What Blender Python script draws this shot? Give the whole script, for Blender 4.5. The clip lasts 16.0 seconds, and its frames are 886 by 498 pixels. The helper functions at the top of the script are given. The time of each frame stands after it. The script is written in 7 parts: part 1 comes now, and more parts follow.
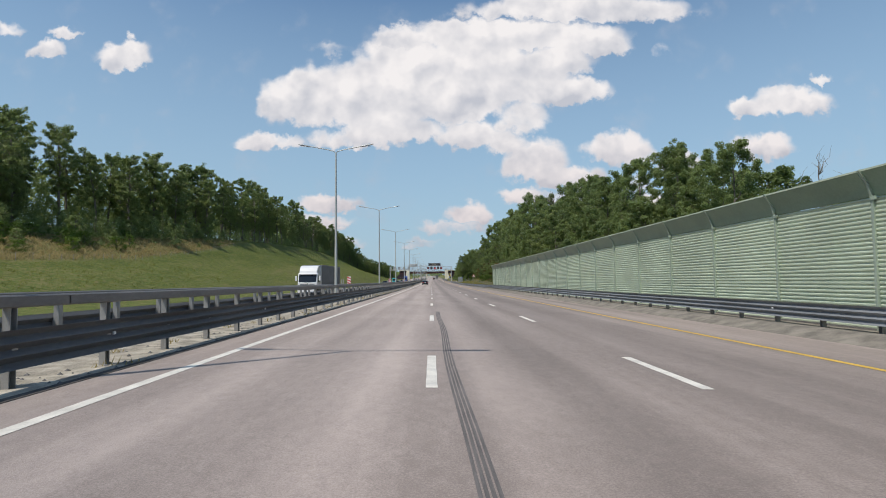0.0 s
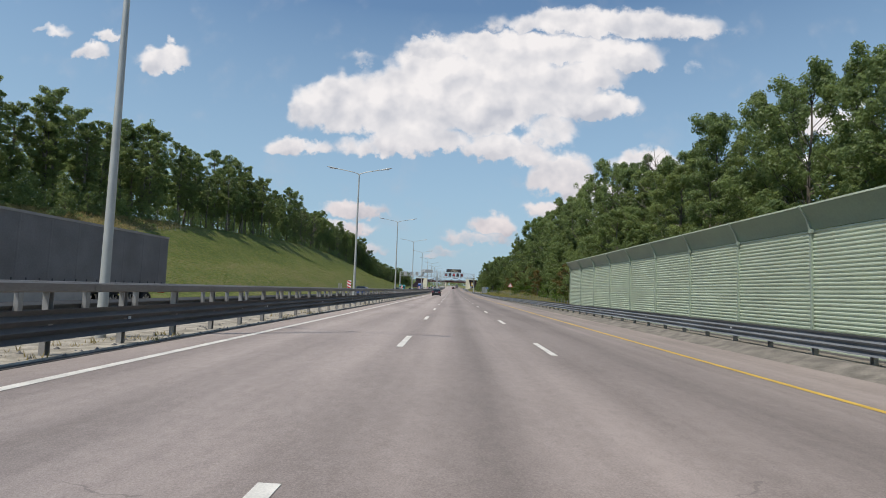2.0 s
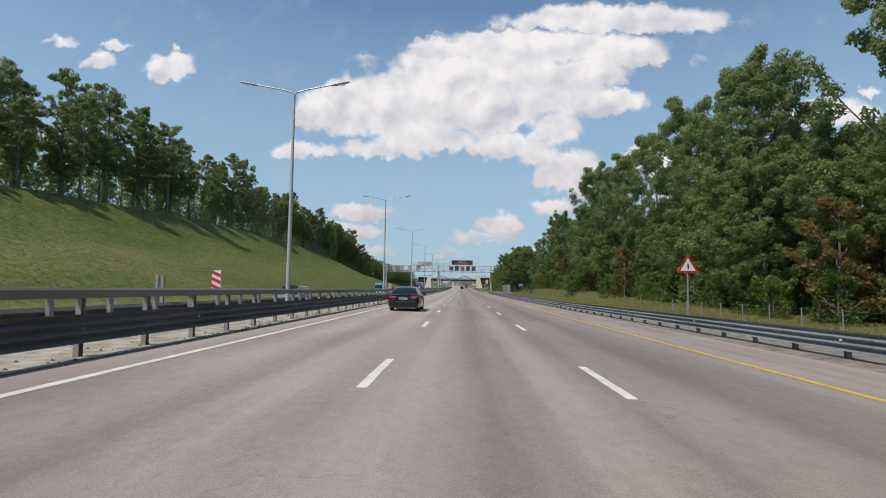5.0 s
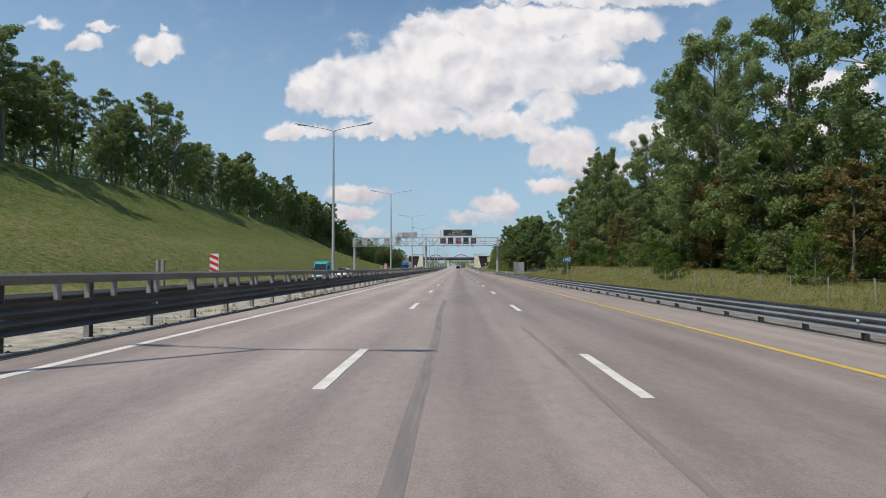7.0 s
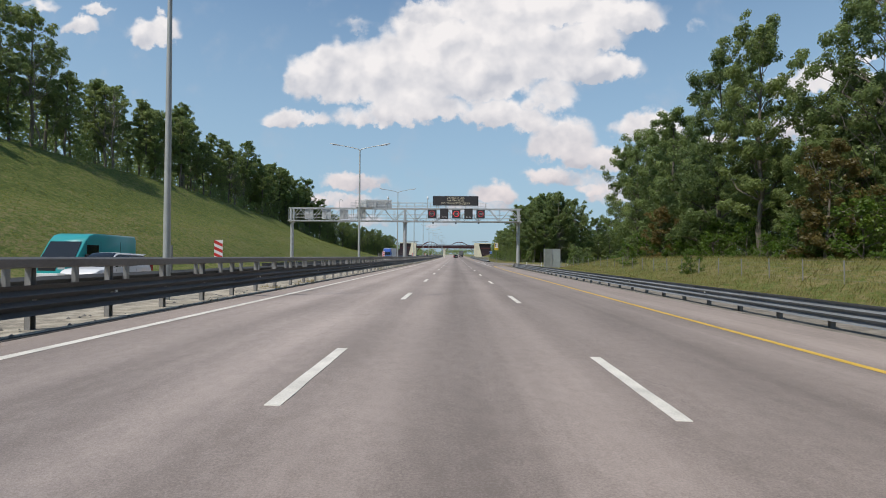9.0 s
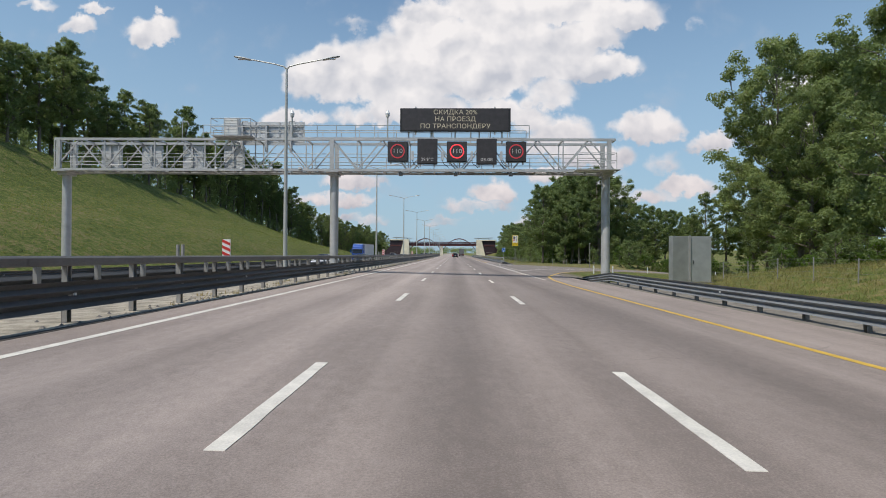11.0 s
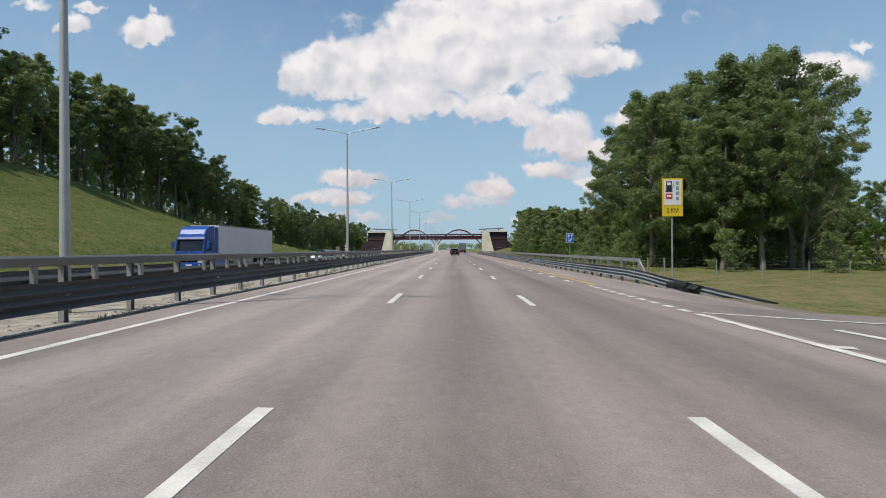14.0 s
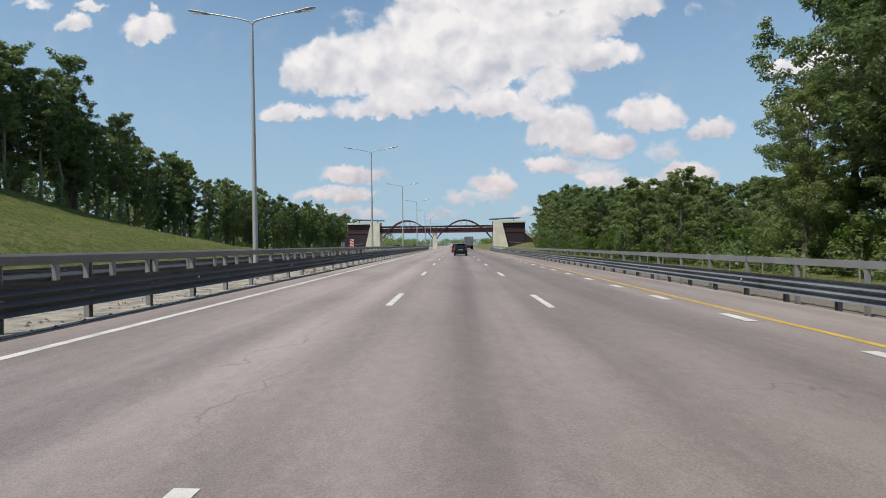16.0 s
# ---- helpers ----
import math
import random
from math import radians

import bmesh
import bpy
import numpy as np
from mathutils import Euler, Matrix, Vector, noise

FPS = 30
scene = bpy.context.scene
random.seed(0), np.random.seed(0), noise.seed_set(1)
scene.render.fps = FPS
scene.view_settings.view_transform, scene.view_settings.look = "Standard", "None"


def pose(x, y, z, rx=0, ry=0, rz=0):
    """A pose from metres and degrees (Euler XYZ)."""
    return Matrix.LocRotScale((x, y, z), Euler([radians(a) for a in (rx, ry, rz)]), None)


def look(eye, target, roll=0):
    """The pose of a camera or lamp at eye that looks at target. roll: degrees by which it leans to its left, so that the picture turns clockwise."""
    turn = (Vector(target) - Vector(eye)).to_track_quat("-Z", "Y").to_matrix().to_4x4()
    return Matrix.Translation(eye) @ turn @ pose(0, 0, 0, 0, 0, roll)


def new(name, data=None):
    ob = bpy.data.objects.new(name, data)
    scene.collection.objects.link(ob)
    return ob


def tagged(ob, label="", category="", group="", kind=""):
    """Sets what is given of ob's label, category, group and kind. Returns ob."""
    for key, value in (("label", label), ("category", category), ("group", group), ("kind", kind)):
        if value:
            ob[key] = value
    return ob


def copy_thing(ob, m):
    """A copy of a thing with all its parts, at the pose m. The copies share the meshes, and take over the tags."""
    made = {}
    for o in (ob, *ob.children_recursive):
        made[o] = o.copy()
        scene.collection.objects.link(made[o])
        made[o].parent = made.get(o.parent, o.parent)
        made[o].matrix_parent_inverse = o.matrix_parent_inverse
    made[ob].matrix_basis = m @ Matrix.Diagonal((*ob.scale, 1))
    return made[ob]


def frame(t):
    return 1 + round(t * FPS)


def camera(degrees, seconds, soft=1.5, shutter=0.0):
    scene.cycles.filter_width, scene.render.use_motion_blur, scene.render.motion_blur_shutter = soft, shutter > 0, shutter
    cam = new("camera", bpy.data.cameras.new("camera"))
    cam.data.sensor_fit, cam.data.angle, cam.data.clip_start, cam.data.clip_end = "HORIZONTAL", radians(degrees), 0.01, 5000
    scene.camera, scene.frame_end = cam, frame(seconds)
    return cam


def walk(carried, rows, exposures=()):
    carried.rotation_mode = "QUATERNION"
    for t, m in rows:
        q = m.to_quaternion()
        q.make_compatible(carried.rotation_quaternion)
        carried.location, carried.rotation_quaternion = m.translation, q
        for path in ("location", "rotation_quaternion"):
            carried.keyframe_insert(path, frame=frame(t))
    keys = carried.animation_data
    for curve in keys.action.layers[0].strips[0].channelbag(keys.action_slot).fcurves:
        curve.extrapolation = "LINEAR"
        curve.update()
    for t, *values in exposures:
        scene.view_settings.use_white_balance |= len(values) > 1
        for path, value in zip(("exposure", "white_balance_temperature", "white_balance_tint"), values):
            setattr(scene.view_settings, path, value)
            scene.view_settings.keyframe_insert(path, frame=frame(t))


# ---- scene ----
CAMERA_LENS = 80.885
cam = camera(CAMERA_LENS, 16.0, soft=0.95)
walk(cam, [
    (0.0, pose(0.014, -0.000, 4.301, 92.824, 0.596, -1.237)),
    (0.5, pose(0.417, 13.704, 4.105, 93.244, 0.005, -0.990)),
    (1.0, pose(0.768, 27.298, 3.917, 93.595, -0.622, -0.485)),
    (1.5, pose(1.038, 41.000, 3.736, 93.753, -1.298, 0.255)),
    (2.0, pose(1.234, 54.348, 3.567, 93.889, -1.998, 1.033)),
    (3.0, pose(1.319, 80.776, 3.256, 93.919, -2.788, 1.850)),
    (5.5, pose(1.416, 144.154, 2.609, 93.869, -0.402, 1.875)),
    (6.0, pose(1.464, 156.545, 2.498, 93.164, -0.206, 1.731)),
    (6.5, pose(1.534, 168.873, 2.392, 92.400, 0.022, 1.651)),
    (7.0, pose(1.611, 181.083, 2.292, 91.728, 0.142, 1.600)),
    (7.5, pose(1.674, 193.425, 2.197, 91.247, 0.030, 1.616)),
    (8.0, pose(1.719, 205.682, 2.107, 90.953, -0.184, 1.593)),
    (8.5, pose(1.743, 217.933, 2.024, 90.707, -0.393, 1.568)),
    (9.0, pose(1.676, 230.316, 1.946, 90.530, -0.492, 1.328)),
    (11.5, pose(1.680, 291.797, 1.631, 90.394, -0.290, 1.152)),
    (12.0, pose(1.697, 304.195, 1.582, 90.342, -0.010, 1.173)),
    (12.5, pose(1.711, 316.495, 1.540, 90.268, 0.117, 1.140)),
    (13.0, pose(1.684, 328.786, 1.503, 90.177, 0.268, 1.067)),
    (13.5, pose(1.670, 341.116, 1.471, 90.119, 0.308, 1.005)),
    (14.0, pose(1.661, 353.523, 1.444, 90.008, 0.332, 1.071)),
    (14.5, pose(1.647, 366.007, 1.422, 89.785, 0.410, 1.156)),
    (15.0, pose(1.629, 378.246, 1.406, 89.643, 0.526, 1.216)),
    (15.5, pose(1.597, 390.645, 1.395, 89.553, 0.617, 1.297)),
    (16.0, pose(1.565, 403.135, 1.389, 89.548, 0.723, 1.388)),
])

# ---------------------------------------------------------------- light
SUN_TO = Vector((-5.1, -4.6, 10.9)).normalized()
world = bpy.data.worlds.new("sky")
scene.world = world
world.use_nodes = True
scene.view_settings.exposure = 0.0


def link(tree, a, b):
    tree.links.new(a, b)


def calc(tree, op, a, b=0.0, c=0.0, clamp=False):
    made = tree.nodes.new("ShaderNodeMath")
    made.operation, made.use_clamp = op, clamp
    for i, v in enumerate((a, b, c)):
        if isinstance(v, (int, float)):
            made.inputs[i].default_value = v
        else:
            tree.links.new(v, made.inputs[i])
    return made.outputs[0]


# clouds: sideways tangent, upward tangent, half width, half height, thickness
MAIN_CLOUD = [
    (-0.222, 0.337, 0.118, 0.084, 1.10), (-0.106, 0.337, 0.147, 0.103, 1.20), (0.041, 0.350, 0.140, 0.102, 1.20),
    (0.170, 0.374, 0.123, 0.081, 1.10), (0.283, 0.357, 0.080, 0.039, 1.00), (-0.063, 0.278, 0.125, 0.041, 0.95),
    (0.072, 0.268, 0.085, 0.040, 0.95), (-0.300, 0.258, 0.078, 0.022, 0.80), (-0.150, 0.262, 0.100, 0.030, 0.80),
    (0.142, 0.251, 0.060, 0.034, 0.85), (-0.040, 0.400, 0.110, 0.080, 1.10), (0.090, 0.425, 0.120, 0.070, 1.15), (0.180, 0.300, 0.055, 0.060, 0.90),
]
UPPER_CLOUDS = [
    (0.171, 0.465, 0.272, 0.043, 1.10), (0.332, 0.449, 0.090, 0.036, 1.05), (-0.034, 0.465, 0.076, 0.028, 0.80),
    (-0.192, 0.441, 0.049, 0.020, 0.40), (0.457, 0.437, 0.026, 0.018, 0.50), (0.250, 0.415, 0.090, 0.055, 1.00),
    (0.300, 0.520, 0.260, 0.040, 1.00),
]
RIGHT_CLOUDS = [
    (0.205, 0.212, 0.078, 0.056, 1.15), (0.270, 0.180, 0.085, 0.034, 0.95), (0.184, 0.151, 0.062, 0.020, 0.75), (0.240, 0.145, 0.110, 0.022, 0.65),
    (0.372, 0.238, 0.077, 0.045, 1.10), (0.486, 0.208, 0.060, 0.032, 1.00), (0.400, 0.165, 0.060, 0.030, 0.60), (0.280, 0.125, 0.066, 0.022, 0.80),
    (0.441, 0.128, 0.075, 0.030, 0.90), (0.350, 0.110, 0.120, 0.024, 0.75), (0.632, 0.321, 0.050, 0.028, 0.95),
    (0.722, 0.331, 0.093, 0.041, 0.95), (0.775, 0.377, 0.027, 0.017, 0.80), (0.664, 0.241, 0.066, 0.039, 0.95),
    (0.615, 0.071, 0.066, 0.034, 0.85),
]
LOW_CLOUDS = [
    (-0.207, 0.135, 0.085, 0.024, 0.90), (-0.229, 0.100, 0.095, 0.020, 0.75), (0.081, 0.113, 0.052, 0.030, 0.90),
    (0.043, 0.088, 0.080, 0.020, 0.65), (-0.006, 0.058, 0.098, 0.015, 0.55), (0.129, 0.058, 0.043, 0.015, 0.50),
    (0.022, 0.153, 0.013, 0.007, 0.40), (-0.200, 0.062, 0.110, 0.016, 0.55),
]
LEFT_CLOUDS = [
    (-0.740, 0.441, 0.044, 0.027, 0.95), (-0.706, 0.475, 0.040, 0.015, 0.80), (-0.589, 0.425, 0.062, 0.046, 1.05),
    (-0.583, 0.467, 0.022, 0.017, 0.75), (-0.832, 0.481, 0.047, 0.020, 0.70),
]
CLOUDS = MAIN_CLOUD + UPPER_CLOUDS + RIGHT_CLOUDS + LOW_CLOUDS + LEFT_CLOUDS


def build_sky():
    t = world.node_tree
    for n in list(t.nodes):
        t.nodes.remove(n)
    out = t.nodes.new("ShaderNodeOutputWorld")
    sky = t.nodes.new("ShaderNodeTexSky")
    sky.sky_type, sky.sun_disc = "NISHITA", False
    sky.sun_elevation, sky.sun_rotation = radians(57.8), radians(228.0)
    sky.air_density, sky.dust_density, sky.ozone_density = 1.0, 0.25, 1.5
    coord = t.nodes.new("ShaderNodeTexCoord")
    split = t.nodes.new("ShaderNodeSeparateXYZ")
    link(t, coord.outputs["Generated"], split.inputs[0])
    ahead = calc(t, "MAXIMUM", split.outputs[1], 0.02)
    u = calc(t, "DIVIDE", split.outputs[0], ahead)
    v = calc(t, "DIVIDE", split.outputs[2], ahead)
    flat = t.nodes.new("ShaderNodeCombineXYZ")
    link(t, u, flat.inputs[0])
    link(t, v, flat.inputs[1])

    def fbm(scale, detail, rough, offset):
        m = t.nodes.new("ShaderNodeMapping")
        m.inputs["Location"].default_value = (*offset, 0)
        link(t, flat.outputs[0], m.inputs["Vector"])
        n = t.nodes.new("ShaderNodeTexNoise")
        n.inputs["Scale"].default_value, n.inputs["Detail"].default_value = scale, detail
        n.inputs["Roughness"].default_value = rough
        link(t, m.outputs[0], n.inputs["Vector"])
        return n.outputs["Fac"]

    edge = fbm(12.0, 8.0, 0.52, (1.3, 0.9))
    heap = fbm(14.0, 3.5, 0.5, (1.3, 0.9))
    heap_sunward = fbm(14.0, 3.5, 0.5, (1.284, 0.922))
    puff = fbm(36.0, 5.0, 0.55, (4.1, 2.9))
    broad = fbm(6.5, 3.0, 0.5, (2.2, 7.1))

    def billow(scale, offset):
        m = t.nodes.new("ShaderNodeMapping")
        m.inputs["Location"].default_value = (*offset, 0)
        bend = t.nodes.new("ShaderNodeVectorMath")
        bend.operation = "MULTIPLY_ADD"
        bend.inputs[1].default_value = (0.05, 0.05, 0)
        grey = t.nodes.new("ShaderNodeCombineXYZ")
        link(t, edge, grey.inputs[0])
        link(t, heap, grey.inputs[1])
        link(t, grey.outputs[0], bend.inputs[0])
        link(t, flat.outputs[0], bend.inputs[2])
        link(t, bend.outputs[0], m.inputs["Vector"])
        n = t.nodes.new("ShaderNodeTexVoronoi")
        n.feature, n.inputs["Scale"].default_value = "SMOOTH_F1", scale
        n.inputs["Smoothness"].default_value = 0.35
        n.inputs["Detail"].default_value, n.inputs["Roughness"].default_value = 2.0, 0.5
        link(t, m.outputs[0], n.inputs["Vector"])
        return n.outputs["Distance"]

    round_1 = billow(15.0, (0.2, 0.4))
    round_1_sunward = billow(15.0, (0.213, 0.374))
    wobble_u = calc(t, "ADD", u, calc(t, "MULTIPLY", calc(t, "SUBTRACT", edge, 0.5), 0.09))
    wobble_v = calc(t, "ADD", v, calc(t, "MULTIPLY", calc(t, "SUBTRACT", puff, 0.5), 0.05))
    total, lit = None, None
    for cu, cv, a, b, thick in CLOUDS:
        du = calc(t, "MULTIPLY", calc(t, "SUBTRACT", wobble_u, cu), 1 / a)
        dv = calc(t, "MULTIPLY", calc(t, "SUBTRACT", wobble_v, cv), 1 / b)
        # flat below, heaped above
        below = calc(t, "MULTIPLY", calc(t, "MINIMUM", dv, 0.0), 0.45)
        dv2 = calc(t, "ADD", dv, below)
        r2 = calc(t, "ADD", calc(t, "MULTIPLY", du, du), calc(t, "MULTIPLY", dv2, dv2))
        body = calc(t, "MULTIPLY", calc(t, "SUBTRACT", 1.22, r2, clamp=True), thick)
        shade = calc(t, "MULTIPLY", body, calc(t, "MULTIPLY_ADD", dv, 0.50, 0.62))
        total = body if total is None else calc(t, "SMOOTH_MAX", total, body, 0.15)
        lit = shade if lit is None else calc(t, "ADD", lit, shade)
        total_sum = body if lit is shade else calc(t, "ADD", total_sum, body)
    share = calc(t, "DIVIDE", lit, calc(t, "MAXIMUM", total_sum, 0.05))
    torn = calc(t, "ADD", calc(t, "MULTIPLY", calc(t, "SUBTRACT", edge, 0.5), 1.3), calc(t, "MULTIPLY", calc(t, "SUBTRACT", puff, 0.5), 0.6))
    torn = calc(t, "ADD", torn, calc(t, "MULTIPLY", calc(t, "SUBTRACT", 0.66, round_1), 0.75))
    # firm in the heart of a cloud, frayed at its rim
    firm = calc(t, "SUBTRACT", 1.25, calc(t, "MULTIPLY", total, 0.80))
    ragged = calc(t, "MULTIPLY_ADD", torn, calc(t, "MULTIPLY", calc(t, "MULTIPLY", total, 2.5, clamp=True), firm), total)
    ramp = t.nodes.new("ShaderNodeMapRange")
    ramp.interpolation_type = "SMOOTHSTEP"
    ramp.inputs["From Min"].default_value, ramp.inputs["From Max"].default_value = 0.06, 0.72
    link(t, ragged, ramp.inputs["Value"])
    # open clouds over the rest of the sky
    wide = t.nodes.new("ShaderNodeTexNoise")
    wide.inputs["Scale"].default_value, wide.inputs["Detail"].default_value = 2.6, 7.0
    link(t, coord.outputs["Generated"], wide.inputs["Vector"])
    rest = t.nodes.new("ShaderNodeMapRange")
    rest.interpolation_type = "SMOOTHSTEP"
    rest.inputs["From Min"].default_value, rest.inputs["From Max"].default_value = 0.58, 0.72
    link(t, wide.outputs["Fac"], rest.inputs["Value"])
    behind = calc(t, "LESS_THAN", split.outputs[1], 0.35)
    cover = calc(t, "MAXIMUM", calc(t, "MULTIPLY", ramp.outputs[0], calc(t, "GREATER_THAN", split.outputs[1], 0.35)),
                 calc(t, "MULTIPLY", rest.outputs[0], calc(t, "MULTIPLY", behind, 0.8)))
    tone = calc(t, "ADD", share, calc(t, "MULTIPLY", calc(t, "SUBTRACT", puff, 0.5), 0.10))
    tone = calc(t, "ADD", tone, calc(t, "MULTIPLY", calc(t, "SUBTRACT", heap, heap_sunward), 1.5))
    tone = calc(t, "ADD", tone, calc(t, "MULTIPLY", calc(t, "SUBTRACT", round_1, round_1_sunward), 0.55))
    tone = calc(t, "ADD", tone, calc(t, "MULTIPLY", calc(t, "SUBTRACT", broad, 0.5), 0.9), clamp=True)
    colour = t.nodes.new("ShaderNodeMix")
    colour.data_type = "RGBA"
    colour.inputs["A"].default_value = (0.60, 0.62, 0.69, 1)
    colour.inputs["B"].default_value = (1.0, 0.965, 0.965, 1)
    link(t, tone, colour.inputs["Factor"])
    blue = t.nodes.new("ShaderNodeBackground")
    blue.inputs["Strength"].default_value = 0.135
    haze = t.nodes.new("ShaderNodeMix")
    haze.data_type = "RGBA"
    haze.inputs["B"].default_value = (2.48, 3.58, 4.62, 1)
    level = calc(t, "SUBTRACT", 1.0, calc(t, "MULTIPLY", calc(t, "MAXIMUM", split.outputs[2], 0.0), 2.1), clamp=True)
    link(t, calc(t, "MULTIPLY", calc(t, "POWER", level, 0.7), 0.93), haze.inputs["Factor"])
    tint = t.nodes.new("ShaderNodeMix")
    tint.data_type, tint.blend_type = "RGBA", "MULTIPLY"
    tint.inputs["Factor"].default_value = 1.0
    tint.inputs["B"].default_value = (0.90, 1.00, 0.99, 1)
    link(t, sky.outputs[0], tint.inputs["A"])
    link(t, tint.outputs["Result"], haze.inputs["A"])
    link(t, haze.outputs["Result"], blue.inputs["Color"])
    white = t.nodes.new("ShaderNodeBackground")
    white.inputs["Strength"].default_value = 0.90
    # far clouds near the horizon are duller and a little pink
    distant = t.nodes.new("ShaderNodeMapRange")
    distant.inputs["From Min"].default_value, distant.inputs["From Max"].default_value = 0.28, 0.05
    link(t, split.outputs[2], distant.inputs["Value"])
    dulled = t.nodes.new("ShaderNodeMix")
    dulled.data_type, dulled.blend_type = "RGBA", "MULTIPLY"
    dulled.inputs["B"].default_value = (0.86, 0.80, 0.80, 1)
    link(t, distant.outputs[0], dulled.inputs["Factor"])
    link(t, colour.outputs["Result"], dulled.inputs["A"])
    link(t, dulled.outputs["Result"], white.inputs["Color"])
    mix = t.nodes.new("ShaderNodeMixShader")
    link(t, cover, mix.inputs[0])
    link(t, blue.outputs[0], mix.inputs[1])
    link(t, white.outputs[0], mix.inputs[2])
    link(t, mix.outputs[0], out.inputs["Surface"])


build_sky()
sun = new("sun", bpy.data.lights.new("sun", "SUN"))
sun.data.energy, sun.data.angle, sun.data.color = 3.6, radians(0.55), (1.0, 0.95, 0.87)
sun.matrix_world = look(SUN_TO * 200, (0, 0, 0))

# ---------------------------------------------------------------- materials


def material(name, colour, rough=0.6, metal=0.0, vary=0.15, scale=3.0, grain=60.0, bump=0.1, other=None,
             spec=0.5, random=0.0, coat=0.0, stretch=(1, 1, 1)):
    """A surface with broad patches and fine grain in its colour, and a fine relief."""
    m = bpy.data.materials.new(name)
    m.use_nodes = True
    t = m.node_tree
    b = t.nodes["Principled BSDF"]
    b.inputs["Roughness"].default_value, b.inputs["Metallic"].default_value = rough, metal
    b.inputs["Specular IOR Level"].default_value, b.inputs["Coat Weight"].default_value = spec, coat
    b.inputs["Coat Roughness"].default_value = 0.05
    geo = t.nodes.new("ShaderNodeNewGeometry")
    place = t.nodes.new("ShaderNodeMapping")
    place.inputs["Scale"].default_value = stretch
    link(t, geo.outputs["Position"], place.inputs["Vector"])
    n1 = t.nodes.new("ShaderNodeTexNoise")
    n1.inputs["Scale"].default_value, n1.inputs["Detail"].default_value = scale, 5
    n2 = t.nodes.new("ShaderNodeTexNoise")
    n2.inputs["Scale"].default_value, n2.inputs["Detail"].default_value = grain, 3
    link(t, place.outputs[0], n1.inputs["Vector"])
    link(t, place.outputs[0], n2.inputs["Vector"])
    mix = t.nodes.new("ShaderNodeMix")
    mix.data_type = "RGBA"
    c = (*colour, 1)
    d = (*(other or [x * (1 - 1.6 * vary) for x in colour]), 1)
    mix.inputs["A"].default_value, mix.inputs["B"].default_value = c, d
    f = calc(t, "MULTIPLY_ADD", calc(t, "SUBTRACT", n1.outputs["Fac"], 0.5), 2.4, 0.5)
    f = calc(t, "ADD", f, calc(t, "MULTIPLY", calc(t, "SUBTRACT", n2.outputs["Fac"], 0.5), 1.2), clamp=True)
    link(t, f, mix.inputs["Factor"])
    result = mix.outputs["Result"]
    if random:
        info = t.nodes.new("ShaderNodeObjectInfo")
        hsv = t.nodes.new("ShaderNodeHueSaturation")
        link(t, result, hsv.inputs["Color"])
        link(t, calc(t, "MULTIPLY_ADD", info.outputs["Random"], 2 * random, 1 - random), hsv.inputs["Value"])
        result = hsv.outputs["Color"]
    link(t, result, b.inputs["Base Color"])
    if bump:
        bp = t.nodes.new("ShaderNodeBump")
        bp.inputs["Strength"].default_value, bp.inputs["Distance"].default_value = bump, 0.02
        link(t, n2.outputs["Fac"], bp.inputs["Height"])
        link(t, bp.outputs[0], b.inputs["Normal"])
    return m


def lamp_material(name, colour, strength):
    m = bpy.data.materials.new(name)
    m.use_nodes = True
    b = m.node_tree.nodes["Principled BSDF"]
    b.inputs["Base Color"].default_value = (*colour, 1)
    b.inputs["Emission Color"].default_value = (*colour, 1)
    b.inputs["Emission Strength"].default_value = strength
    return m


def leaf_material(name, dark, light, warm, gloss=0.35):
    """Leaves: each leaf and each tree a little different, light shining through."""
    m = bpy.data.materials.new(name)
    m.use_nodes = True
    t = m.node_tree
    for n in list(t.nodes):
        t.nodes.remove(n)
    out = t.nodes.new("ShaderNodeOutputMaterial")
    geo, info = t.nodes.new("ShaderNodeNewGeometry"), t.nodes.new("ShaderNodeObjectInfo")
    ramp = t.nodes.new("ShaderNodeValToRGB")
    e = ramp.color_ramp.elements
    e[0].color, e[1].color = (*dark, 1), (*light, 1)
    e[0].position, e[1].position = 0.1, 0.85
    e.new(1.0).color = (*warm, 1)
    n = t.nodes.new("ShaderNodeTexNoise")
    n.inputs["Scale"].default_value, n.inputs["Detail"].default_value = 0.45, 3
    link(t, geo.outputs["Position"], n.inputs["Vector"])
    f = calc(t, "MULTIPLY", geo.outputs["Random Per Island"], 0.45)
    f = calc(t, "ADD", f, calc(t, "MULTIPLY", info.outputs["Random"], 0.28))
    f = calc(t, "ADD", f, calc(t, "MULTIPLY_ADD", n.outputs["Fac"], 0.8, -0.28), clamp=True)
    link(t, f, ramp.inputs["Fac"])
    b = t.nodes.new("ShaderNodeBsdfPrincipled")
    b.inputs["Roughness"].default_value, b.inputs["Specular IOR Level"].default_value = 0.45, gloss
    link(t, ramp.outputs[0], b.inputs["Base Color"])
    tr = t.nodes.new("ShaderNodeBsdfTranslucent")
    hs = t.nodes.new("ShaderNodeHueSaturation")
    hs.inputs["Value"].default_value, hs.inputs["Hue"].default_value = 1.5, 0.485
    link(t, ramp.outputs[0], hs.inputs["Color"])
    link(t, hs.outputs[0], tr.inputs["Color"])
    mix = t.nodes.new("ShaderNodeMixShader")
    mix.inputs[0].default_value = 0.50
    link(t, b.outputs[0], mix.inputs[1])
    link(t, tr.outputs[0], mix.inputs[2])
    link(t, mix.outputs[0], out.inputs["Surface"])
    return m


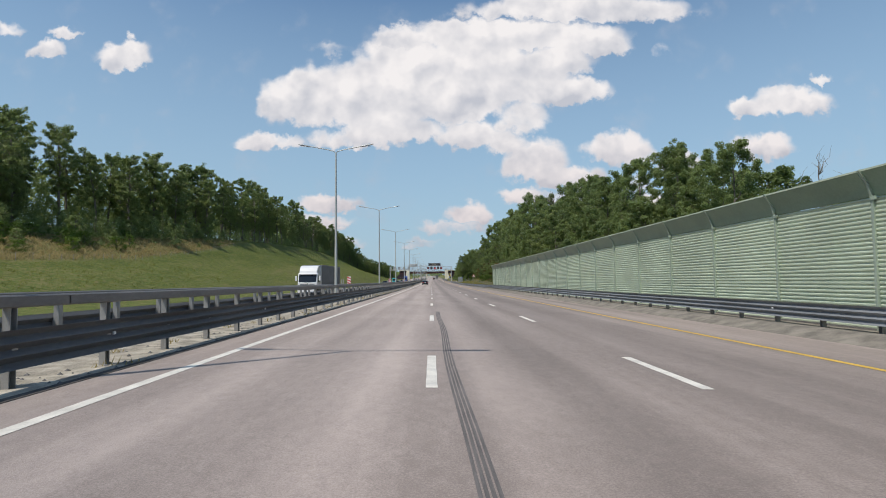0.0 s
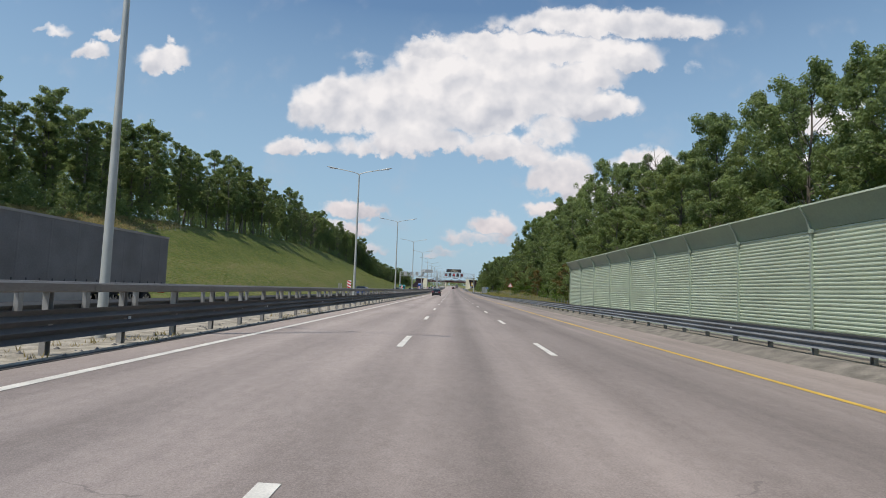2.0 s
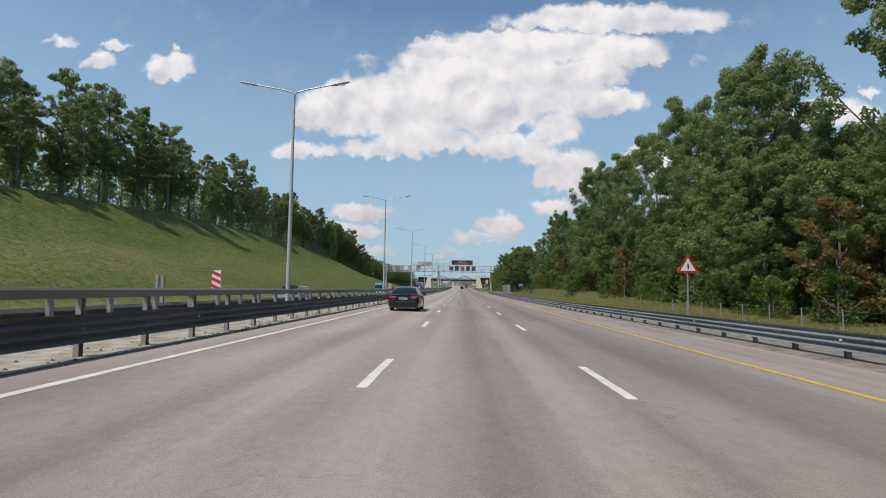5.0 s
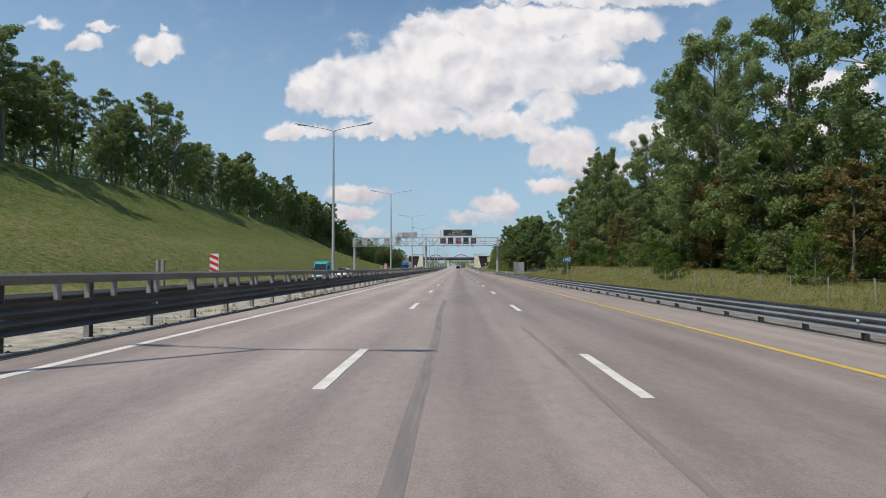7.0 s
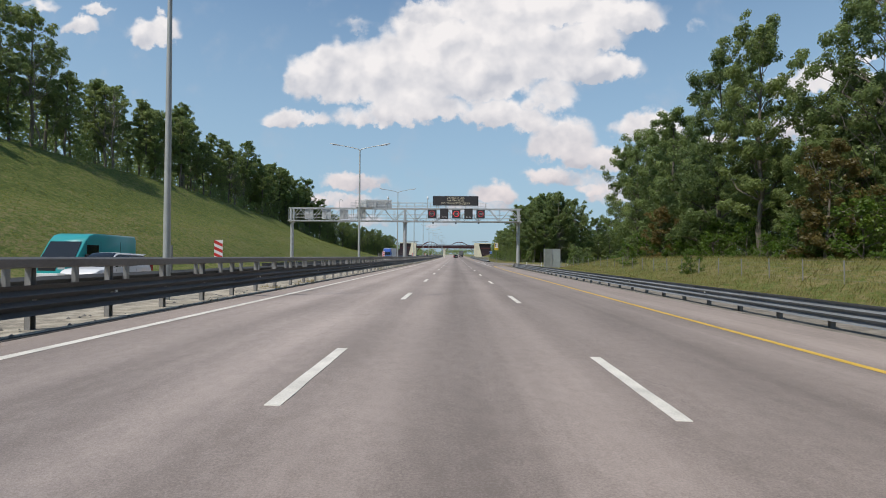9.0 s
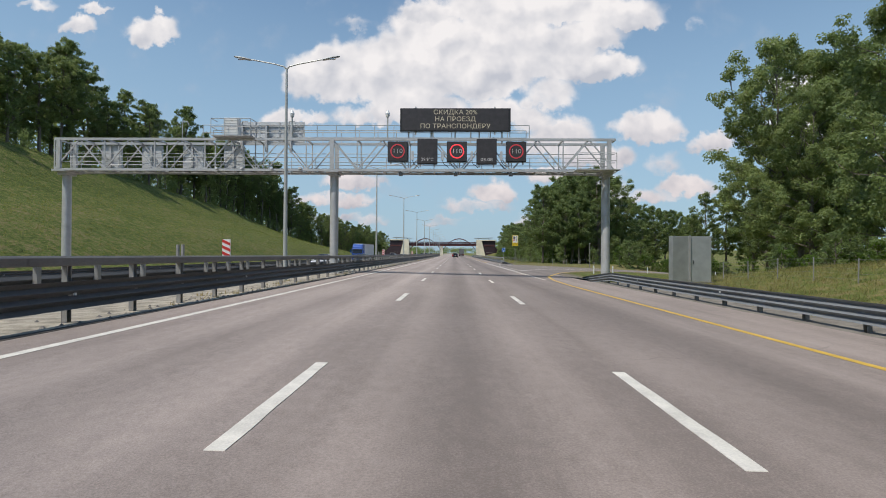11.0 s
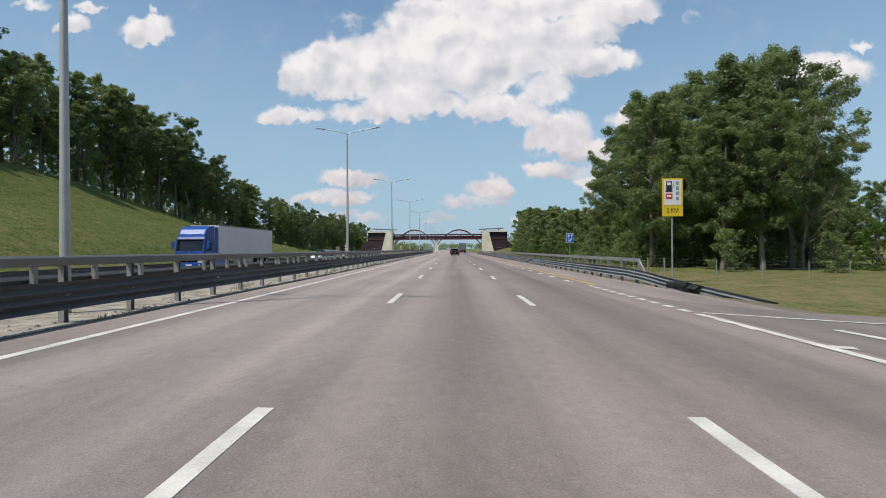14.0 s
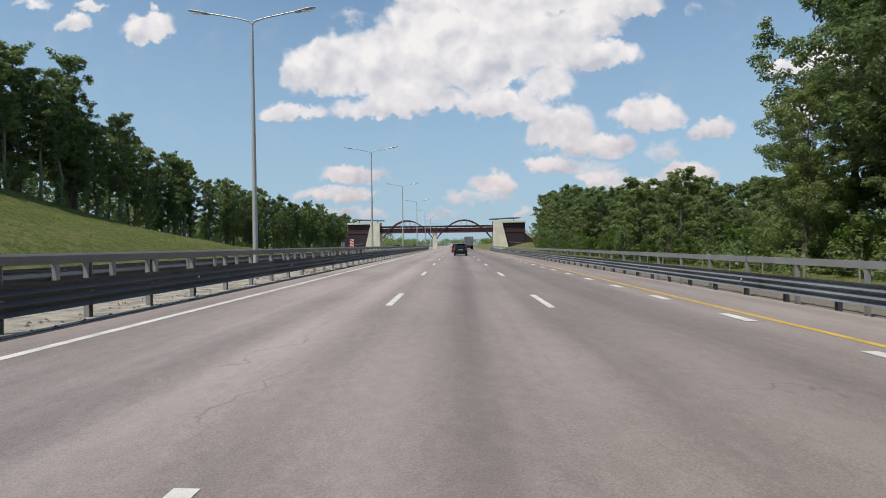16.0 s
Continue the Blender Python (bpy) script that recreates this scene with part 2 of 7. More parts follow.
def asphalt_material(name, base, worn, lanes):
    """Old asphalt: aggregate, long streaks of wear along the lanes, patches and faint cracks."""
    m = bpy.data.materials.new(name)
    m.use_nodes = True
    t = m.node_tree
    b = t.nodes["Principled BSDF"]
    b.inputs["Roughness"].default_value, b.inputs["Specular IOR Level"].default_value = 0.72, 0.45
    b.inputs["Diffuse Roughness"].default_value = 1.0
    geo = t.nodes.new("ShaderNodeNewGeometry")
    split = t.nodes.new("ShaderNodeSeparateXYZ")
    link(t, geo.outputs["Position"], split.inputs[0])

    def noise_at(stretch, scale, detail, rough=0.55):
        p = t.nodes.new("ShaderNodeMapping")
        p.inputs["Scale"].default_value = stretch
        link(t, geo.outputs["Position"], p.inputs["Vector"])
        n = t.nodes.new("ShaderNodeTexNoise")
        n.inputs["Scale"].default_value, n.inputs["Detail"].default_value = scale, detail
        n.inputs["Roughness"].default_value = rough
        link(t, p.outputs[0], n.inputs["Vector"])
        return n.outputs["Fac"]

    streak = noise_at((1.0, 0.02, 1.0), 1.6, 5)
    blotch = noise_at((1.0, 0.35, 1.0), 0.5, 6)
    grit = noise_at((1, 1, 1), 55.0, 4, 0.75)
    stone = t.nodes.new("ShaderNodeTexVoronoi")
    stone.inputs["Scale"].default_value = 85.0
    link(t, geo.outputs["Position"], stone.inputs["Vector"])
    # wheel tracks: two per lane of 3.75 m
    phase = calc(t, "MULTIPLY", split.outputs[0], 2 * math.pi / lanes)
    track = calc(t, "MULTIPLY_ADD", calc(t, "COSINE", calc(t, "MULTIPLY", phase, 2.0)), -0.16, 0.0)
    f = calc(t, "ADD", calc(t, "MULTIPLY_ADD", streak, 1.1, -0.10), track)
    f = calc(t, "ADD", f, calc(t, "MULTIPLY", calc(t, "SUBTRACT", blotch, 0.5), 1.0))
    f = calc(t, "ADD", f, calc(t, "MULTIPLY", calc(t, "SUBTRACT", grit, 0.5), 2.2))
    patch = noise_at((1, 0.6, 1), 7.0, 6, 0.7)
    f = calc(t, "ADD", f, calc(t, "MULTIPLY", calc(t, "SUBTRACT", patch, 0.5), 0.9), clamp=True)
    mix = t.nodes.new("ShaderNodeMix")
    mix.data_type = "RGBA"
    mix.inputs["A"].default_value, mix.inputs["B"].default_value = (*base, 1), (*worn, 1)
    link(t, f, mix.inputs["Factor"])
    # tone set lane by lane: the fast lane and the shoulder are paler than the slow lane
    lane_tone = t.nodes.new("ShaderNodeValToRGB")
    lane_tone.color_ramp.interpolation = "EASE"
    stops = lane_tone.color_ramp.elements
    stops[0].position, stops[0].color = 0.0, (1.0, 0.99, 0.97, 1)
    stops[1].position, stops[1].color = 1.0, (0.80, 0.80, 0.79, 1)
    for at, k in ((0.28, 1.0), (0.36, 0.86), (0.45, 0.67), (0.52, 0.75), (0.60, 0.70), (0.68, 0.57), (0.76, 0.60), (0.86, 0.74)):
        stops.new(at).color = (k, k, k, 1)
    wander = calc(t, "MULTIPLY", calc(t, "SUBTRACT", streak, 0.5), 1.2)
    across = calc(t, "MULTIPLY_ADD", calc(t, "ADD", split.outputs[0], wander), 1 / 14.0, 4.5 / 14.0)
    link(t, across, lane_tone.inputs["Fac"])
    toned = t.nodes.new("ShaderNodeMix")
    toned.data_type, toned.blend_type = "RGBA", "MULTIPLY"
    toned.inputs["Factor"].default_value = 1.0
    link(t, mix.outputs["Result"], toned.inputs["A"])
    link(t, lane_tone.outputs[0], toned.inputs["B"])
    crack = t.nodes.new("ShaderNodeTexVoronoi")
    crack.feature = "DISTANCE_TO_EDGE"
    crack.inputs["Scale"].default_value = 0.22
    warp = t.nodes.new("ShaderNodeTexNoise")
    warp.inputs["Scale"].default_value, warp.inputs["Detail"].default_value = 0.9, 6
    link(t, geo.outputs["Position"], warp.inputs["Vector"])
    bent = t.nodes.new("ShaderNodeVectorMath")
    bent.operation = "MULTIPLY_ADD"
    bent.inputs[1].default_value = (2.2, 2.2, 0)
    link(t, warp.outputs["Color"], bent.inputs[0])
    link(t, geo.outputs["Position"], bent.inputs[2])
    link(t, bent.outputs[0], crack.inputs["Vector"])
    line = calc(t, "LESS_THAN", crack.outputs["Distance"], 0.0024)
    line = calc(t, "MULTIPLY", line, calc(t, "GREATER_THAN", blotch, 0.60))
    dark = t.nodes.new("ShaderNodeMix")
    dark.data_type = "RGBA"
    dark.inputs["B"].default_value = (0.03, 0.028, 0.027, 1)
    link(t, calc(t, "MULTIPLY", line, 0.28), dark.inputs["Factor"])
    link(t, toned.outputs["Result"], dark.inputs["A"])
    link(t, dark.outputs["Result"], b.inputs["Base Color"])
    bp = t.nodes.new("ShaderNodeBump")
    bp.inputs["Strength"].default_value, bp.inputs["Distance"].default_value = 0.35, 0.006
    link(t, stone.outputs["Distance"], bp.inputs["Height"])
    link(t, bp.outputs[0], b.inputs["Normal"])
    return m


def ground_material():
    """Grass in several greens with dry patches and bare soil."""
    m = bpy.data.materials.new("grass_ground")
    m.use_nodes = True
    t = m.node_tree
    b = t.nodes["Principled BSDF"]
    b.inputs["Roughness"].default_value, b.inputs["Specular IOR Level"].default_value = 0.9, 0.15
    geo = t.nodes.new("ShaderNodeNewGeometry")

    def n(scale, detail, stretch=(1, 1, 1)):
        p = t.nodes.new("ShaderNodeMapping")
        p.inputs["Scale"].default_value = stretch
        link(t, geo.outputs["Position"], p.inputs["Vector"])
        k = t.nodes.new("ShaderNodeTexNoise")
        k.inputs["Scale"].default_value, k.inputs["Detail"].default_value = scale, detail
        link(t, p.outputs[0], k.inputs["Vector"])
        return k.outputs["Fac"]

    big, mid, clump, fine = n(0.11, 5, (1, 0.5, 2.5)), n(0.9, 6), n(2.6, 5, (1, 0.8, 1.6)), n(9.0, 5)
    ramp = t.nodes.new("ShaderNodeValToRGB")
    e = ramp.color_ramp.elements
    e[0].color, e[0].position = (0.070, 0.090, 0.022, 1), 0.15
    e[1].color, e[1].position = (0.250, 0.200, 0.098, 1), 0.98
    e.new(0.42).color = (0.122, 0.162, 0.034, 1)
    e.new(0.68).color = (0.165, 0.152, 0.056, 1)
    f = calc(t, "ADD", calc(t, "MULTIPLY", big, 0.75), calc(t, "MULTIPLY", calc(t, "SUBTRACT", mid, 0.5), 1.5))
    f = calc(t, "ADD", f, calc(t, "MULTIPLY", calc(t, "SUBTRACT", clump, 0.5), 1.7))
    f = calc(t, "ADD", f, calc(t, "MULTIPLY", calc(t, "SUBTRACT", fine, 0.5), 2.0))
    # the mown verge beside the carriageway is drier than the bank
    split = t.nodes.new("ShaderNodeSeparateXYZ")
    link(t, geo.outputs["Position"], split.inputs[0])
    dry = t.nodes.new("ShaderNodeMapRange")
    dry.interpolation_type = "SMOOTHSTEP"
    for key, value in (("From Min", 9.0), ("From Max", 13.0), ("To Min", 0.02), ("To Max", 0.20)):
        dry.inputs[key].default_value = value
    link(t, split.outputs[0], dry.inputs["Value"])
    # the foot of the bank is drier than its top
    foot = t.nodes.new("ShaderNodeMapRange")
    foot.interpolation_type = "SMOOTHSTEP"
    for key, value in (("From Min", -66.0), ("From Max", -48.0), ("To Min", -0.06), ("To Max", 0.20)):
        foot.inputs[key].default_value = value
    link(t, calc(t, "MULTIPLY_ADD", big, 14.0, calc(t, "SUBTRACT", split.outputs[0], 7.0)), foot.inputs["Value"])
    stretch, later = t.nodes.new("ShaderNodeMapRange"), t.nodes.new("ShaderNodeMapRange")
    for made, low, high, least, most in ((stretch, 120.0, 200.0, 0.15, 1.0), (later, 255.0, 320.0, 0.0, 0.55)):
        for key, value in (("From Min", low), ("From Max", high), ("To Min", least), ("To Max", most)):
            made.inputs[key].default_value = value
        link(t, split.outputs[1], made.inputs["Value"])
    bank = calc(t, "MULTIPLY", foot.outputs[0], calc(t, "LESS_THAN", split.outputs[0], -30.0))
    bank = calc(t, "MULTIPLY", bank, calc(t, "SUBTRACT", stretch.outputs[0], later.outputs[0]))
    # unmown straw along the top of the low bank
    crest, early = t.nodes.new("ShaderNodeMapRange"), t.nodes.new("ShaderNodeMapRange")
    slant = calc(t, "MULTIPLY", calc(t, "MULTIPLY_ADD", split.outputs[1], 1 / 120, -80 / 120, clamp=True), 14.0)
    for made, value, low, high in ((crest, calc(t, "ADD", split.outputs[0], slant), -59.0, -62.0), (early, split.outputs[1], 215.0, 185.0)):
        made.inputs["From Min"].default_value, made.inputs["From Max"].default_value = low, high
        link(t, calc(t, "MULTIPLY_ADD", mid, 4.0, calc(t, "SUBTRACT", value, 2.0)), made.inputs["Value"])
    bank = calc(t, "ADD", bank, calc(t, "MULTIPLY", calc(t, "MULTIPLY", crest.outputs[0], early.outputs[0]), 0.40))
    # scorched grass beside the barrier beyond the slip road
    scorched, green = t.nodes.new("ShaderNodeMapRange"), t.nodes.new("ShaderNodeMapRange")
    for made, low, high in ((scorched, 364.0, 372.0), (green, 392.0, 404.0)):
        made.inputs["From Min"].default_value, made.inputs["From Max"].default_value = low, high
        link(t, calc(t, "MULTIPLY_ADD", mid, 6.0, split.outputs[1]), made.inputs["Value"])
    burnt = calc(t, "MULTIPLY", calc(t, "SUBTRACT", scorched.outputs[0], green.outputs[0]), calc(t, "GREATER_THAN", split.outputs[0], 9.0))
    bank = calc(t, "ADD", bank, calc(t, "MULTIPLY", burnt, 0.22))
    f = calc(t, "ADD", calc(t, "ADD", f, bank), dry.outputs[0], clamp=True)
    link(t, f, ramp.inputs["Fac"])
    # bare gritty soil along the edge of the carriageway
    near, far = t.nodes.new("ShaderNodeMapRange"), t.nodes.new("ShaderNodeMapRange")
    beyond = calc(t, "MULTIPLY", calc(t, "GREATER_THAN", split.outputs[1], 384.0), -2.2)
    rough_x = calc(t, "ADD", calc(t, "ADD", split.outputs[0], beyond), calc(t, "MULTIPLY", calc(t, "SUBTRACT", mid, 0.5), 3.0))
    for made, low, high in ((near, 7.5, 8.5), (far, 11.4, 12.4)):
        made.inputs["From Min"].default_value, made.inputs["From Max"].default_value = low, high
        link(t, rough_x, made.inputs["Value"])
    soil = t.nodes.new("ShaderNodeMix")
    soil.data_type = "RGBA"
    soil.inputs["B"].default_value = (0.235, 0.200, 0.155, 1)
    link(t, calc(t, "SUBTRACT", near.outputs[0], far.outputs[0], clamp=True), soil.inputs["Factor"])
    link(t, ramp.outputs[0], soil.inputs["A"])
    link(t, soil.outputs["Result"], b.inputs["Base Color"])
    bp = t.nodes.new("ShaderNodeBump")
    bp.inputs["Strength"].default_value, bp.inputs["Distance"].default_value = 0.8, 0.16
    link(t, calc(t, "ADD", calc(t, "ADD", fine, calc(t, "MULTIPLY", clump, 1.6)), calc(t, "MULTIPLY", mid, 1.5)), bp.inputs["Height"])
    link(t, bp.outputs[0], b.inputs["Normal"])
    return m


def car_paint(name, colour, metal=0.3):
    return material(name, colour, rough=0.3, metal=metal, vary=0.06, scale=1.2, grain=400, bump=0.0, coat=0.6)


GLASS = material("tinted_glass", (0.012, 0.014, 0.016), rough=0.04, vary=0.1, scale=2, bump=0, spec=0.6)
ASPHALT = asphalt_material("asphalt", (0.236, 0.192, 0.168), (0.450, 0.370, 0.328), 3.75)
SHOULDER = asphalt_material("shoulder_asphalt", (0.185, 0.154, 0.137), (0.315, 0.265, 0.236), 3.75)
PAINT_WHITE = material("road_paint_white", (0.80, 0.75, 0.66), rough=0.7, vary=0.20, scale=2.5, grain=45, bump=0.2)
PAINT_YELLOW = material("road_paint_yellow", (0.74, 0.47, 0.075), rough=0.7, vary=0.18, scale=2.5, grain=45, bump=0.2)
GRAVEL = material("pale_gravel", (0.50, 0.445, 0.355), rough=0.95, vary=0.40, scale=2.6, grain=30, bump=0.8)
DUST = material("dusty_gravel", (0.29, 0.255, 0.21), rough=0.95, vary=0.34, scale=2.2, grain=28, bump=0.7)
KERB = material("grey_concrete", (0.20, 0.19, 0.18), rough=0.9, vary=0.2, scale=1.2, grain=30, bump=0.3)
# dark asphalt colour that paints the median barrier's shadow on the road edge
RAIL_SHADOW = material("rail_shadow_asphalt", (0.105, 0.094, 0.085), rough=0.95, vary=0.35, scale=2.5, grain=30, bump=0.6)
GROUND = ground_material()
ZINC = material("galvanised_steel", (0.355, 0.345, 0.33), rough=0.6, metal=0.3, vary=0.14, scale=1.4, grain=35, bump=0.05, random=0.06)
# weathered beams on the shaded side: the shade is put into a darker colour
RAIL_SHADED = material("shaded_weathered_rail_steel", (0.150, 0.150, 0.150), rough=0.6, metal=0.25, vary=0.22, scale=0.8, grain=20, bump=0.05, stretch=(1, 0.4, 1))
# top rail likewise coloured dark for its face turned from the sun
TOPRAIL_SHADED = material("shaded_top_rail_steel", (0.215, 0.205, 0.195), rough=0.55, metal=0.2, vary=0.2, scale=0.9, grain=25, bump=0.05, stretch=(1, 0.4, 1))
POLE = material("pole_steel", (0.50, 0.51, 0.48), rough=0.5, metal=0.2, vary=0.1, scale=2, grain=40, bump=0.03)
# the same beam steel, coloured paler for the face that the sun strikes
RAIL_SUNLIT = material("sunlit_rail_steel", (0.30, 0.31, 0.32), rough=0.55, metal=0.3, vary=0.2, scale=0.8, grain=20, bump=0.05, stretch=(1, 0.4, 1))
GANTRY = material("gantry_steel", (0.58, 0.58, 0.57), rough=0.5, metal=0.35, vary=0.14, scale=1.6, grain=40, bump=0.04)
DARKSTEEL = material("dark_steel", (0.09, 0.095, 0.10), rough=0.5, metal=0.5, vary=0.15, scale=2, grain=40, bump=0.04)
BLACK = material("black_plastic", (0.02, 0.02, 0.022), rough=0.55, vary=0.15, scale=3, grain=80, bump=0.04)
RUBBER = material("tyre_rubber", (0.022, 0.022, 0.022), rough=0.85, vary=0.2, scale=6, grain=90, bump=0.2)
ALLOY = material("alloy", (0.55, 0.56, 0.58), rough=0.3, metal=0.9, vary=0.08, scale=5, grain=90, bump=0.0)
CHROME = material("chrome", (0.75, 0.76, 0.78), rough=0.12, metal=1.0, vary=0.05, scale=5, grain=90, bump=0.0)
PANEL_GREEN = material("green_panel", (0.56, 0.625, 0.475), rough=0.5, metal=0.1, vary=0.10, scale=0.7, grain=14, bump=0.03, random=0.04)
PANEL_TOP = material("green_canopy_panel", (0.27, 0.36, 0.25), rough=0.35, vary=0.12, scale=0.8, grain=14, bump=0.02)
POST_GREEN = material("post_green_steel", (0.40, 0.47, 0.37), rough=0.5, metal=0.2, vary=0.1, scale=2, grain=30, bump=0.03)
BARK = material("bark", (0.215, 0.185, 0.150), rough=0.95, vary=0.3, scale=2.5, grain=18, bump=0.8, random=0.2, stretch=(1, 1, 0.25))
DEADWOOD = material("dead_wood", (0.26, 0.22, 0.18), rough=0.95, vary=0.25, scale=2.5, grain=18, bump=0.6, stretch=(1, 1, 0.25))
LEAF = leaf_material("leaves", (0.114, 0.160, 0.060), (0.250, 0.304, 0.102), (0.285, 0.290, 0.110))
LEAF_OAK = leaf_material("oak_leaves", (0.104, 0.152, 0.058), (0.235, 0.296, 0.100), (0.285, 0.310, 0.112))
LEAF_RUST = leaf_material("rusty_leaves", (0.110, 0.100, 0.030), (0.220, 0.165, 0.055), (0.28, 0.18, 0.06))
LEAF_BRIGHT = leaf_material("young_leaves", (0.055, 0.110, 0.016), (0.130, 0.205, 0.030), (0.18, 0.21, 0.045))
BLADE = leaf_material("grass_blades", (0.130, 0.152, 0.038), (0.235, 0.245, 0.068), (0.30, 0.250, 0.10), 0.1)
OLIVE = leaf_material("rough_verge_grass", (0.195, 0.200, 0.066), (0.320, 0.300, 0.108), (0.40, 0.345, 0.150), 0.1)
STRAW = leaf_material("dry_grass", (0.230, 0.200, 0.085), (0.40, 0.335, 0.155), (0.48, 0.39, 0.20), 0.1)
WHITE = material("white_enamel", (0.78, 0.78, 0.76), rough=0.4, vary=0.06, scale=2, grain=40, bump=0.02)
RED = material("red_enamel", (0.60, 0.035, 0.03), rough=0.4, vary=0.1, scale=2, grain=40, bump=0.02)
BLUE = material("blue_enamel", (0.02, 0.15, 0.52), rough=0.4, vary=0.1, scale=2, grain=40, bump=0.02)
YELLOW = material("yellow_enamel", (0.80, 0.55, 0.03), rough=0.4, vary=0.08, scale=2, grain=40, bump=0.02)
SIGNBACK = material("sign_back", (0.42, 0.44, 0.44), rough=0.5, metal=0.5, vary=0.12, scale=2, grain=40, bump=0.03)
SIGNPALE = material("pale_sign_back", (0.62, 0.63, 0.63), rough=0.5, metal=0.2, vary=0.12, scale=2, grain=40, bump=0.03)
SCREEN = material("dark_display", (0.055, 0.048, 0.048), rough=0.45, vary=0.2, scale=4, grain=120, bump=0.1)
LED_AMBER = lamp_material("amber_lights", (0.45, 0.40, 0.29), 0.28)
LED_RED = lamp_material("red_lights", (0.75, 0.05, 0.06), 0.9)
LED_DIM = lamp_material("dim_red_lights", (0.50, 0.05, 0.06), 0.25)
LED_GREY = lamp_material("dim_white_lights", (0.34, 0.32, 0.31), 0.15)
LED_WHITE = lamp_material("white_lights", (0.50, 0.48, 0.46), 0.12)
CREAM = material("cream_plaster", (0.86, 0.79, 0.62), rough=0.85, vary=0.12, scale=0.6, grain=12, bump=0.1)
MAROON = material("maroon_steel", (0.135, 0.045, 0.045), rough=0.5, metal=0.1, vary=0.2, scale=1.0, grain=20, bump=0.05)
PLUM = material("plum_cladding", (0.045, 0.025, 0.035), rough=0.6, vary=0.2, scale=1.0, grain=20, bump=0.05)
TAIL = material("tail_light_red", (0.38, 0.012, 0.014), rough=0.15, vary=0.1, scale=9, grain=90, bump=0, coat=0.6)
HEAD = material("headlight_glass", (0.72, 0.74, 0.76), rough=0.08, metal=0.3, vary=0.1, scale=9, grain=90, bump=0, coat=0.6)
BLACKPAINT = car_paint("black_car_paint", (0.010, 0.011, 0.013))
GREYPAINT = car_paint("graphite_car_paint", (0.020, 0.022, 0.026), 0.15)
REDPAINT = car_paint("red_car_paint", (0.36, 0.022, 0.018))
WHITEPAINT = car_paint("white_car_paint", (0.80, 0.79, 0.77), 0.0)
SILVERPAINT = car_paint("silver_car_paint", (0.42, 0.43, 0.44), 0.6)
BLUEPAINT = car_paint("blue_car_paint", (0.015, 0.05, 0.20))
TEALPAINT = car_paint("teal_van_paint", (0.02, 0.33, 0.33), 0.0)
CABBLUE = car_paint("blue_cab_paint", (0.012, 0.075, 0.36), 0.0)
TARP_GREY = material("grey_tarpaulin", (0.185, 0.187, 0.190), rough=0.6, vary=0.18, scale=0.9, grain=14, bump=0.15)
TARP_WHITE = material("white_box_side", (0.70, 0.71, 0.72), rough=0.5, vary=0.08, scale=0.6, grain=14, bump=0.04)
SKID_FAINT = material("faint_tyre_mark", (0.175, 0.150, 0.137), rough=0.85, vary=0.4, scale=2.0, grain=30, bump=0.1, stretch=(9, 0.6, 1), other=(0.250, 0.210, 0.188))
SKID = material("tyre_mark", (0.085, 0.076, 0.072), rough=0.85, vary=0.5, scale=2.0, grain=30, bump=0.1, stretch=(9, 0.6, 1), other=(0.17, 0.152, 0.141))

# ---------------------------------------------------------------- geometry helpers
SAG, SAG_END, CROSSFALL = 1.699e-05, 411.9, 0.02
MEDIAN_X, LEFT_RAIL_X, FAR_RAIL_X = -6.6, -5.43, -7.85


def profile(y):
    """Height of the carriageway's axis along its length: a shallow sag that runs out level."""
    d = max(0.0, SAG_END - max(y, -260.0))
    return SAG * d * d


def road_z(x, y):
    if x > -6.6:
        return profile(y) - CROSSFALL * x
    return profile(y) - 0.05 + CROSSFALL * (x + 8.5)


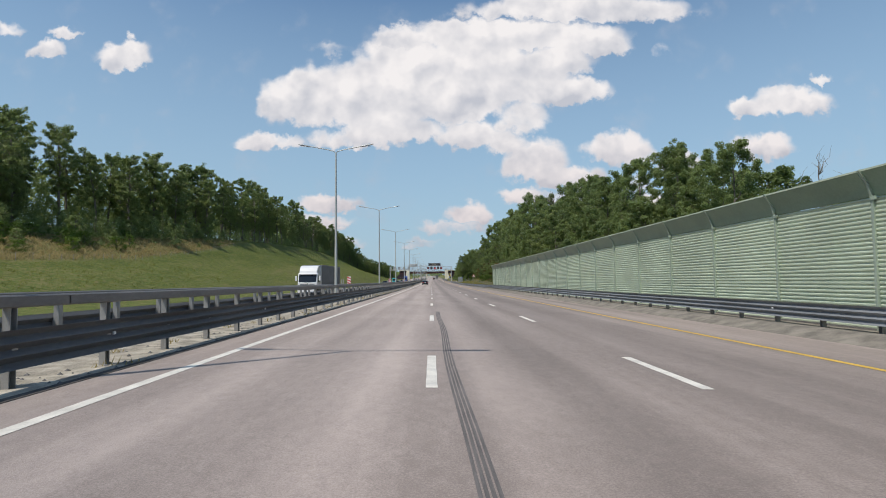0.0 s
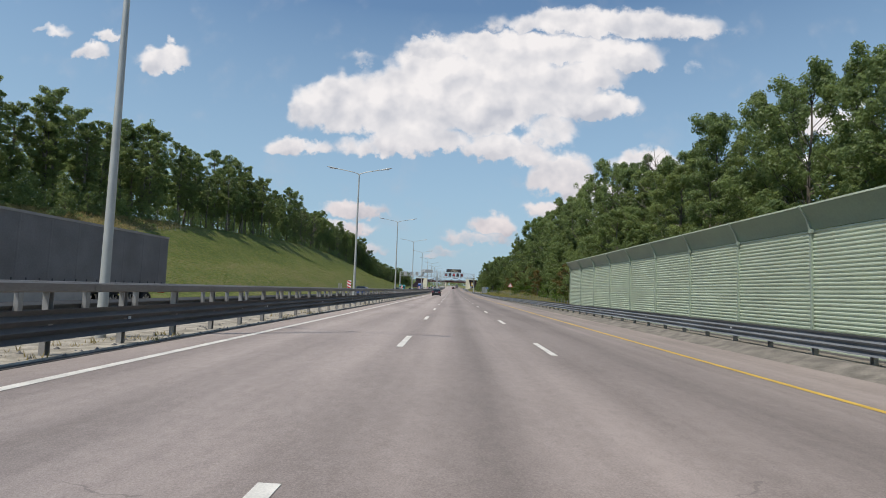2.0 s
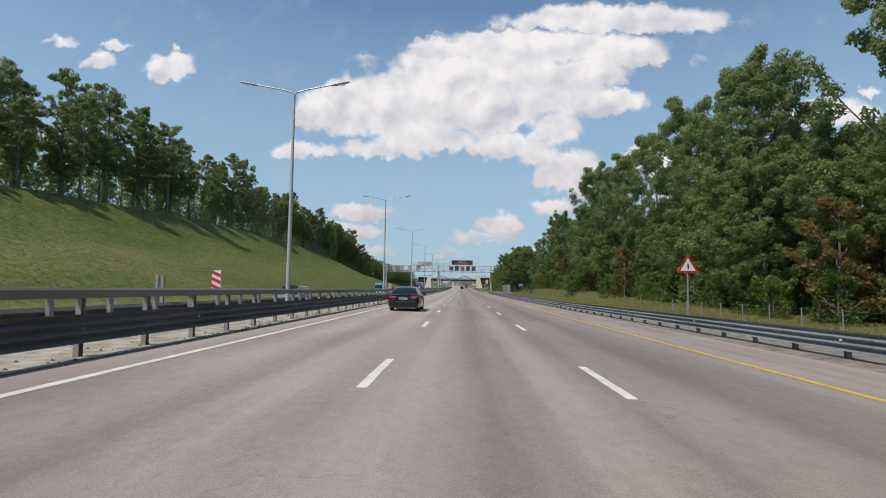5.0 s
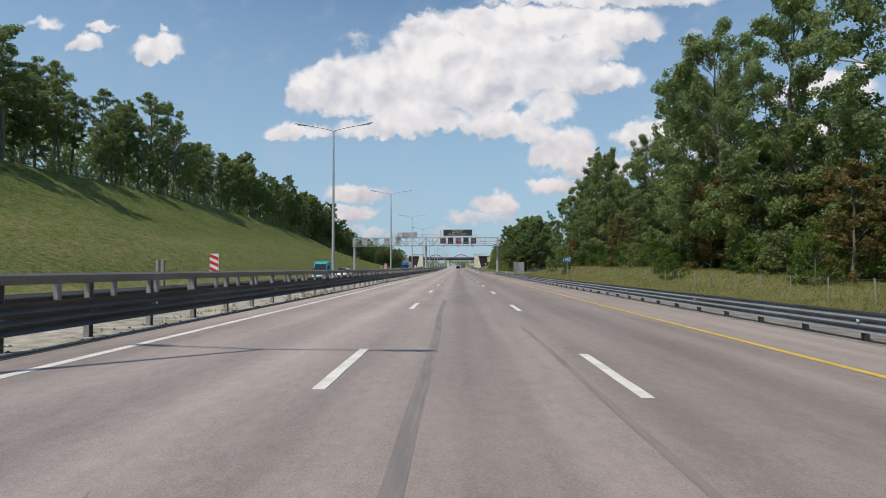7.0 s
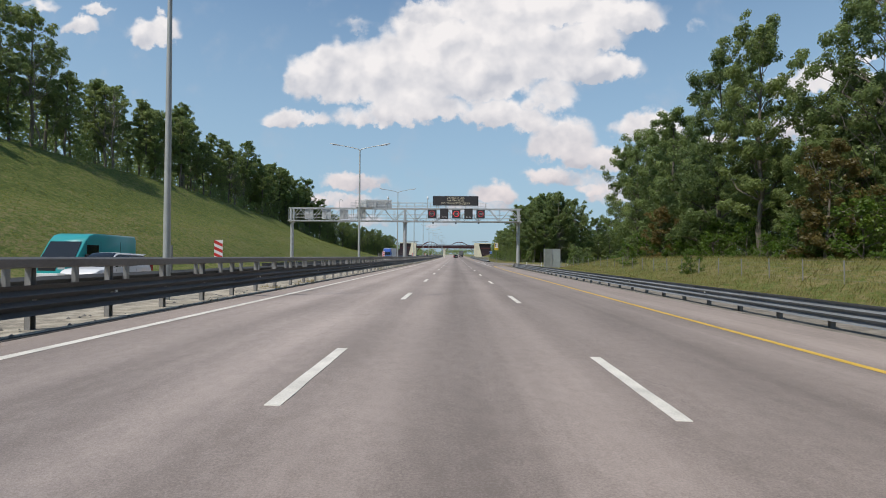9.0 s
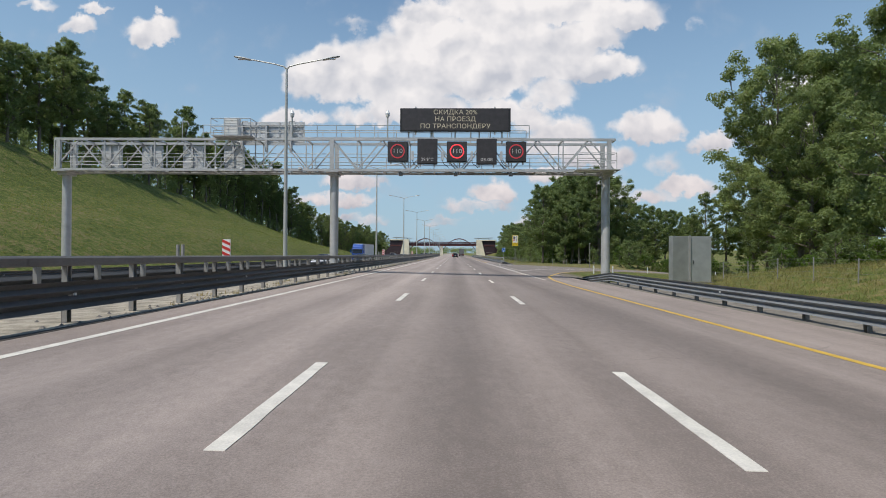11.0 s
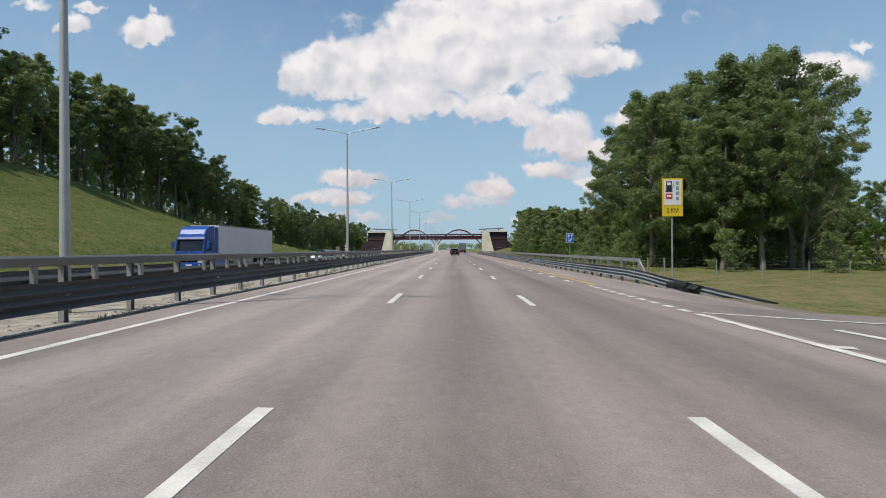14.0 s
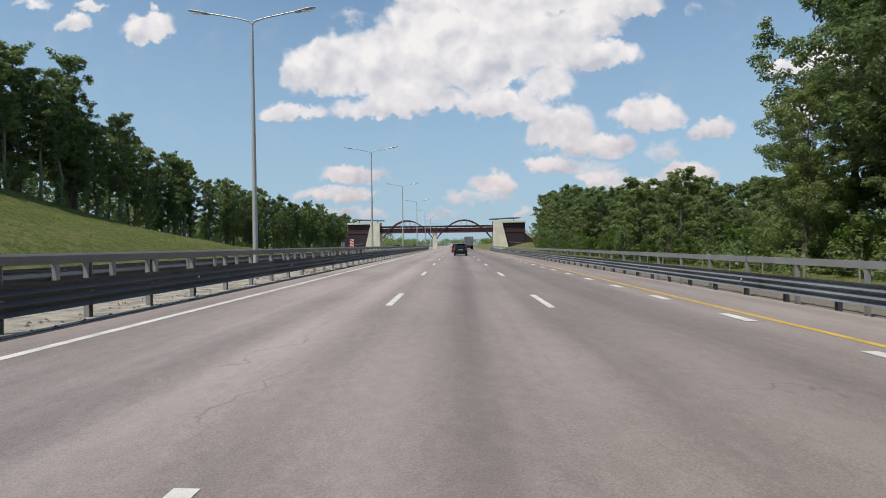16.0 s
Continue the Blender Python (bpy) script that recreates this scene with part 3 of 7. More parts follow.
class Shape:
    """Gathers vertices and faces for one mesh."""

    def __init__(self):
        self.v, self.f = [], []

    def add(self, verts, faces):
        n = len(self.v)
        self.v += [tuple(p) for p in verts]
        self.f += [tuple(n + i for i in q) for q in faces]
        return self

    def box(self, c, s, m=None):
        x, y, z = s[0] / 2, s[1] / 2, s[2] / 2
        vs = [Vector((c[0] + i * x, c[1] + j * y, c[2] + k * z)) for k in (-1, 1) for j in (-1, 1) for i in (-1, 1)]
        if m is not None:
            vs = [m @ p for p in vs]
        return self.add(vs, [(0, 2, 3, 1), (4, 5, 7, 6), (0, 1, 5, 4), (2, 6, 7, 3), (0, 4, 6, 2), (1, 3, 7, 5)])

    def tube(self, a, b, r0, r1=None, n=8, caps=True):
        r1 = r0 if r1 is None else r1
        a, b = Vector(a), Vector(b)
        d = (b - a).normalized()
        s = d.orthogonal().normalized()
        t = d.cross(s)
        ring = [(math.cos(2 * math.pi * i / n), math.sin(2 * math.pi * i / n)) for i in range(n)]
        vs = [a + (s * c + t * q) * r0 for c, q in ring] + [b + (s * c + t * q) * r1 for c, q in ring]
        fs = [(i, (i + 1) % n, n + (i + 1) % n, n + i) for i in range(n)]
        if caps:
            fs += [tuple(reversed(range(n))), tuple(range(n, 2 * n))]
        return self.add(vs, fs)

    def pipe(self, points, r, n=8):
        for a, b in zip(points, points[1:]):
            self.tube(a, b, r, r, n)
        return self

    def bar(self, a, b, w, h):
        """A square bar from a to b."""
        a, b = Vector(a), Vector(b)
        d = (b - a).normalized()
        up = Vector((0, 0, 1)) if abs(d.z) < 0.95 else Vector((0, 1, 0))
        s = d.cross(up).normalized()
        t = s.cross(d)
        vs = [p + s * i * w / 2 + t * j * h / 2 for p in (a, b) for i, j in ((-1, -1), (1, -1), (1, 1), (-1, 1))]
        return self.add(vs, [(0, 1, 2, 3), (7, 6, 5, 4), (0, 4, 5, 1), (1, 5, 6, 2), (2, 6, 7, 3), (3, 7, 4, 0)])

    def loft(self, rings, closed=False, caps=False):
        n = len(rings[0])
        vs = [p for r in rings for p in r]
        fs = []
        for k in range(len(rings) - 1):
            for i in range(n if closed else n - 1):
                j = (i + 1) % n
                fs.append((k * n + i, k * n + j, (k + 1) * n + j, (k + 1) * n + i))
        if caps:
            fs += [tuple(reversed(range(n))), tuple(range((len(rings) - 1) * n, len(rings) * n))]
        return self.add(vs, fs)

    def turned(self, x, y):
        """Stands a flat outline drawn across (x, z) along y instead, on the plane at x."""
        self.v = [(x + b, y + a, c) for a, b, c in self.v]
        return self

    def prism(self, outline, y0, y1):
        """An outline in x and z, given thickness along y."""
        n = len(outline)
        vs = [(x, y0, z) for x, z in outline] + [(x, y1, z) for x, z in outline]
        return self.add(vs, [tuple(range(n)), tuple(reversed(range(n, 2 * n)))] +
                        [(i, n + i, n + (i + 1) % n, (i + 1) % n) for i in range(n)])

    def mesh(self, name, mat, smooth=False, bevel=0.0, fix=True):
        me = bpy.data.meshes.new(name)
        me.from_pydata(self.v, [], self.f)
        if fix or bevel:
            bm = bmesh.new()
            bm.from_mesh(me)
            if bevel:
                bmesh.ops.bevel(bm, geom=bm.edges, offset=bevel, segments=2, affect="EDGES", profile=0.6, clamp_overlap=True)
            bmesh.ops.recalc_face_normals(bm, faces=bm.faces)
            bm.to_mesh(me)
            bm.free()
        me.materials.append(mat)
        if smooth:
            me.polygons.foreach_set("use_smooth", [True] * len(me.polygons))
            me.set_sharp_from_angle(angle=radians(38))
        return me


def part(name, shape, mat, parent, label="", smooth=False, bevel=0.0, place=None):
    me = shape.mesh(name, mat, smooth, bevel) if isinstance(shape, Shape) else shape
    ob = new(name, me)
    ob.parent = parent
    if place is not None:
        ob.matrix_basis = place
    if label:
        ob["label"] = label
    return ob


def thing(name, label, category, place=None, group="", kind=""):
    ob = new(name)
    ob.empty_display_size = 0.2
    if place is not None:
        ob.matrix_basis = place
    return tagged(ob, label, category, group, kind)


def structure(name, shape, mat, label, category, smooth=False):
    return tagged(new(name, shape.mesh(name, mat, smooth) if isinstance(shape, Shape) else shape), label, category, kind="structure")


rng = random.Random(7)

# ---------------------------------------------------------------- ground and roads
CREST = [(-400, 6.0), (-50, 8.0), (60, 10.0), (120, 12.2), (160, 15.0), (195, 17.4), (220, 18.8), (269, 21.0), (322, 21.8), (373, 21.3), (405, 19.9),
         (458, 17.0), (490, 13.0), (510, 10.3), (522, 7.2), (552, 2.0), (580, 0.3), (3000, 0.0)]
BANK = [(-400, 0.2), (100, 0.2), (170, 0.0), (205, 0.6), (245, 1.9), (305, 2.0), (322, 0.6), (335, -0.6), (355, -1.2), (372, -0.2),
        (400, -0.2), (450, -0.5), (560, 0.4), (588, 2.6), (604, 5.0), (680, 5.0), (760, 2.0), (3000, 0.5)]


def lerp(table, y):
    for (a, p), (b, q) in zip(table, table[1:]):
        if y <= b:
            s = max(0.0, (y - a) / (b - a))
            s = s * s * (3 - 2 * s) if b - a > 60 else s
            return p + (q - p) * s
    return table[-1][1]


def ramp_drop(x, y):
    """The side road falls away from the motorway."""
    d = max(0.0, x - 9.0)
    return -min(0.030 * d + 0.0006 * d * d, 3.2)


def near_ramp(x, y):
    """1 on the side road, 0 well away from it."""
    axis = 338 + 0.95 * max(0, x - 8) if x < 24 else 353.2 + 0.75 * (x - 24)
    d = abs(y - axis)
    return max(0.0, min(1.0, (32 - d) / 12)) * max(0.0, min(1.0, (x - 8) / 3))


def ground_z(x, y):
    base = profile(y)
    if -24.6 < x < 10.6:
        return min(road_z(x, y), base + 0.1) - 0.22
    if x <= -24.6:
        foot = road_z(-24.6, y) - 0.15
        h = lerp(CREST, y)
        s = (-x - 37.0) / 41.0
        if s <= 0:
            return foot - 0.12 * min(1.0, (-x - 24.6) / 4)
        if s < 1:
            # a shallow bench halfway up
            k = s + 0.045 * math.sin(s * 2 * math.pi * 1.0 + 0.6) - 0.025 * (1 - s)
            k = max(0.0, min(1.0, k))
            up = foot + h * k
        else:
            up = foot + h + min(7.0, 0.10 * (-x - 78)) * min(1, h / 6)
        return up + 0.35 * noise.noise((x * 0.13, y * 0.09, 2.0)) * min(1, (-x - 37) / 6)
    edge = road_z(10.6, y) - 0.20
    s = min(1.0, (x - 10.6) / 4.0)
    z = edge - 0.10 * s
    bank = lerp(BANK, y)
    r = max(0.0, min(1.0, (x - 15.5) / 12.0))
    z += bank * r * r * (3 - 2 * r)
    k = near_ramp(x, y)
    z = z * (1 - k) + (road_z(8, y) - 0.28 + ramp_drop(x, y)) * k
    return z + 0.16 * noise.noise((x * 0.24, y * 0.17, 5.0)) * s * (1 - k)


def steps(*spans):
    out = []
    for a, b, d in spans:
        n = max(1, round((b - a) / d))
        out += [a + (b - a) * i / n for i in range(n)]
    return out + [spans[-1][1]]


def build_ground():
    xs = steps((-1600, -300, 130), (-300, -120, 25), (-120, -82, 6.5), (-82, -36, 2.0), (-36, -24.6, 3.8), (-24.6, 10.6, 8.8), (10.6, 34, 1.3), (34, 90, 4), (90, 300, 30), (300, 1600, 130))
    ys = steps((-260, -40, 20), (-40, 600, 3.6), (600, 700, 12), (700, 1200, 50), (1200, 3600, 200))
    s = Shape()
    n = len(xs)
    s.v = [(x, y, ground_z(x, y)) for y in ys for x in xs]
    s.f = [(j * n + i, j * n + i + 1, (j + 1) * n + i + 1, (j + 1) * n + i) for j in range(len(ys) - 1) for i in range(n - 1)]
    structure("ground", s.mesh("ground", GROUND, True, fix=False), GROUND, "mown green grass banks and verges with dry patches", "ground")


build_ground()


def ribbon(edges, zf, ys, thick=0.0):
    """A strip along the road between two edges (functions of y or numbers), lying at zf(x, y)."""
    s = Shape()
    n = len(edges)
    get = [e if callable(e) else (lambda y, e=e: e) for e in edges]
    for y in ys:
        for e in get:
            s.v.append((e(y), y, zf(e(y), y)))
    for j in range(len(ys) - 1):
        for i in range(n - 1):
            s.f.append((j * n + i, j * n + i + 1, (j + 1) * n + i + 1, (j + 1) * n + i))
    if thick:
        for side in (0, n - 1):
            k = len(s.v)
            for y in ys:
                x = get[side](y)
                s.v.append((x, y, zf(x, y) - thick))
            for j in range(len(ys) - 1):
                s.f.append((j * n + side, (j + 1) * n + side, k + j + 1, k + j))
    return s


YS = steps((-120, 520, 8), (520, 1800, 80))
structure("road", ribbon((-4.95, -3.2, 0.0, 3.75, 7.6, 10.1), road_z, YS, 0.25), ASPHALT, "sun-bleached grey asphalt motorway with three lanes", "road", True)
structure("road_opposite", ribbon((-24.2, -20, -16, -12, -8.4), road_z, YS, 0.25), ASPHALT, "grey asphalt opposite carriageway behind the barrier", "road", True)
structure("median", ribbon((-8.4, -7.2, -6.2, -4.95), lambda x, y: profile(y) + 0.085, YS), GRAVEL, "pale sandy gravel median strip", "ground", True)
structure("verge", ribbon((10.1, 10.9, lambda y: 12.05 if y < 106 else 12.3), lambda x, y: road_z(x, y) - 0.03 + (0.24 * max(0, min(1, (175 - y) / 90)) if x > 10.5 else 0), [y for y in YS if y <= 318]), DUST, "dusty gravel verge under the guardrail", "ground", True)


def side_road():
    near = [(7.7, 314), (8.9, 318.6), (10.2, 322.5), (12.0, 328.6), (14.8, 335.0), (18.6, 342.0), (25.5, 349.5), (36, 358), (60, 374)]
    far = [(7.7, 371), (8.6, 368.5), (9.6, 367), (11.5, 366), (15.0, 365.6), (20, 366.4), (27, 369.5), (40, 379), (62, 396)]
    s = Shape()
    m = 8
    for a, b in zip(near, far):
        for i in range(m):
            t = i / (m - 1)
            x, y = a[0] + (b[0] - a[0]) * t, a[1] + (b[1] - a[1]) * t
            s.v.append((x, y, (road_z(8, y) + ramp_drop(x, y)) if x > 10.1 else road_z(x, y) + 0.004))
    for j in range(len(near) - 1):
        for i in range(m - 1):
            s.f.append((j * m + i, j * m + i + 1, (j + 1) * m + i + 1, (j + 1) * m + i))
    structure("side_road", s.mesh("side_road", SHOULDER, True), SHOULDER, "grey asphalt slip road branching off downhill", "road", True)
    return near, far


NEAR_EDGE, FAR_EDGE = side_road()


def side_road_verge(edge, out, label):
    """A grassy shoulder that falls from the edge of the slip road to the ground beside it."""
    s = Shape()
    fine = []
    for (a, b), (c, d) in zip(edge, edge[1:]):
        fine += [(a + (c - a) * i / 5, b + (d - b) * i / 5) for i in range(5)]
    fine.append(edge[-1])
    for i, (x, y) in enumerate(fine):
        p, q = fine[max(0, i - 1)], fine[min(len(fine) - 1, i + 1)]
        d = Vector((q[0] - p[0], q[1] - p[1])).normalized()
        top = road_z(8, y) + ramp_drop(x, y) if x > 10.1 else road_z(x, y)
        for k, drop in ((-0.3, -0.03), (0.35, -0.02), (1.4, -0.06), (3.2, -0.16), (5.0, -0.6)):
            u, v = x + d.y * k * out, y - d.x * k * out
            base = ground_z(u, v)
            s.v.append((u, v, top + drop if k < 1 else max(base - 0.25 if k > 4 else base + 0.02, top + drop)))
    s.f = [(5 * i + j, 5 * i + j + 1, 5 * i + j + 6, 5 * i + j + 5) for i in range(len(fine) - 1) for j in range(4)]
    structure("verge", s, GROUND, label, "ground", True)


side_road_verge(NEAR_EDGE[1:], 1, "grassy shoulder inside the bend of the slip road")


def ramp_z(x, y):
    return (road_z(8, y) + ramp_drop(x, y) if x > 10.1 else road_z(x, y) + 0.004) + 0.008


def stripe(points, width, zf):
    """A painted line through points of the plan."""
    s = Shape()
    fine = []
    for (a, b), (c, d) in zip(points, points[1:]):
        k = max(1, int(math.hypot(c - a, d - b) / 1.5))
        fine += [(a + (c - a) * i / k, b + (d - b) * i / k) for i in range(k)]
    fine.append(points[-1])
    for i, (x, y) in enumerate(fine):
        p, q = fine[max(0, i - 1)], fine[min(len(fine) - 1, i + 1)]
        d = Vector((q[0] - p[0], q[1] - p[1])).normalized()
        for k in (-1, 1):
            a, b = x - d.y * k * width / 2, y + d.x * k * width / 2
            s.v.append((a, b, zf(a, b)))
    s.f = [(2 * i, 2 * i + 1, 2 * i + 3, 2 * i + 2) for i in range(len(fine) - 1)]
    return s


def mark_z(x, y):
    return road_z(x, y) + 0.005


def dash_mesh(length, width):
    """A thin block of road paint, worn at its rim."""
    s = Shape()
    w, l = width / 2, length / 2
    pts = []
    for k in range(7):
        y = -l + 2 * l * k / 6
        pts.append((-w + rng.uniform(-0.006, 0.006), y))
    right = [(w + rng.uniform(-0.006, 0.006), y) for _, y in pts]
    ring = pts + right[::-1]
    n = len(ring)
    s.v = [(x, y, 0.0) for x, y in ring] + [(x * 0.99, y * 0.998, 0.006) for x, y in ring]
    s.f = [tuple(range(n, 2 * n))] + [(i, (i + 1) % n, n + (i + 1) % n, n + i) for i in range(n)]
    return s.mesh("lane_dash", PAINT_WHITE)


def markings():
    solid = structure("trim_edge_line", ribbon((-4.03, -3.86), mark_z, YS), PAINT_WHITE, "solid white painted edge line", "road marking")
    dashes = thing("lane_line", "row of white painted lane dashes on asphalt", "road marking", kind="structure")
    meshes = [dash_mesh(3.0, 0.16) for _ in range(4)]
    for x, first in ((0.0, 7.08), (3.75, 7.05)):
        for k in range(-4, 56):
            y = first + 12 * k + 1.5
            slope = math.atan2(profile(y + 1) - profile(y - 1), 2)
            part("lane_dash", meshes[k % 4], PAINT_WHITE, dashes, place=pose(x, y, road_z(x, y) + 0.001, math.degrees(slope), math.degrees(CROSSFALL), 0))
    far = thing("lane_line", "white painted lane dashes of the opposite carriageway", "road marking", kind="structure")
    for x in (-13.0, -16.75):
        for k in range(0, 44):
            y = 5.0 + 12 * k
            slope = math.atan2(profile(y + 1) - profile(y - 1), 2)
            part("lane_dash", meshes[k % 4], PAINT_WHITE, far, place=pose(x, y, road_z(x, y) + 0.001, math.degrees(slope), -math.degrees(CROSSFALL), 0))
    for x in (-9.2, -20.6):
        structure("trim_edge_line", ribbon((x - 0.08, x + 0.08), mark_z, YS), PAINT_WHITE, "solid white painted edge line", "road marking")
    yellow = [(7.61, -120), (7.61, 250), (7.66, 306), (7.9, 312), (8.55, 317.5), (9.7, 321.6), (11.5, 327.8), (14.2, 334.4), (18.0, 341.6), (24.8, 349), (35.4, 357.6)]
    structure("trim_yellow_line", stripe(yellow, 0.17, lambda x, y: max(mark_z(x, y) if x < 10.3 else -9, ramp_z(x, y) if y > 313 else -9)), PAINT_YELLOW, "worn yellow edge line curving into the slip road", "road marking")
    structure("trim_yellow_line", stripe([(7.75, 376), (7.72, 415), (8.0, 450), (8.4, 520), (8.4, 900)], 0.17, mark_z), PAINT_YELLOW, "worn yellow edge line beside the merge lane", "road marking")
    short = thing("merge_line", "short white dashes across the slip road mouth", "road marking", kind="structure")
    one, wide = dash_mesh(0.5, 0.2), dash_mesh(1.1, 0.24)
    for y in [312.3 + 0.95 * k for k in range(17)] + [363.6 + 0.95 * k for k in range(13)]:
        part("lane_dash", one, PAINT_WHITE, short, place=pose(7.36, y, road_z(7.36, y) + 0.008, 0, 1.1, 0))
    for k in range(40):
        y = 378.6 + 3.9 * k
        part("lane_dash", wide, PAINT_WHITE, short, place=pose(7.16 + 0.003 * k, y, road_z(7.2, y) + 0.008, 0, 1.1, 0))
    structure("trim_gore_line", stripe([(7.45, 328.6), (7.4, 345), (7.4, 365.5)], 0.2, ramp_z), PAINT_WHITE, "solid white line along the painted gore", "road marking")
    structure("trim_gore_line", stripe([(7.5, 328.7), (8.6, 331.8), (11.2, 338.2), (13.6, 342.6), (17.2, 347.0), (23, 351.8)], 0.2, ramp_z), PAINT_WHITE, "curved white line of the slip road", "road marking")
    structure("trim_gore_line", stripe([(7.6, 366.0), (10.2, 364.6), (15.5, 363.2), (22, 364.4), (30, 368.6)], 0.16, ramp_z), PAINT_WHITE, "white edge line of the joining road", "road marking")
    structure("trim_gore_line", stripe([(23, 351.8), (17, 350.2), (13.5, 351.5), (10.8, 354.5), (9.4, 358.6), (8.9, 363.5)], 0.2, ramp_z), PAINT_WHITE, "curved white line closing the gore", "road marking")
    hatch = thing("gore_hatching", "slanting white painted bars in the gore", "road marking", kind="structure")
    for k in range(21):
        y = 331.6 + 1.5 * k
        length = min(1.0, 0.35 + 0.22 * k) if k < 16 else 1.0 - 0.14 * (k - 15)
        part("hatch_bar", stripe([(7.50, y + 0.05), (7.50 + length, y - 0.05)], 0.26, ramp_z), PAINT_WHITE, hatch)
    arrow = Shape()
    pts = [(8.55, 357.2), (8.75, 357.2), (8.75, 359.6), (9.1, 359.6), (8.6, 361.4), (8.1, 359.6), (8.55, 359.6)]
    arrow.add([(x, y, ramp_z(x, y)) for x, y in pts], [tuple(range(7))])
    structure("trim_arrow", arrow, PAINT_WHITE, "white painted merge arrow on the joining road", "road marking")
    for y0, y1, x0, w in ((3, 27, 0.30, 0.032), (3, 27, 0.347, 0.032), (3, 27, 0.394, 0.032), (3, 27, 0.441, 0.032), (176, 205, 1.30, 0.16), (182, 196, 3.3, 0.10)):
        pts = [(x0 - 0.010 * (y - y0) * (0.4 if y0 < 10 else 1) + 0.03 * math.sin(y * 0.5), y) for y in range(y0, y1, 2)]
        structure("tyre_mark", stripe(pts, w, lambda x, y: road_z(x, y) + 0.003), SKID if y0 < 10 else SKID_FAINT, "dark rubber skid mark on the asphalt", "tyre mark")


markings()


def rail_section(height, waves):
    """Outline of a rolled barrier beam: its offset towards the road at each height."""
    n = 6 * waves
    return [(0.045 * math.cos(2 * math.pi * waves * i / n + math.pi), height * (i / n - 0.5)) for i in range(n + 1)]


def beam(path, section, thick=0.012):
    s = Shape()
    rings = []
    for x, y, z in path:
        front = [(x + o, y, z + h) for o, h in section]
        back = [(x + o + (thick if section[0][0] <= 0 else -thick), y, z + h) for o, h in reversed(section)]
        rings.append(front + back)
    return s.loft(rings, closed=True, caps=True)


def guardrail(name, label, xf, y0, y1, side, tops, post_gap=2.0, zf=None, upper=None, skin=RAIL_SHADED):
    """side: 1 if the road lies towards +x. tops: centre and height of the main beam. upper: height of a box handrail on the posts."""
    zf = zf or (lambda x, y: profile(y) + 0.105)
    rail = thing(name, label, "guardrail")
    centre, height = tops
    sec = [(-side * o if side > 0 else o, h) for o, h in rail_section(height, 3)]
    top = (upper or centre + height / 2) + 0.0
    post = Shape()
    post.box((-side * 0.16, 0, top / 2 - 0.10 - 0.03), (0.012, 0.12, top + 0.14))
    post.box((-side * 0.11, -0.054, top / 2 - 0.13), (0.10, 0.012, top + 0.14))
    post.box((-side * 0.11, 0.054, top / 2 - 0.13), (0.10, 0.012, top + 0.14))
    post.box((-side * 0.065, 0, centre), (0.06, 0.10, height * 0.6))
    pm = post.mesh("post", ZINC)
    y = y0 + 1.0
    while y < y1:
        x = xf(y)
        part("post", pm, ZINC, rail, place=pose(x, y, zf(x, y)))
        y += post_gap
    y = y0
    while y < y1 - 0.1:
        e = min(y + 8.0, y1)
        pts = [(xf(q), q, zf(xf(q), q) + centre) for q in (y + (e + 0.1 - y) * i / 4 for i in range(5))]
        part("beam", beam(pts, sec), skin, rail, smooth=True)
        part("reflector", Shape().box((xf(y + 1) + side * 0.05, y + 1, zf(xf(y + 1), y + 1) + centre + 0.02), (0.03, 0.05, 0.05)), WHITE, rail)
        if upper:
            box = [(-0.07, -0.085), (0.05, -0.085), (0.075, -0.065), (0.075, 0.065), (0.05, 0.085), (-0.07, 0.085)]
            pts = [(xf(q) - side * 0.10, q, zf(xf(q), q) + upper - 0.085) for q in (y + (e + 0.02 - y) * i / 4 for i in range(5))]
            part("top_rail", Shape().loft([[(x + o, yy, z + h) for o, h in box] for x, yy, z in pts], True, True), TOPRAIL_SHADED, rail, smooth=True)
        y = e
    return rail


def right_rail_x(y):
    if y < 40:
        return 11.3
    if y < 190:
        return 11.3 - 0.7 * (y - 40) / 150
    if y < 300:
        return 10.6
    return 10.6 + max(0, y - 300) ** 2 * 0.0026


guardrail("median_barrier", "steel median barrier with a wide beam and top rail darkened as in shade", lambda y: LEFT_RAIL_X, -40, 540, 1, (0.49, 0.52), upper=1.2)
guardrail("median_barrier", "galvanised steel barrier facing the opposite carriageway", lambda y: FAR_RAIL_X, -40, 540, -1, (0.49, 0.52), upper=1.2)
guardrail("roadside_barrier", "low galvanised corrugated steel roadside barrier", right_rail_x, -40, 321, -1, (0.43, 0.48), zf=lambda x, y: road_z(10.6, y) - 0.03 + 0.24 * max(0, min(1, (175 - y) / 90)) - (0.0 if y < 310 else 0.07 * (y - 310)), skin=RAIL_SUNLIT)


def rail_two_x(y):
    return 10.75 + 0.012 * max(0.0, 383 - y) ** 2


guardrail("roadside_barrier", "galvanised roadside barrier with a raised handrail behind", rail_two_x, 371, 545, -1, (0.42, 0.50), zf=lambda x, y: road_z(10.6, y) - 0.05 - 0.092 * max(0, 380.0 - y), skin=RAIL_SUNLIT)
guardrail("roadside_barrier", "galvanised barrier beyond the slip road on the far shoulder", lambda y: -24.4, 300, 540, 1, (0.45, 0.46), zf=lambda x, y: road_z(-24.2, y) - 0.05)


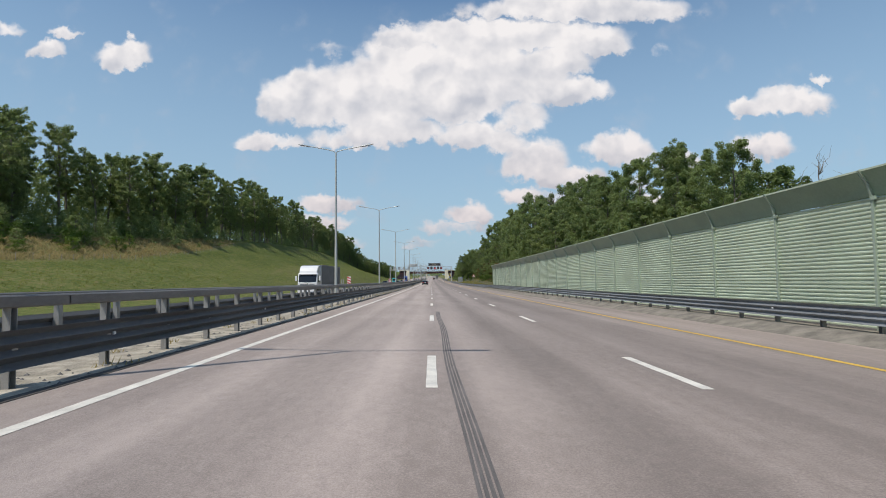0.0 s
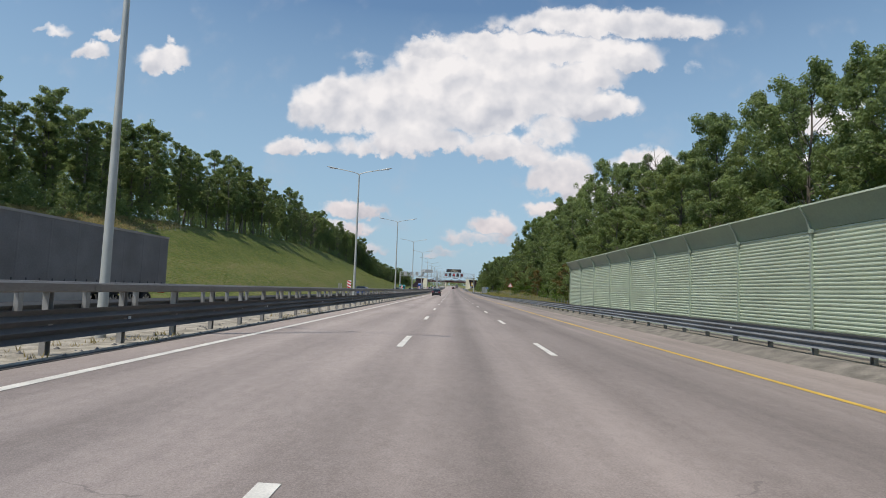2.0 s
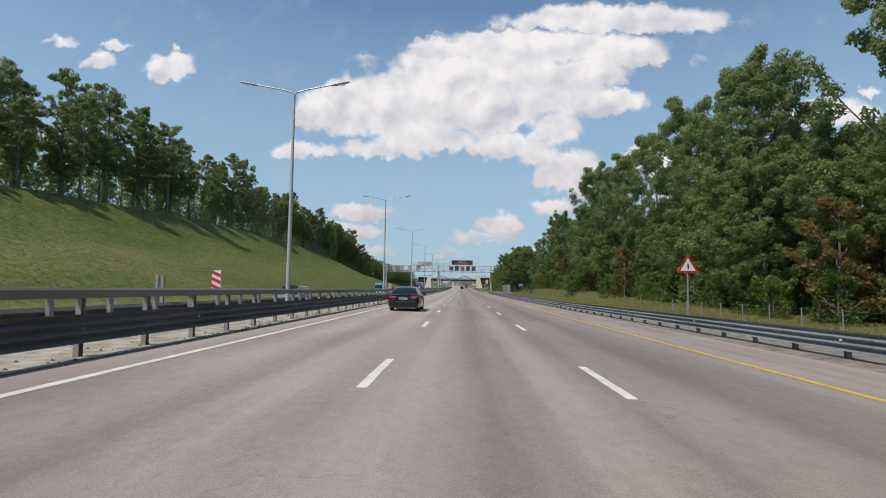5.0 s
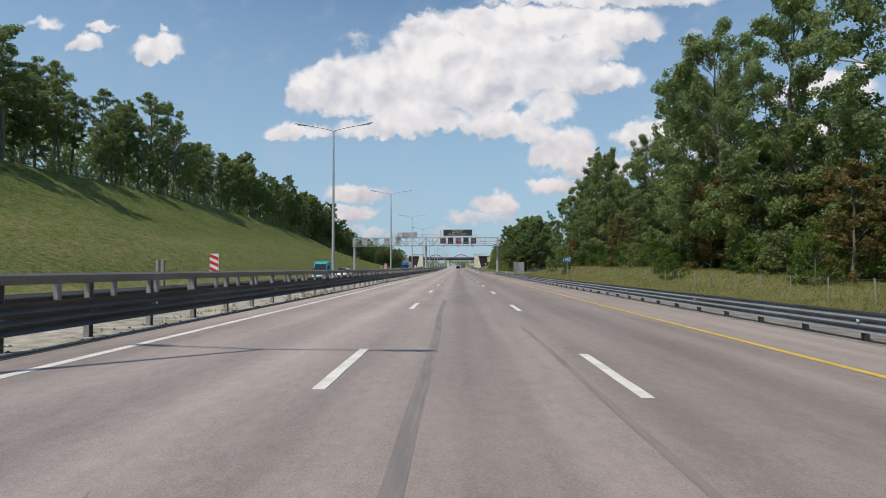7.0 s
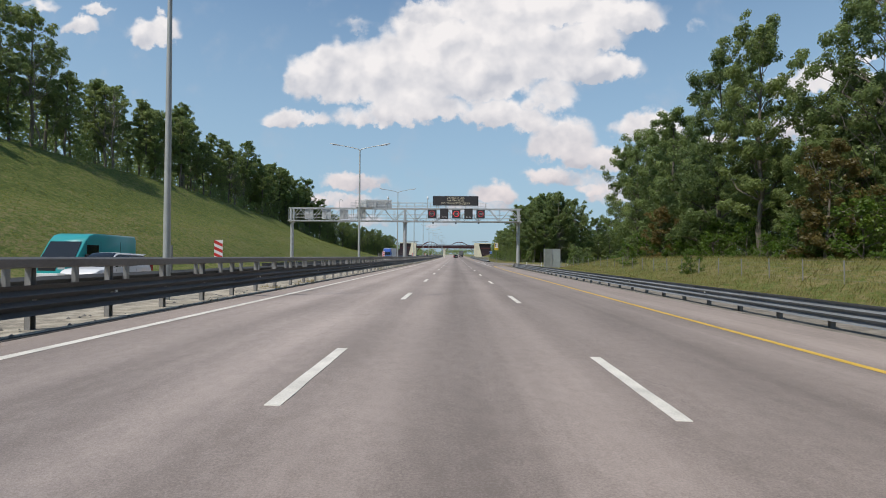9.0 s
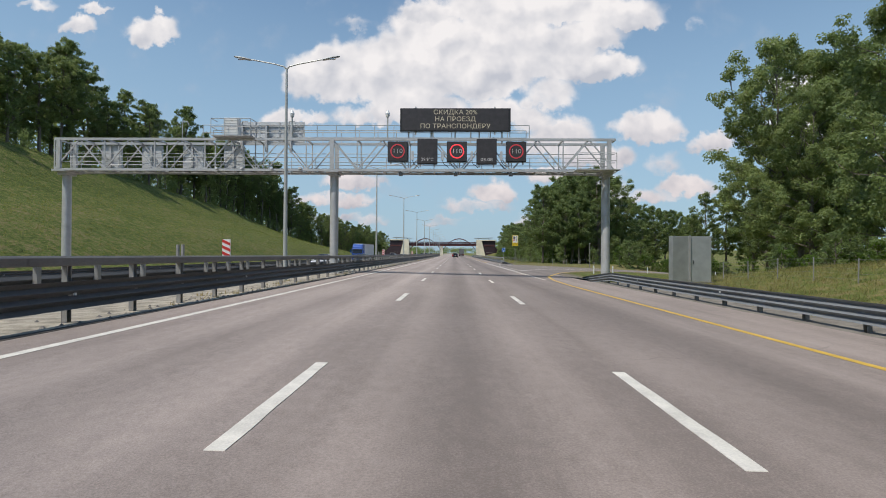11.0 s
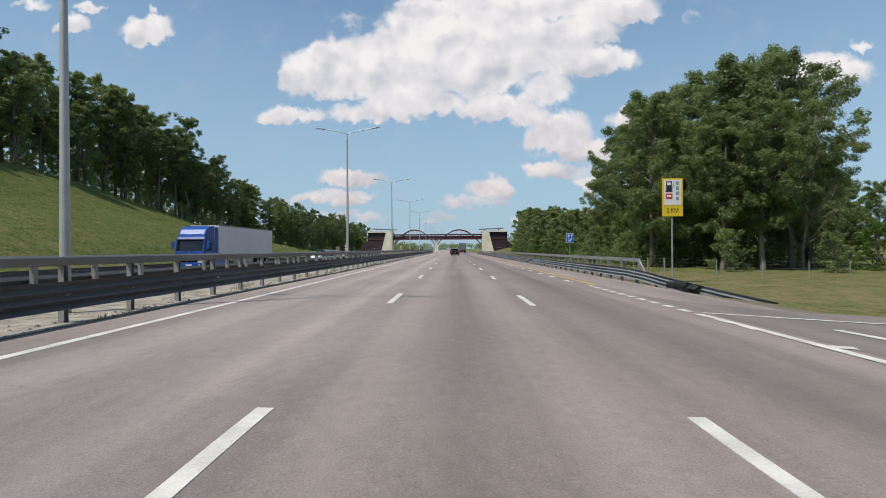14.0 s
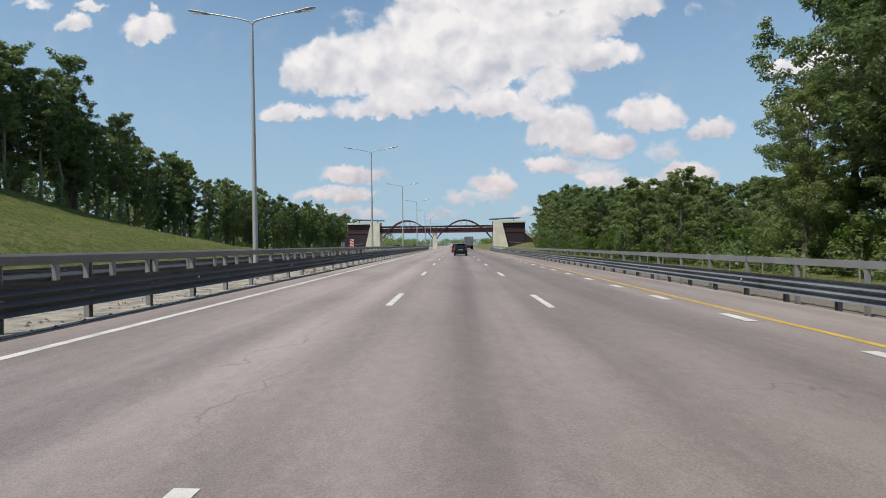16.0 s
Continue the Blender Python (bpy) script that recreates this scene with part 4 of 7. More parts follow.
def handrail():
    rail = thing("handrail", "galvanised box handrail on posts behind the barrier", "handrail")
    post = Shape().box((0, 0, 0.45), (0.08, 0.10, 1.3)).mesh("post", ZINC)
    x = lambda y: rail_two_x(y) + 0.42
    z = lambda y: road_z(10.6, y) - 0.05
    ys = [380.5 + 2.5 * i for i in range(66)]
    for y in ys:
        part("post", post, ZINC, rail, place=pose(x(y), y, z(y)))
    for a, b in zip(ys[::4], ys[4::4]):
        part("top_rail", Shape().bar((x(a), a - 0.05, z(a) + 1.06), (x(b), b, z(b) + 1.06), 0.10, 0.18), ZINC, rail)
    part("end_bar", Shape().bar((x(380.5), 380.5, z(380) + 1.06), (x(380) + 0.05, 379.6, z(379) + 0.2), 0.10, 0.14), ZINC, rail)


handrail()
# flush dark strip standing in for the shadow line below the barrier
kerb = structure("trim_rail_shadow", ribbon((-5.02, -4.86), lambda x, y: road_z(x, y) + 0.010, YS, 0.1), RAIL_SHADOW, "dark flush strip painted as the barrier's shadow along the median gravel", "kerb")

# ---------------------------------------------------------------- noise barrier
WALL_X, WALL_END = 12.12, 102.5


def noise_barrier():
    wall = thing("noise_barrier", "pale green corrugated metal noise barrier with an overhanging top", "noise barrier")
    panel = Shape()
    rows = 30
    sec = []
    for i in range(rows):
        z = 0.2 + i * 3.64 / rows
        d = 3.64 / rows
        sec += [(0.0, z), (0.0, z + d * 0.25), (-0.034, z + d * 0.50), (-0.034, z + d * 0.82)]
    sec.append((0.0, 3.84))
    back = [(0.08, 3.84), (0.08, 0.2)]
    panel.loft([[(o, y, z) for o, z in sec + back] for y in (-1.95, 1.95)], closed=True, caps=True)
    pm = panel.mesh("panel", PANEL_GREEN)
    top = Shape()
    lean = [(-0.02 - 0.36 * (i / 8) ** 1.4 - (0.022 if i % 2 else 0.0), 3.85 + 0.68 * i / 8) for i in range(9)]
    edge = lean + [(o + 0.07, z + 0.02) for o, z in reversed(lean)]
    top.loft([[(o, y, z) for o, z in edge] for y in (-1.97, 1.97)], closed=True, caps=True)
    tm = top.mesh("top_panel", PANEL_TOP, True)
    lip = Shape().box((-0.37, 0, 4.555), (0.06, 4.03, 0.05)).mesh("top_trim", PANEL_GREEN)
    post = Shape().box((0, 0, 1.95), (0.16, 0.07, 3.9)).box((-0.085, 0, 1.95), (0.012, 0.085, 3.9))
    post.bar((-0.07, 0, 3.8), (-0.19, 0, 4.22), 0.07, 0.07).bar((-0.19, 0, 4.2), (-0.42, 0, 4.55), 0.07, 0.07)
    post.box((-0.10, -0.06, 3.78), (0.06, 0.16, 0.10))
    om = post.mesh("post", POST_GREEN)
    plinth = Shape().box((0.02, 0, 0.0), (0.2, 4.0, 0.5)).mesh("plinth", KERB)
    k = 0
    y = WALL_END
    while y > -46:
        z = road_z(10.6, y - 2) - 0.02
        part("post", om, POST_GREEN, wall, place=pose(WALL_X, y, z))
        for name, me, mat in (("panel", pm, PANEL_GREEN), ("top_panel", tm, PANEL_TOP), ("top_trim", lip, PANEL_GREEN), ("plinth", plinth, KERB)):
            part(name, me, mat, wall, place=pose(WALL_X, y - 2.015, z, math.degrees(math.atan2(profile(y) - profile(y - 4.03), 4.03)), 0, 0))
        y -= 4.03
        k += 1


noise_barrier()

# ---------------------------------------------------------------- street lamps


def street_lamp():
    lamp = thing("street_lamp", "tall tapered galvanised lamp post with two outreach arms", "street lamp", group="lamps along the median")
    pole = Shape()
    for (z0, r0), (z1, r1) in zip(((-0.4, 0.112), (1.6, 0.102), (6, 0.078)), ((1.6, 0.102), (6, 0.078), (10.5, 0.05))):
        pole.tube((0, 0, z0), (0, 0, z1), r0, r1, 14)
    part("pole", pole, POLE, lamp, smooth=True)
    part("base_flange", Shape().tube((0, 0, -0.02), (0, 0, 0.03), 0.24, 0.24, 14), POLE, lamp)
    for s in (-1, 1):
        arm = Shape().pipe([(0, 0, 10.45), (s * 0.12, 0, 10.58), (s * 0.55, 0, 10.70), (s * 1.85, 0, 10.95)], 0.034, 8)
        part("arm", arm, POLE, lamp, smooth=True)
        head = Shape()
        rings = []
        for d, w, h in ((1.75, 0.04, 0.03), (1.87, 0.09, 0.05), (2.15, 0.11, 0.055), (2.5, 0.09, 0.04), (2.62, 0.04, 0.02)):
            z = 10.93 + (d - 1.85) * 0.20
            rings.append([(s * d, -w, z), (s * d, -w * 0.6, z + h), (s * d, w * 0.6, z + h), (s * d, w, z), (s * d, w * 0.7, z - h * 0.7), (s * d, -w * 0.7, z - h * 0.7)])
        ob = part("lamp_head", head.loft(rings, True, True), SIGNBACK, lamp, "flat grey luminaire", smooth=True)
        part("lens", Shape().box((s * 2.2, 0, 10.952), (0.42, 0.14, 0.03)), HEAD, ob)
    return lamp


LAMP_Y = [36.1 + 29.85 * k for k in range(-1, 22)]
first_lamp = street_lamp()
first_lamp.matrix_basis = pose(MEDIAN_X, LAMP_Y[0], profile(LAMP_Y[0]))
for y in LAMP_Y[1:]:
    copy_thing(first_lamp, pose(MEDIAN_X, y, profile(y)))

# ---------------------------------------------------------------- trees


def leaf_cloud(centres, count, size, seed, squash=0.62):
    """Diamond leaf sprays scattered in clumps, denser towards the skin of each clump."""
    g = np.random.default_rng(seed)
    c = np.array(centres)
    share = c[:, 3] ** 2
    each = np.maximum(6, (count * len(c) * share / share.sum())).astype(int)
    which = np.repeat(np.arange(len(c)), each)
    n = len(which)
    d = g.normal(size=(n, 3))
    d /= np.linalg.norm(d, axis=1, keepdims=True)
    r = c[which, 3] * (0.35 + 0.75 * g.random(n) ** 0.5)
    p = c[which, :3] + d * r[:, None] * np.array([1, 1, squash])
    normal = d + g.normal(scale=0.42, size=(n, 3)) + np.array([0, 0, 0.35])
    normal /= np.linalg.norm(normal, axis=1, keepdims=True)
    side = np.cross(normal, g.normal(size=(n, 3)))
    side /= np.linalg.norm(side, axis=1, keepdims=True)
    fwd = np.cross(normal, side)
    s = size * (0.55 + 0.9 * g.random(n))[:, None]
    bend = normal * s * 0.25 * (g.random(n)[:, None] - 0.3)
    a = p + fwd * s * 0.60
    l, q = p - fwd * s * 0.30 + side * s * 0.48 + bend, p - fwd * s * 0.30 - side * s * 0.48 + bend
    return np.stack([a, l, q], axis=1).reshape(-1, 3)


def leaves_mesh(name, verts, mat, corners=3):
    """One mesh of loose leaves or blades with that many corners each."""
    n = len(verts) // corners
    me = bpy.data.meshes.new(name)
    me.vertices.add(corners * n)
    me.vertices.foreach_set("co", verts.astype(np.float32).ravel())
    me.loops.add(corners * n)
    me.loops.foreach_set("vertex_index", np.arange(corners * n, dtype=np.int32))
    me.polygons.add(n)
    me.polygons.foreach_set("loop_start", np.arange(0, corners * n, corners, dtype=np.int32))
    me.update(calc_edges=True)
    me.materials.append(mat)
    return me


def limb(shape, a, b, r0, r1, r, wander=0.12, n=6, k=3):
    a, b = Vector(a), Vector(b)
    pts = [a]
    for i in range(1, k):
        t = i / k
        j = (b - a).length * wander
        pts.append(a.lerp(b, t) + Vector((r.uniform(-j, j), r.uniform(-j, j), r.uniform(-j, j) * 0.4)))
    pts.append(b)
    for i, (p, q) in enumerate(zip(pts, pts[1:])):
        shape.tube(p, q, r0 + (r1 - r0) * i / k, r0 + (r1 - r0) * (i + 1) / k, n, caps=False)
    return pts


HEIGHTS = {}


def tree_kind(seed, height, spread, bare, limbs, total, leaf, mat, low=0.6, lean=0.03, thin=1.0, fork=4, squash=0.85):
    """Trunk with rising limbs, each with side boughs that carry small sprays of leaves. bare: share of the height
    without limbs; low: width of the lowest limbs against the widest."""
    r = random.Random(seed)
    wood = Shape()
    top = Vector((r.uniform(-1, 1) * lean * height, r.uniform(-1, 1) * lean * height, height * 0.90))
    stem = limb(wood, (0, 0, -0.5), top, 0.015 * height * thin, 0.04, r, 0.014, 8, 6)
    centres = []

    def on_stem(z):
        k = max(0.0, min(0.999, z / top.z)) * (len(stem) - 1)
        return stem[int(k)].lerp(stem[int(k) + 1], k - int(k))

    def spray(p, size):
        centres.append((p.x, p.y, p.z, size * r.uniform(0.7, 1.35)))

    unit = spread * 0.072 + 0.15
    for i in range(limbs):
        t = bare + (0.98 - bare) * (i + r.random()) / limbs
        u = (t - bare) / (1 - bare)
        w = (low + (1 - low) * min(1.0, u / 0.42)) * (1 - 0.72 * max(0.0, (u - 0.5) / 0.5) ** 1.7)
        reach = spread * w * r.uniform(0.55, 1.12)
        rise = math.tan(0.25 + 0.75 * u + r.uniform(-0.15, 0.25)) * reach
        ang = 2.4 * i + r.uniform(-0.5, 0.5)
        base = on_stem(t * height - rise * 0.8)
        end = Vector((base.x + reach * math.cos(ang), base.y + reach * math.sin(ang), min(height * 1.02, base.z + rise)))
        pts = limb(wood, base, end, max(0.035, 0.0065 * height * (1.15 - t)), 0.018, r, 0.09, 4, 4)
        spray(end, unit)
        for j in range(fork):
            f = 0.30 + 0.70 * (j + r.random()) / fork
            k = min(3, int(f * 4))
            p = pts[k].lerp(pts[k + 1], f * 4 - k)
            d = reach * (0.34 - 0.14 * f) * r.uniform(0.6, 1.3) + 0.35
            b = ang + r.choice((-1, 1)) * r.uniform(0.45, 1.4)
            q = p + Vector((math.cos(b) * d, math.sin(b) * d, d * r.uniform(-0.15, 1.05)))
            limb(wood, p, q, 0.026, 0.010, r, 0.1, 3, 1)
            spray(q, unit)
            spray(p.lerp(q, 0.45) + Vector((r.uniform(-0.3, 0.3), r.uniform(-0.3, 0.3), r.uniform(0, 0.5))), unit * 0.9)
        if bare < t < 0.75 and r.random() < 0.6:
            spray(base.lerp(end, 0.3) + Vector((0, 0, 0.3)), unit * 1.2)
    for i in range(7):
        d = Vector((r.uniform(-1, 1), r.uniform(-1, 1), 0)) * spread * 0.28
        p = top + d + Vector((0, 0, r.uniform(-0.02, 0.10) * height))
        limb(wood, top - Vector((0, 0, 0.04 * height)), p, 0.035, 0.01, r, 0.08, 3, 3)
        spray(p, unit)
        spray(p - Vector((0, 0, unit * 1.2)), unit)
    crown = leaves_mesh("crown", leaf_cloud(centres, total / len(centres), leaf, seed, squash), mat)
    HEIGHTS[crown.name] = height * 1.03
    return wood.mesh("trunk", BARK, True, fix=False), crown


def dead_kind(seed, height):
    r = random.Random(seed)
    wood = Shape()
    stem = limb(wood, (0, 0, -0.5), (0.4, 0.2, height), 0.16, 0.02, r, 0.04, 7, 6)
    for i in range(34):
        t = 0.3 + 0.68 * r.random()
        b = stem[int(t * 6)]
        a = r.uniform(0, 6.28)
        l = height * 0.22 * (1.1 - t) + 0.6
        e = b + Vector((math.cos(a) * l, math.sin(a) * l, l * r.uniform(0.7, 1.7)))
        pts = limb(wood, b, e, 0.05, 0.012, r, 0.12, 4, 3)
        for p in pts[1:]:
            limb(wood, p, p + Vector((r.uniform(-0.8, 0.8), r.uniform(-0.8, 0.8), r.uniform(0.4, 1.3))), 0.02, 0.006, r, 0.1, 3, 2)
    return wood.mesh("trunk", DEADWOOD, True, fix=False)


TALL = [tree_kind(11, 16, 2.3, 0.26, 26, 11500, 0.185, LEAF, 0.45), tree_kind(12, 17, 2.6, 0.38, 24, 11000, 0.185, LEAF, 0.55, 0.05),
        tree_kind(13, 15, 2.1, 0.20, 26, 11500, 0.18, LEAF, 0.5), tree_kind(14, 16, 2.9, 0.30, 26, 12000, 0.185, LEAF, 0.4),
        tree_kind(15, 17, 2.0, 0.46, 22, 9500, 0.18, LEAF_OAK, 0.6, 0.06), tree_kind(16, 16, 2.5, 0.16, 28, 12000, 0.185, LEAF_OAK, 0.6)]
OAK = [tree_kind(21, 18, 4.6, 0.10, 34, 40000, 0.178, LEAF_OAK, 0.75, fork=5), tree_kind(22, 19, 5.0, 0.14, 34, 42000, 0.185, LEAF_OAK, 0.8, fork=5),
       tree_kind(23, 17, 4.0, 0.08, 32, 36000, 0.172, LEAF_OAK, 0.8, fork=5), tree_kind(24, 20, 4.3, 0.20, 32, 38000, 0.178, LEAF, 0.55, fork=5),
       tree_kind(25, 18, 5.2, 0.12, 36, 42000, 0.185, LEAF_OAK, 0.85, fork=5)]
BACK = [tree_kind(71, 18, 4.8, 0.08, 28, 11000, 0.33, LEAF_OAK, 0.8), tree_kind(72, 18, 4.3, 0.08, 26, 10000, 0.33, LEAF, 0.85), tree_kind(73, 17, 5.0, 0.06, 28, 11000, 0.34, LEAF_OAK, 0.9)]
GROVE = [tree_kind(61, 19, 5.0, 0.20, 34, 38000, 0.185, LEAF_OAK, 0.7, fork=5), tree_kind(62, 18, 4.4, 0.24, 32, 34000, 0.185, LEAF_OAK, 0.6, fork=5), tree_kind(63, 20, 5.2, 0.18, 36, 42000, 0.180, LEAF, 0.7, fork=5)]
RUSTY = [tree_kind(31, 9, 2.8, 0.06, 18, 7000, 0.20, LEAF_RUST, 0.8)]
BUSH = [tree_kind(41, 3.2, 1.5, 0.0, 12, 2600, 0.14, LEAF_BRIGHT, 0.9, fork=3), tree_kind(42, 4.2, 1.8, 0.0, 13, 3000, 0.155, LEAF_OAK, 0.9, fork=3),
        tree_kind(43, 2.4, 1.4, 0.0, 11, 2200, 0.13, LEAF_BRIGHT, 0.9, fork=3)]
DEAD = [dead_kind(51, 15), dead_kind(52, 12)]
LABELS = {
    "tall": ("slender tall broadleaf tree with a bare lower trunk on the bank", "tree", "trees on the bank"),
    "oak": ("broad dark green oak with leaves down to the grass", "tree", "trees along the verge"),
    "rusty": ("small tree with rusty brown leaves at the wood's edge", "tree", ""),
    "bush": ("leafy green bush on the grass", "bush", "bushes"),
    "dead": ("bare grey dead tree with fine twigs", "tree", ""),
}


def plant(kind, variants, i, x, y, scale, turn=None, sink=0.0, wide=1.0):
    name = {"oak": "oak_tree", "tall": "tree", "rusty": "small_tree", "bush": "bush", "dead": "dead_tree"}[kind]
    made = variants[i % len(variants)]
    label, category, group = LABELS[kind]
    m = pose(x, y, ground_z(x, y) - sink, rng.uniform(-2, 2), rng.uniform(-2, 2), rng.uniform(0, 360) if turn is None else turn) @ Matrix.Diagonal((scale * wide, scale * wide, scale, 1))
    ob = thing(name, label, category, m, group)
    if kind == "dead":
        part("trunk", made, DEADWOOD, ob)
    else:
        part("trunk", made[0], BARK, ob)
        part("crown", made[1], None, ob)
    return ob


LEFT_H = [(-400, 25.5), (430, 25.5), (470, 27.5), (512, 28), (530, 23), (562, 20.5), (600, 18.5), (660, 17)]


SHRUBS = []


def shrub(x, y, top):
    """Sprays of one young tree or shrub, for the mass of undergrowth."""
    base = ground_z(x, y)
    n = max(3, int(top / 0.9))
    for q in range(n):
        a, z = rng.uniform(0, 6.28), top * (q + 0.5) / n
        d = rng.uniform(0.2, 1.0) * (0.5 + 0.16 * top) * (1.1 - 0.75 * z / top)
        SHRUBS.append((x + math.cos(a) * d, y + math.sin(a) * d, base + z, rng.uniform(0.45, 0.95)))


def left_wood():
    y = -24.0
    while y < 660:
        edge = -80.5 if y < 470 else -80.5 + (y - 470) * 0.20
        if y < 150:
            edge -= 7 * (150 - y) / 150
        h = lerp(LEFT_H, y) / 16.2
        for off, low, high, keep in ((0.0, 0.50, 0.95, 0.72), (6.0, 0.78, 1.20, 0.95)):
            if rng.random() > keep:
                continue
            x = edge - off - rng.uniform(0, 6.0)
            plant("tall", TALL, rng.randrange(6), x, y + rng.uniform(-2.4, 2.4), rng.uniform(low, high) * h, wide=rng.uniform(0.95, 1.2))
        if y > 430 or y < 120:
            plant("tall", TALL, rng.randrange(6), edge - rng.uniform(2, 14), y + rng.uniform(-2.4, 2.4), rng.uniform(0.7, 1.05) * h, wide=rng.uniform(1.0, 1.25))
        # young trees and shrubs under the tall ones
        for _ in range(5):
            x = edge - rng.uniform(-3.5, 13)
            top = rng.uniform(0.10, 0.22 if x > edge else 0.46) * h * 16
            shrub(x, y + rng.uniform(-2.6, 2.6), top)
        if y < 190:
            for _ in range(2):
                x, yy = rng.uniform(-84, -71), y + rng.uniform(-2.6, 2.6)
                base, size = ground_z(x, yy), rng.uniform(0.5, 1.3)
                shrub(rng.uniform(-96, -80), yy, rng.uniform(4.5, 10.0))
                shrub(rng.uniform(-88, -77), yy + rng.uniform(-2, 2), rng.uniform(2.0, 5.0))
                for q in range(6):
                    SHRUBS.append((x + rng.uniform(-1, 1) * size, yy + rng.uniform(-1, 1) * size, base + rng.uniform(0.1, 1.6) * size, size * rng.uniform(0.4, 0.75)))
        y += 5.3 if y < 480 else 4.4
    for y in (330, 352, 420, 566, 578):
        plant("dead", DEAD, int(y) % 2, -80 if y < 500 else -62, y, rng.uniform(1.2, 1.5) if y < 500 else 1.1)


RIGHT_H = [(-40, 11), (30, 11.5), (41, 10.5), (53, 15), (62, 16.5), (75, 19), (90, 19.5), (105, 22), (125, 22), (150, 26), (170, 25), (205, 26), (240, 22), (262, 22.5), (290, 20), (311, 17)]
EMERGENT = [(36, 261, 30.5), (30, 279, 22.8), (31, 289, 22.5), (30.5, 300, 20), (29.5, 310, 18), (35, 271, 23), (34, 206, 30), (33.5, 216, 28), (31, 228, 26.5), (32, 198, 24), (33.5, 189, 28.5),
            (31, 182, 25), (30, 149, 27.5), (31, 166, 27), (33, 140, 25), (31, 113, 23.5), (32, 105, 23), (31, 121, 21.5), (30, 73, 19.5), (30.5, 82, 19.5), (30, 55, 15.5), (31, 63, 16.5), (33, 246, 24.5), (29.5, 90, 20), (30, 97, 21.5), (29, 85, 18.5), (29, 59, 18), (33, 68, 19.5), (28.5, 48, 15), (30, 237, 26)]


def right_wood():
    for k, (x, y, h) in enumerate(EMERGENT):
        plant("oak", OAK, k * 2 + 1, x, y, h / HEIGHTS[OAK[(k * 2 + 1) % 5][1].name], wide=rng.uniform(0.78, 0.94) if y < 250 else rng.uniform(0.84, 1.0))
    y = -20.0
    while y < 312:
        h = lerp(RIGHT_H, y) / 19.0
        edge = 24 if y < 105 else 24 + min(6.0, (y - 105) * 0.06)
        if 95 < y < 185 or y < 75:
            h *= 1.18
        elif y > 240:
            h *= 1.08
        for _ in range(3):
            shrub(edge + rng.uniform(2, 14), y + rng.uniform(-2.8, 2.8), rng.uniform(1.8, 5.5))
        for off, keep, low, high, kinds in ((0.5, 0.75, 0.34, 0.62, OAK if y > 100 else BACK), (7.0, 0.70, 0.52, 0.82, BACK), (14.0, 0.55, 0.62, 0.84, BACK)):
            if rng.random() < keep:
                plant("oak", kinds, rng.randrange(5), edge + off + rng.uniform(-1, 3.5), y + rng.uniform(-2, 2), h * rng.uniform(low, high), wide=rng.uniform(0.9, 1.2))
        for _ in range(3):
            plant("bush", BUSH, rng.randrange(3), edge - rng.uniform(-1.5, 3.0), y + rng.uniform(-2.8, 2.8), rng.uniform(0.5, 1.35))
        y += 5.6
    for x, y, s in ((28.0, 236, 1.0), (27.5, 216, 0.85), (28.0, 268, 0.9), (27.5, 296, 0.7), (26, 166, 0.9)):
        plant("rusty", RUSTY, 0, x, y, s)
    for x, y, s in ((34, 270, 1.5), (35.5, 247, 1.6), (72, 398, 1.25), (70, 394, 1.1), (32, 133, 1.65), (36, 405, 0.9), (30, 39, 0.75)):
        plant("dead", DEAD, int(x) % 2, x, y, s)
    # grove between the slip road and the motorway
    for x, y, s in ((24.5, 414, 1.05), (28.8, 424, 1.15), (28.4, 433, 1.1), (26, 440, 0.65), (31, 442, 1.25), (31, 410, 1.2), (36, 416, 1.3), (44, 416, 1.1),
                    (38, 410, 1.15), (31.5, 404, 0.95), (28, 405, 0.85), (34, 424, 1.4), (40, 426, 1.25), (34, 436, 1.4), (48, 424, 0.95), (40, 448, 1.2), (45, 440, 1.2), (60, 444, 0.95), (66, 450, 0.95), (72, 454, 0.90), (78, 459, 0.92), (84, 463, 0.85)):
        plant("oak", GROVE, int(x), x, y, s, wide=1.05)
    for x, y, s in ((21, 412, 0.9), (20.5, 424, 0.8), (26, 400, 0.9), (33, 397, 0.8), (42, 400, 1.0), (47, 401, 0.9)):
        plant("bush", BUSH, int(y), x, y, s)
    for k in range(22):
        plant("bush", BUSH, k, rng.uniform(26, 36), rng.uniform(414, 454), rng.uniform(0.8, 1.4))
    for _ in range(70):
        shrub(rng.uniform(27.5, 47), rng.uniform(410, 452), rng.uniform(1.5, 4.5))
    for _ in range(110):
        shrub(rng.uniform(25, 45), rng.uniform(414, 456), rng.uniform(3.0, 7.0))
    for _ in range(50):
        shrub(rng.uniform(22, 31), rng.uniform(424, 460), rng.uniform(0.8, 3.0))
    for _ in range(10):
        plant("bush", BUSH, rng.randrange(3), rng.uniform(20, 27), rng.uniform(212, 304), rng.uniform(0.4, 0.9))
    # beyond the slip road
    for x, y, s in ((70, 400, 1.45), (76, 413, 0.9), (69, 393, 1.1), (76, 396, 1.45), (84, 404, 1.4), (47, 351, 1.65), (53, 357, 1.7), (51, 345, 1.6), (58, 351, 1.6), (44, 342, 1.15), (90, 420, 1.0), (78, 448, 0.75), (88, 455, 0.75), (98, 440, 0.8)):
        plant("oak", GROVE, int(x), x, y, s)
    for x, y, k in ((63, 407, 1.2), (66, 404, 1.3), (62, 412, 0.85)):
        plant("tall", TALL, int(x), x, y, k)
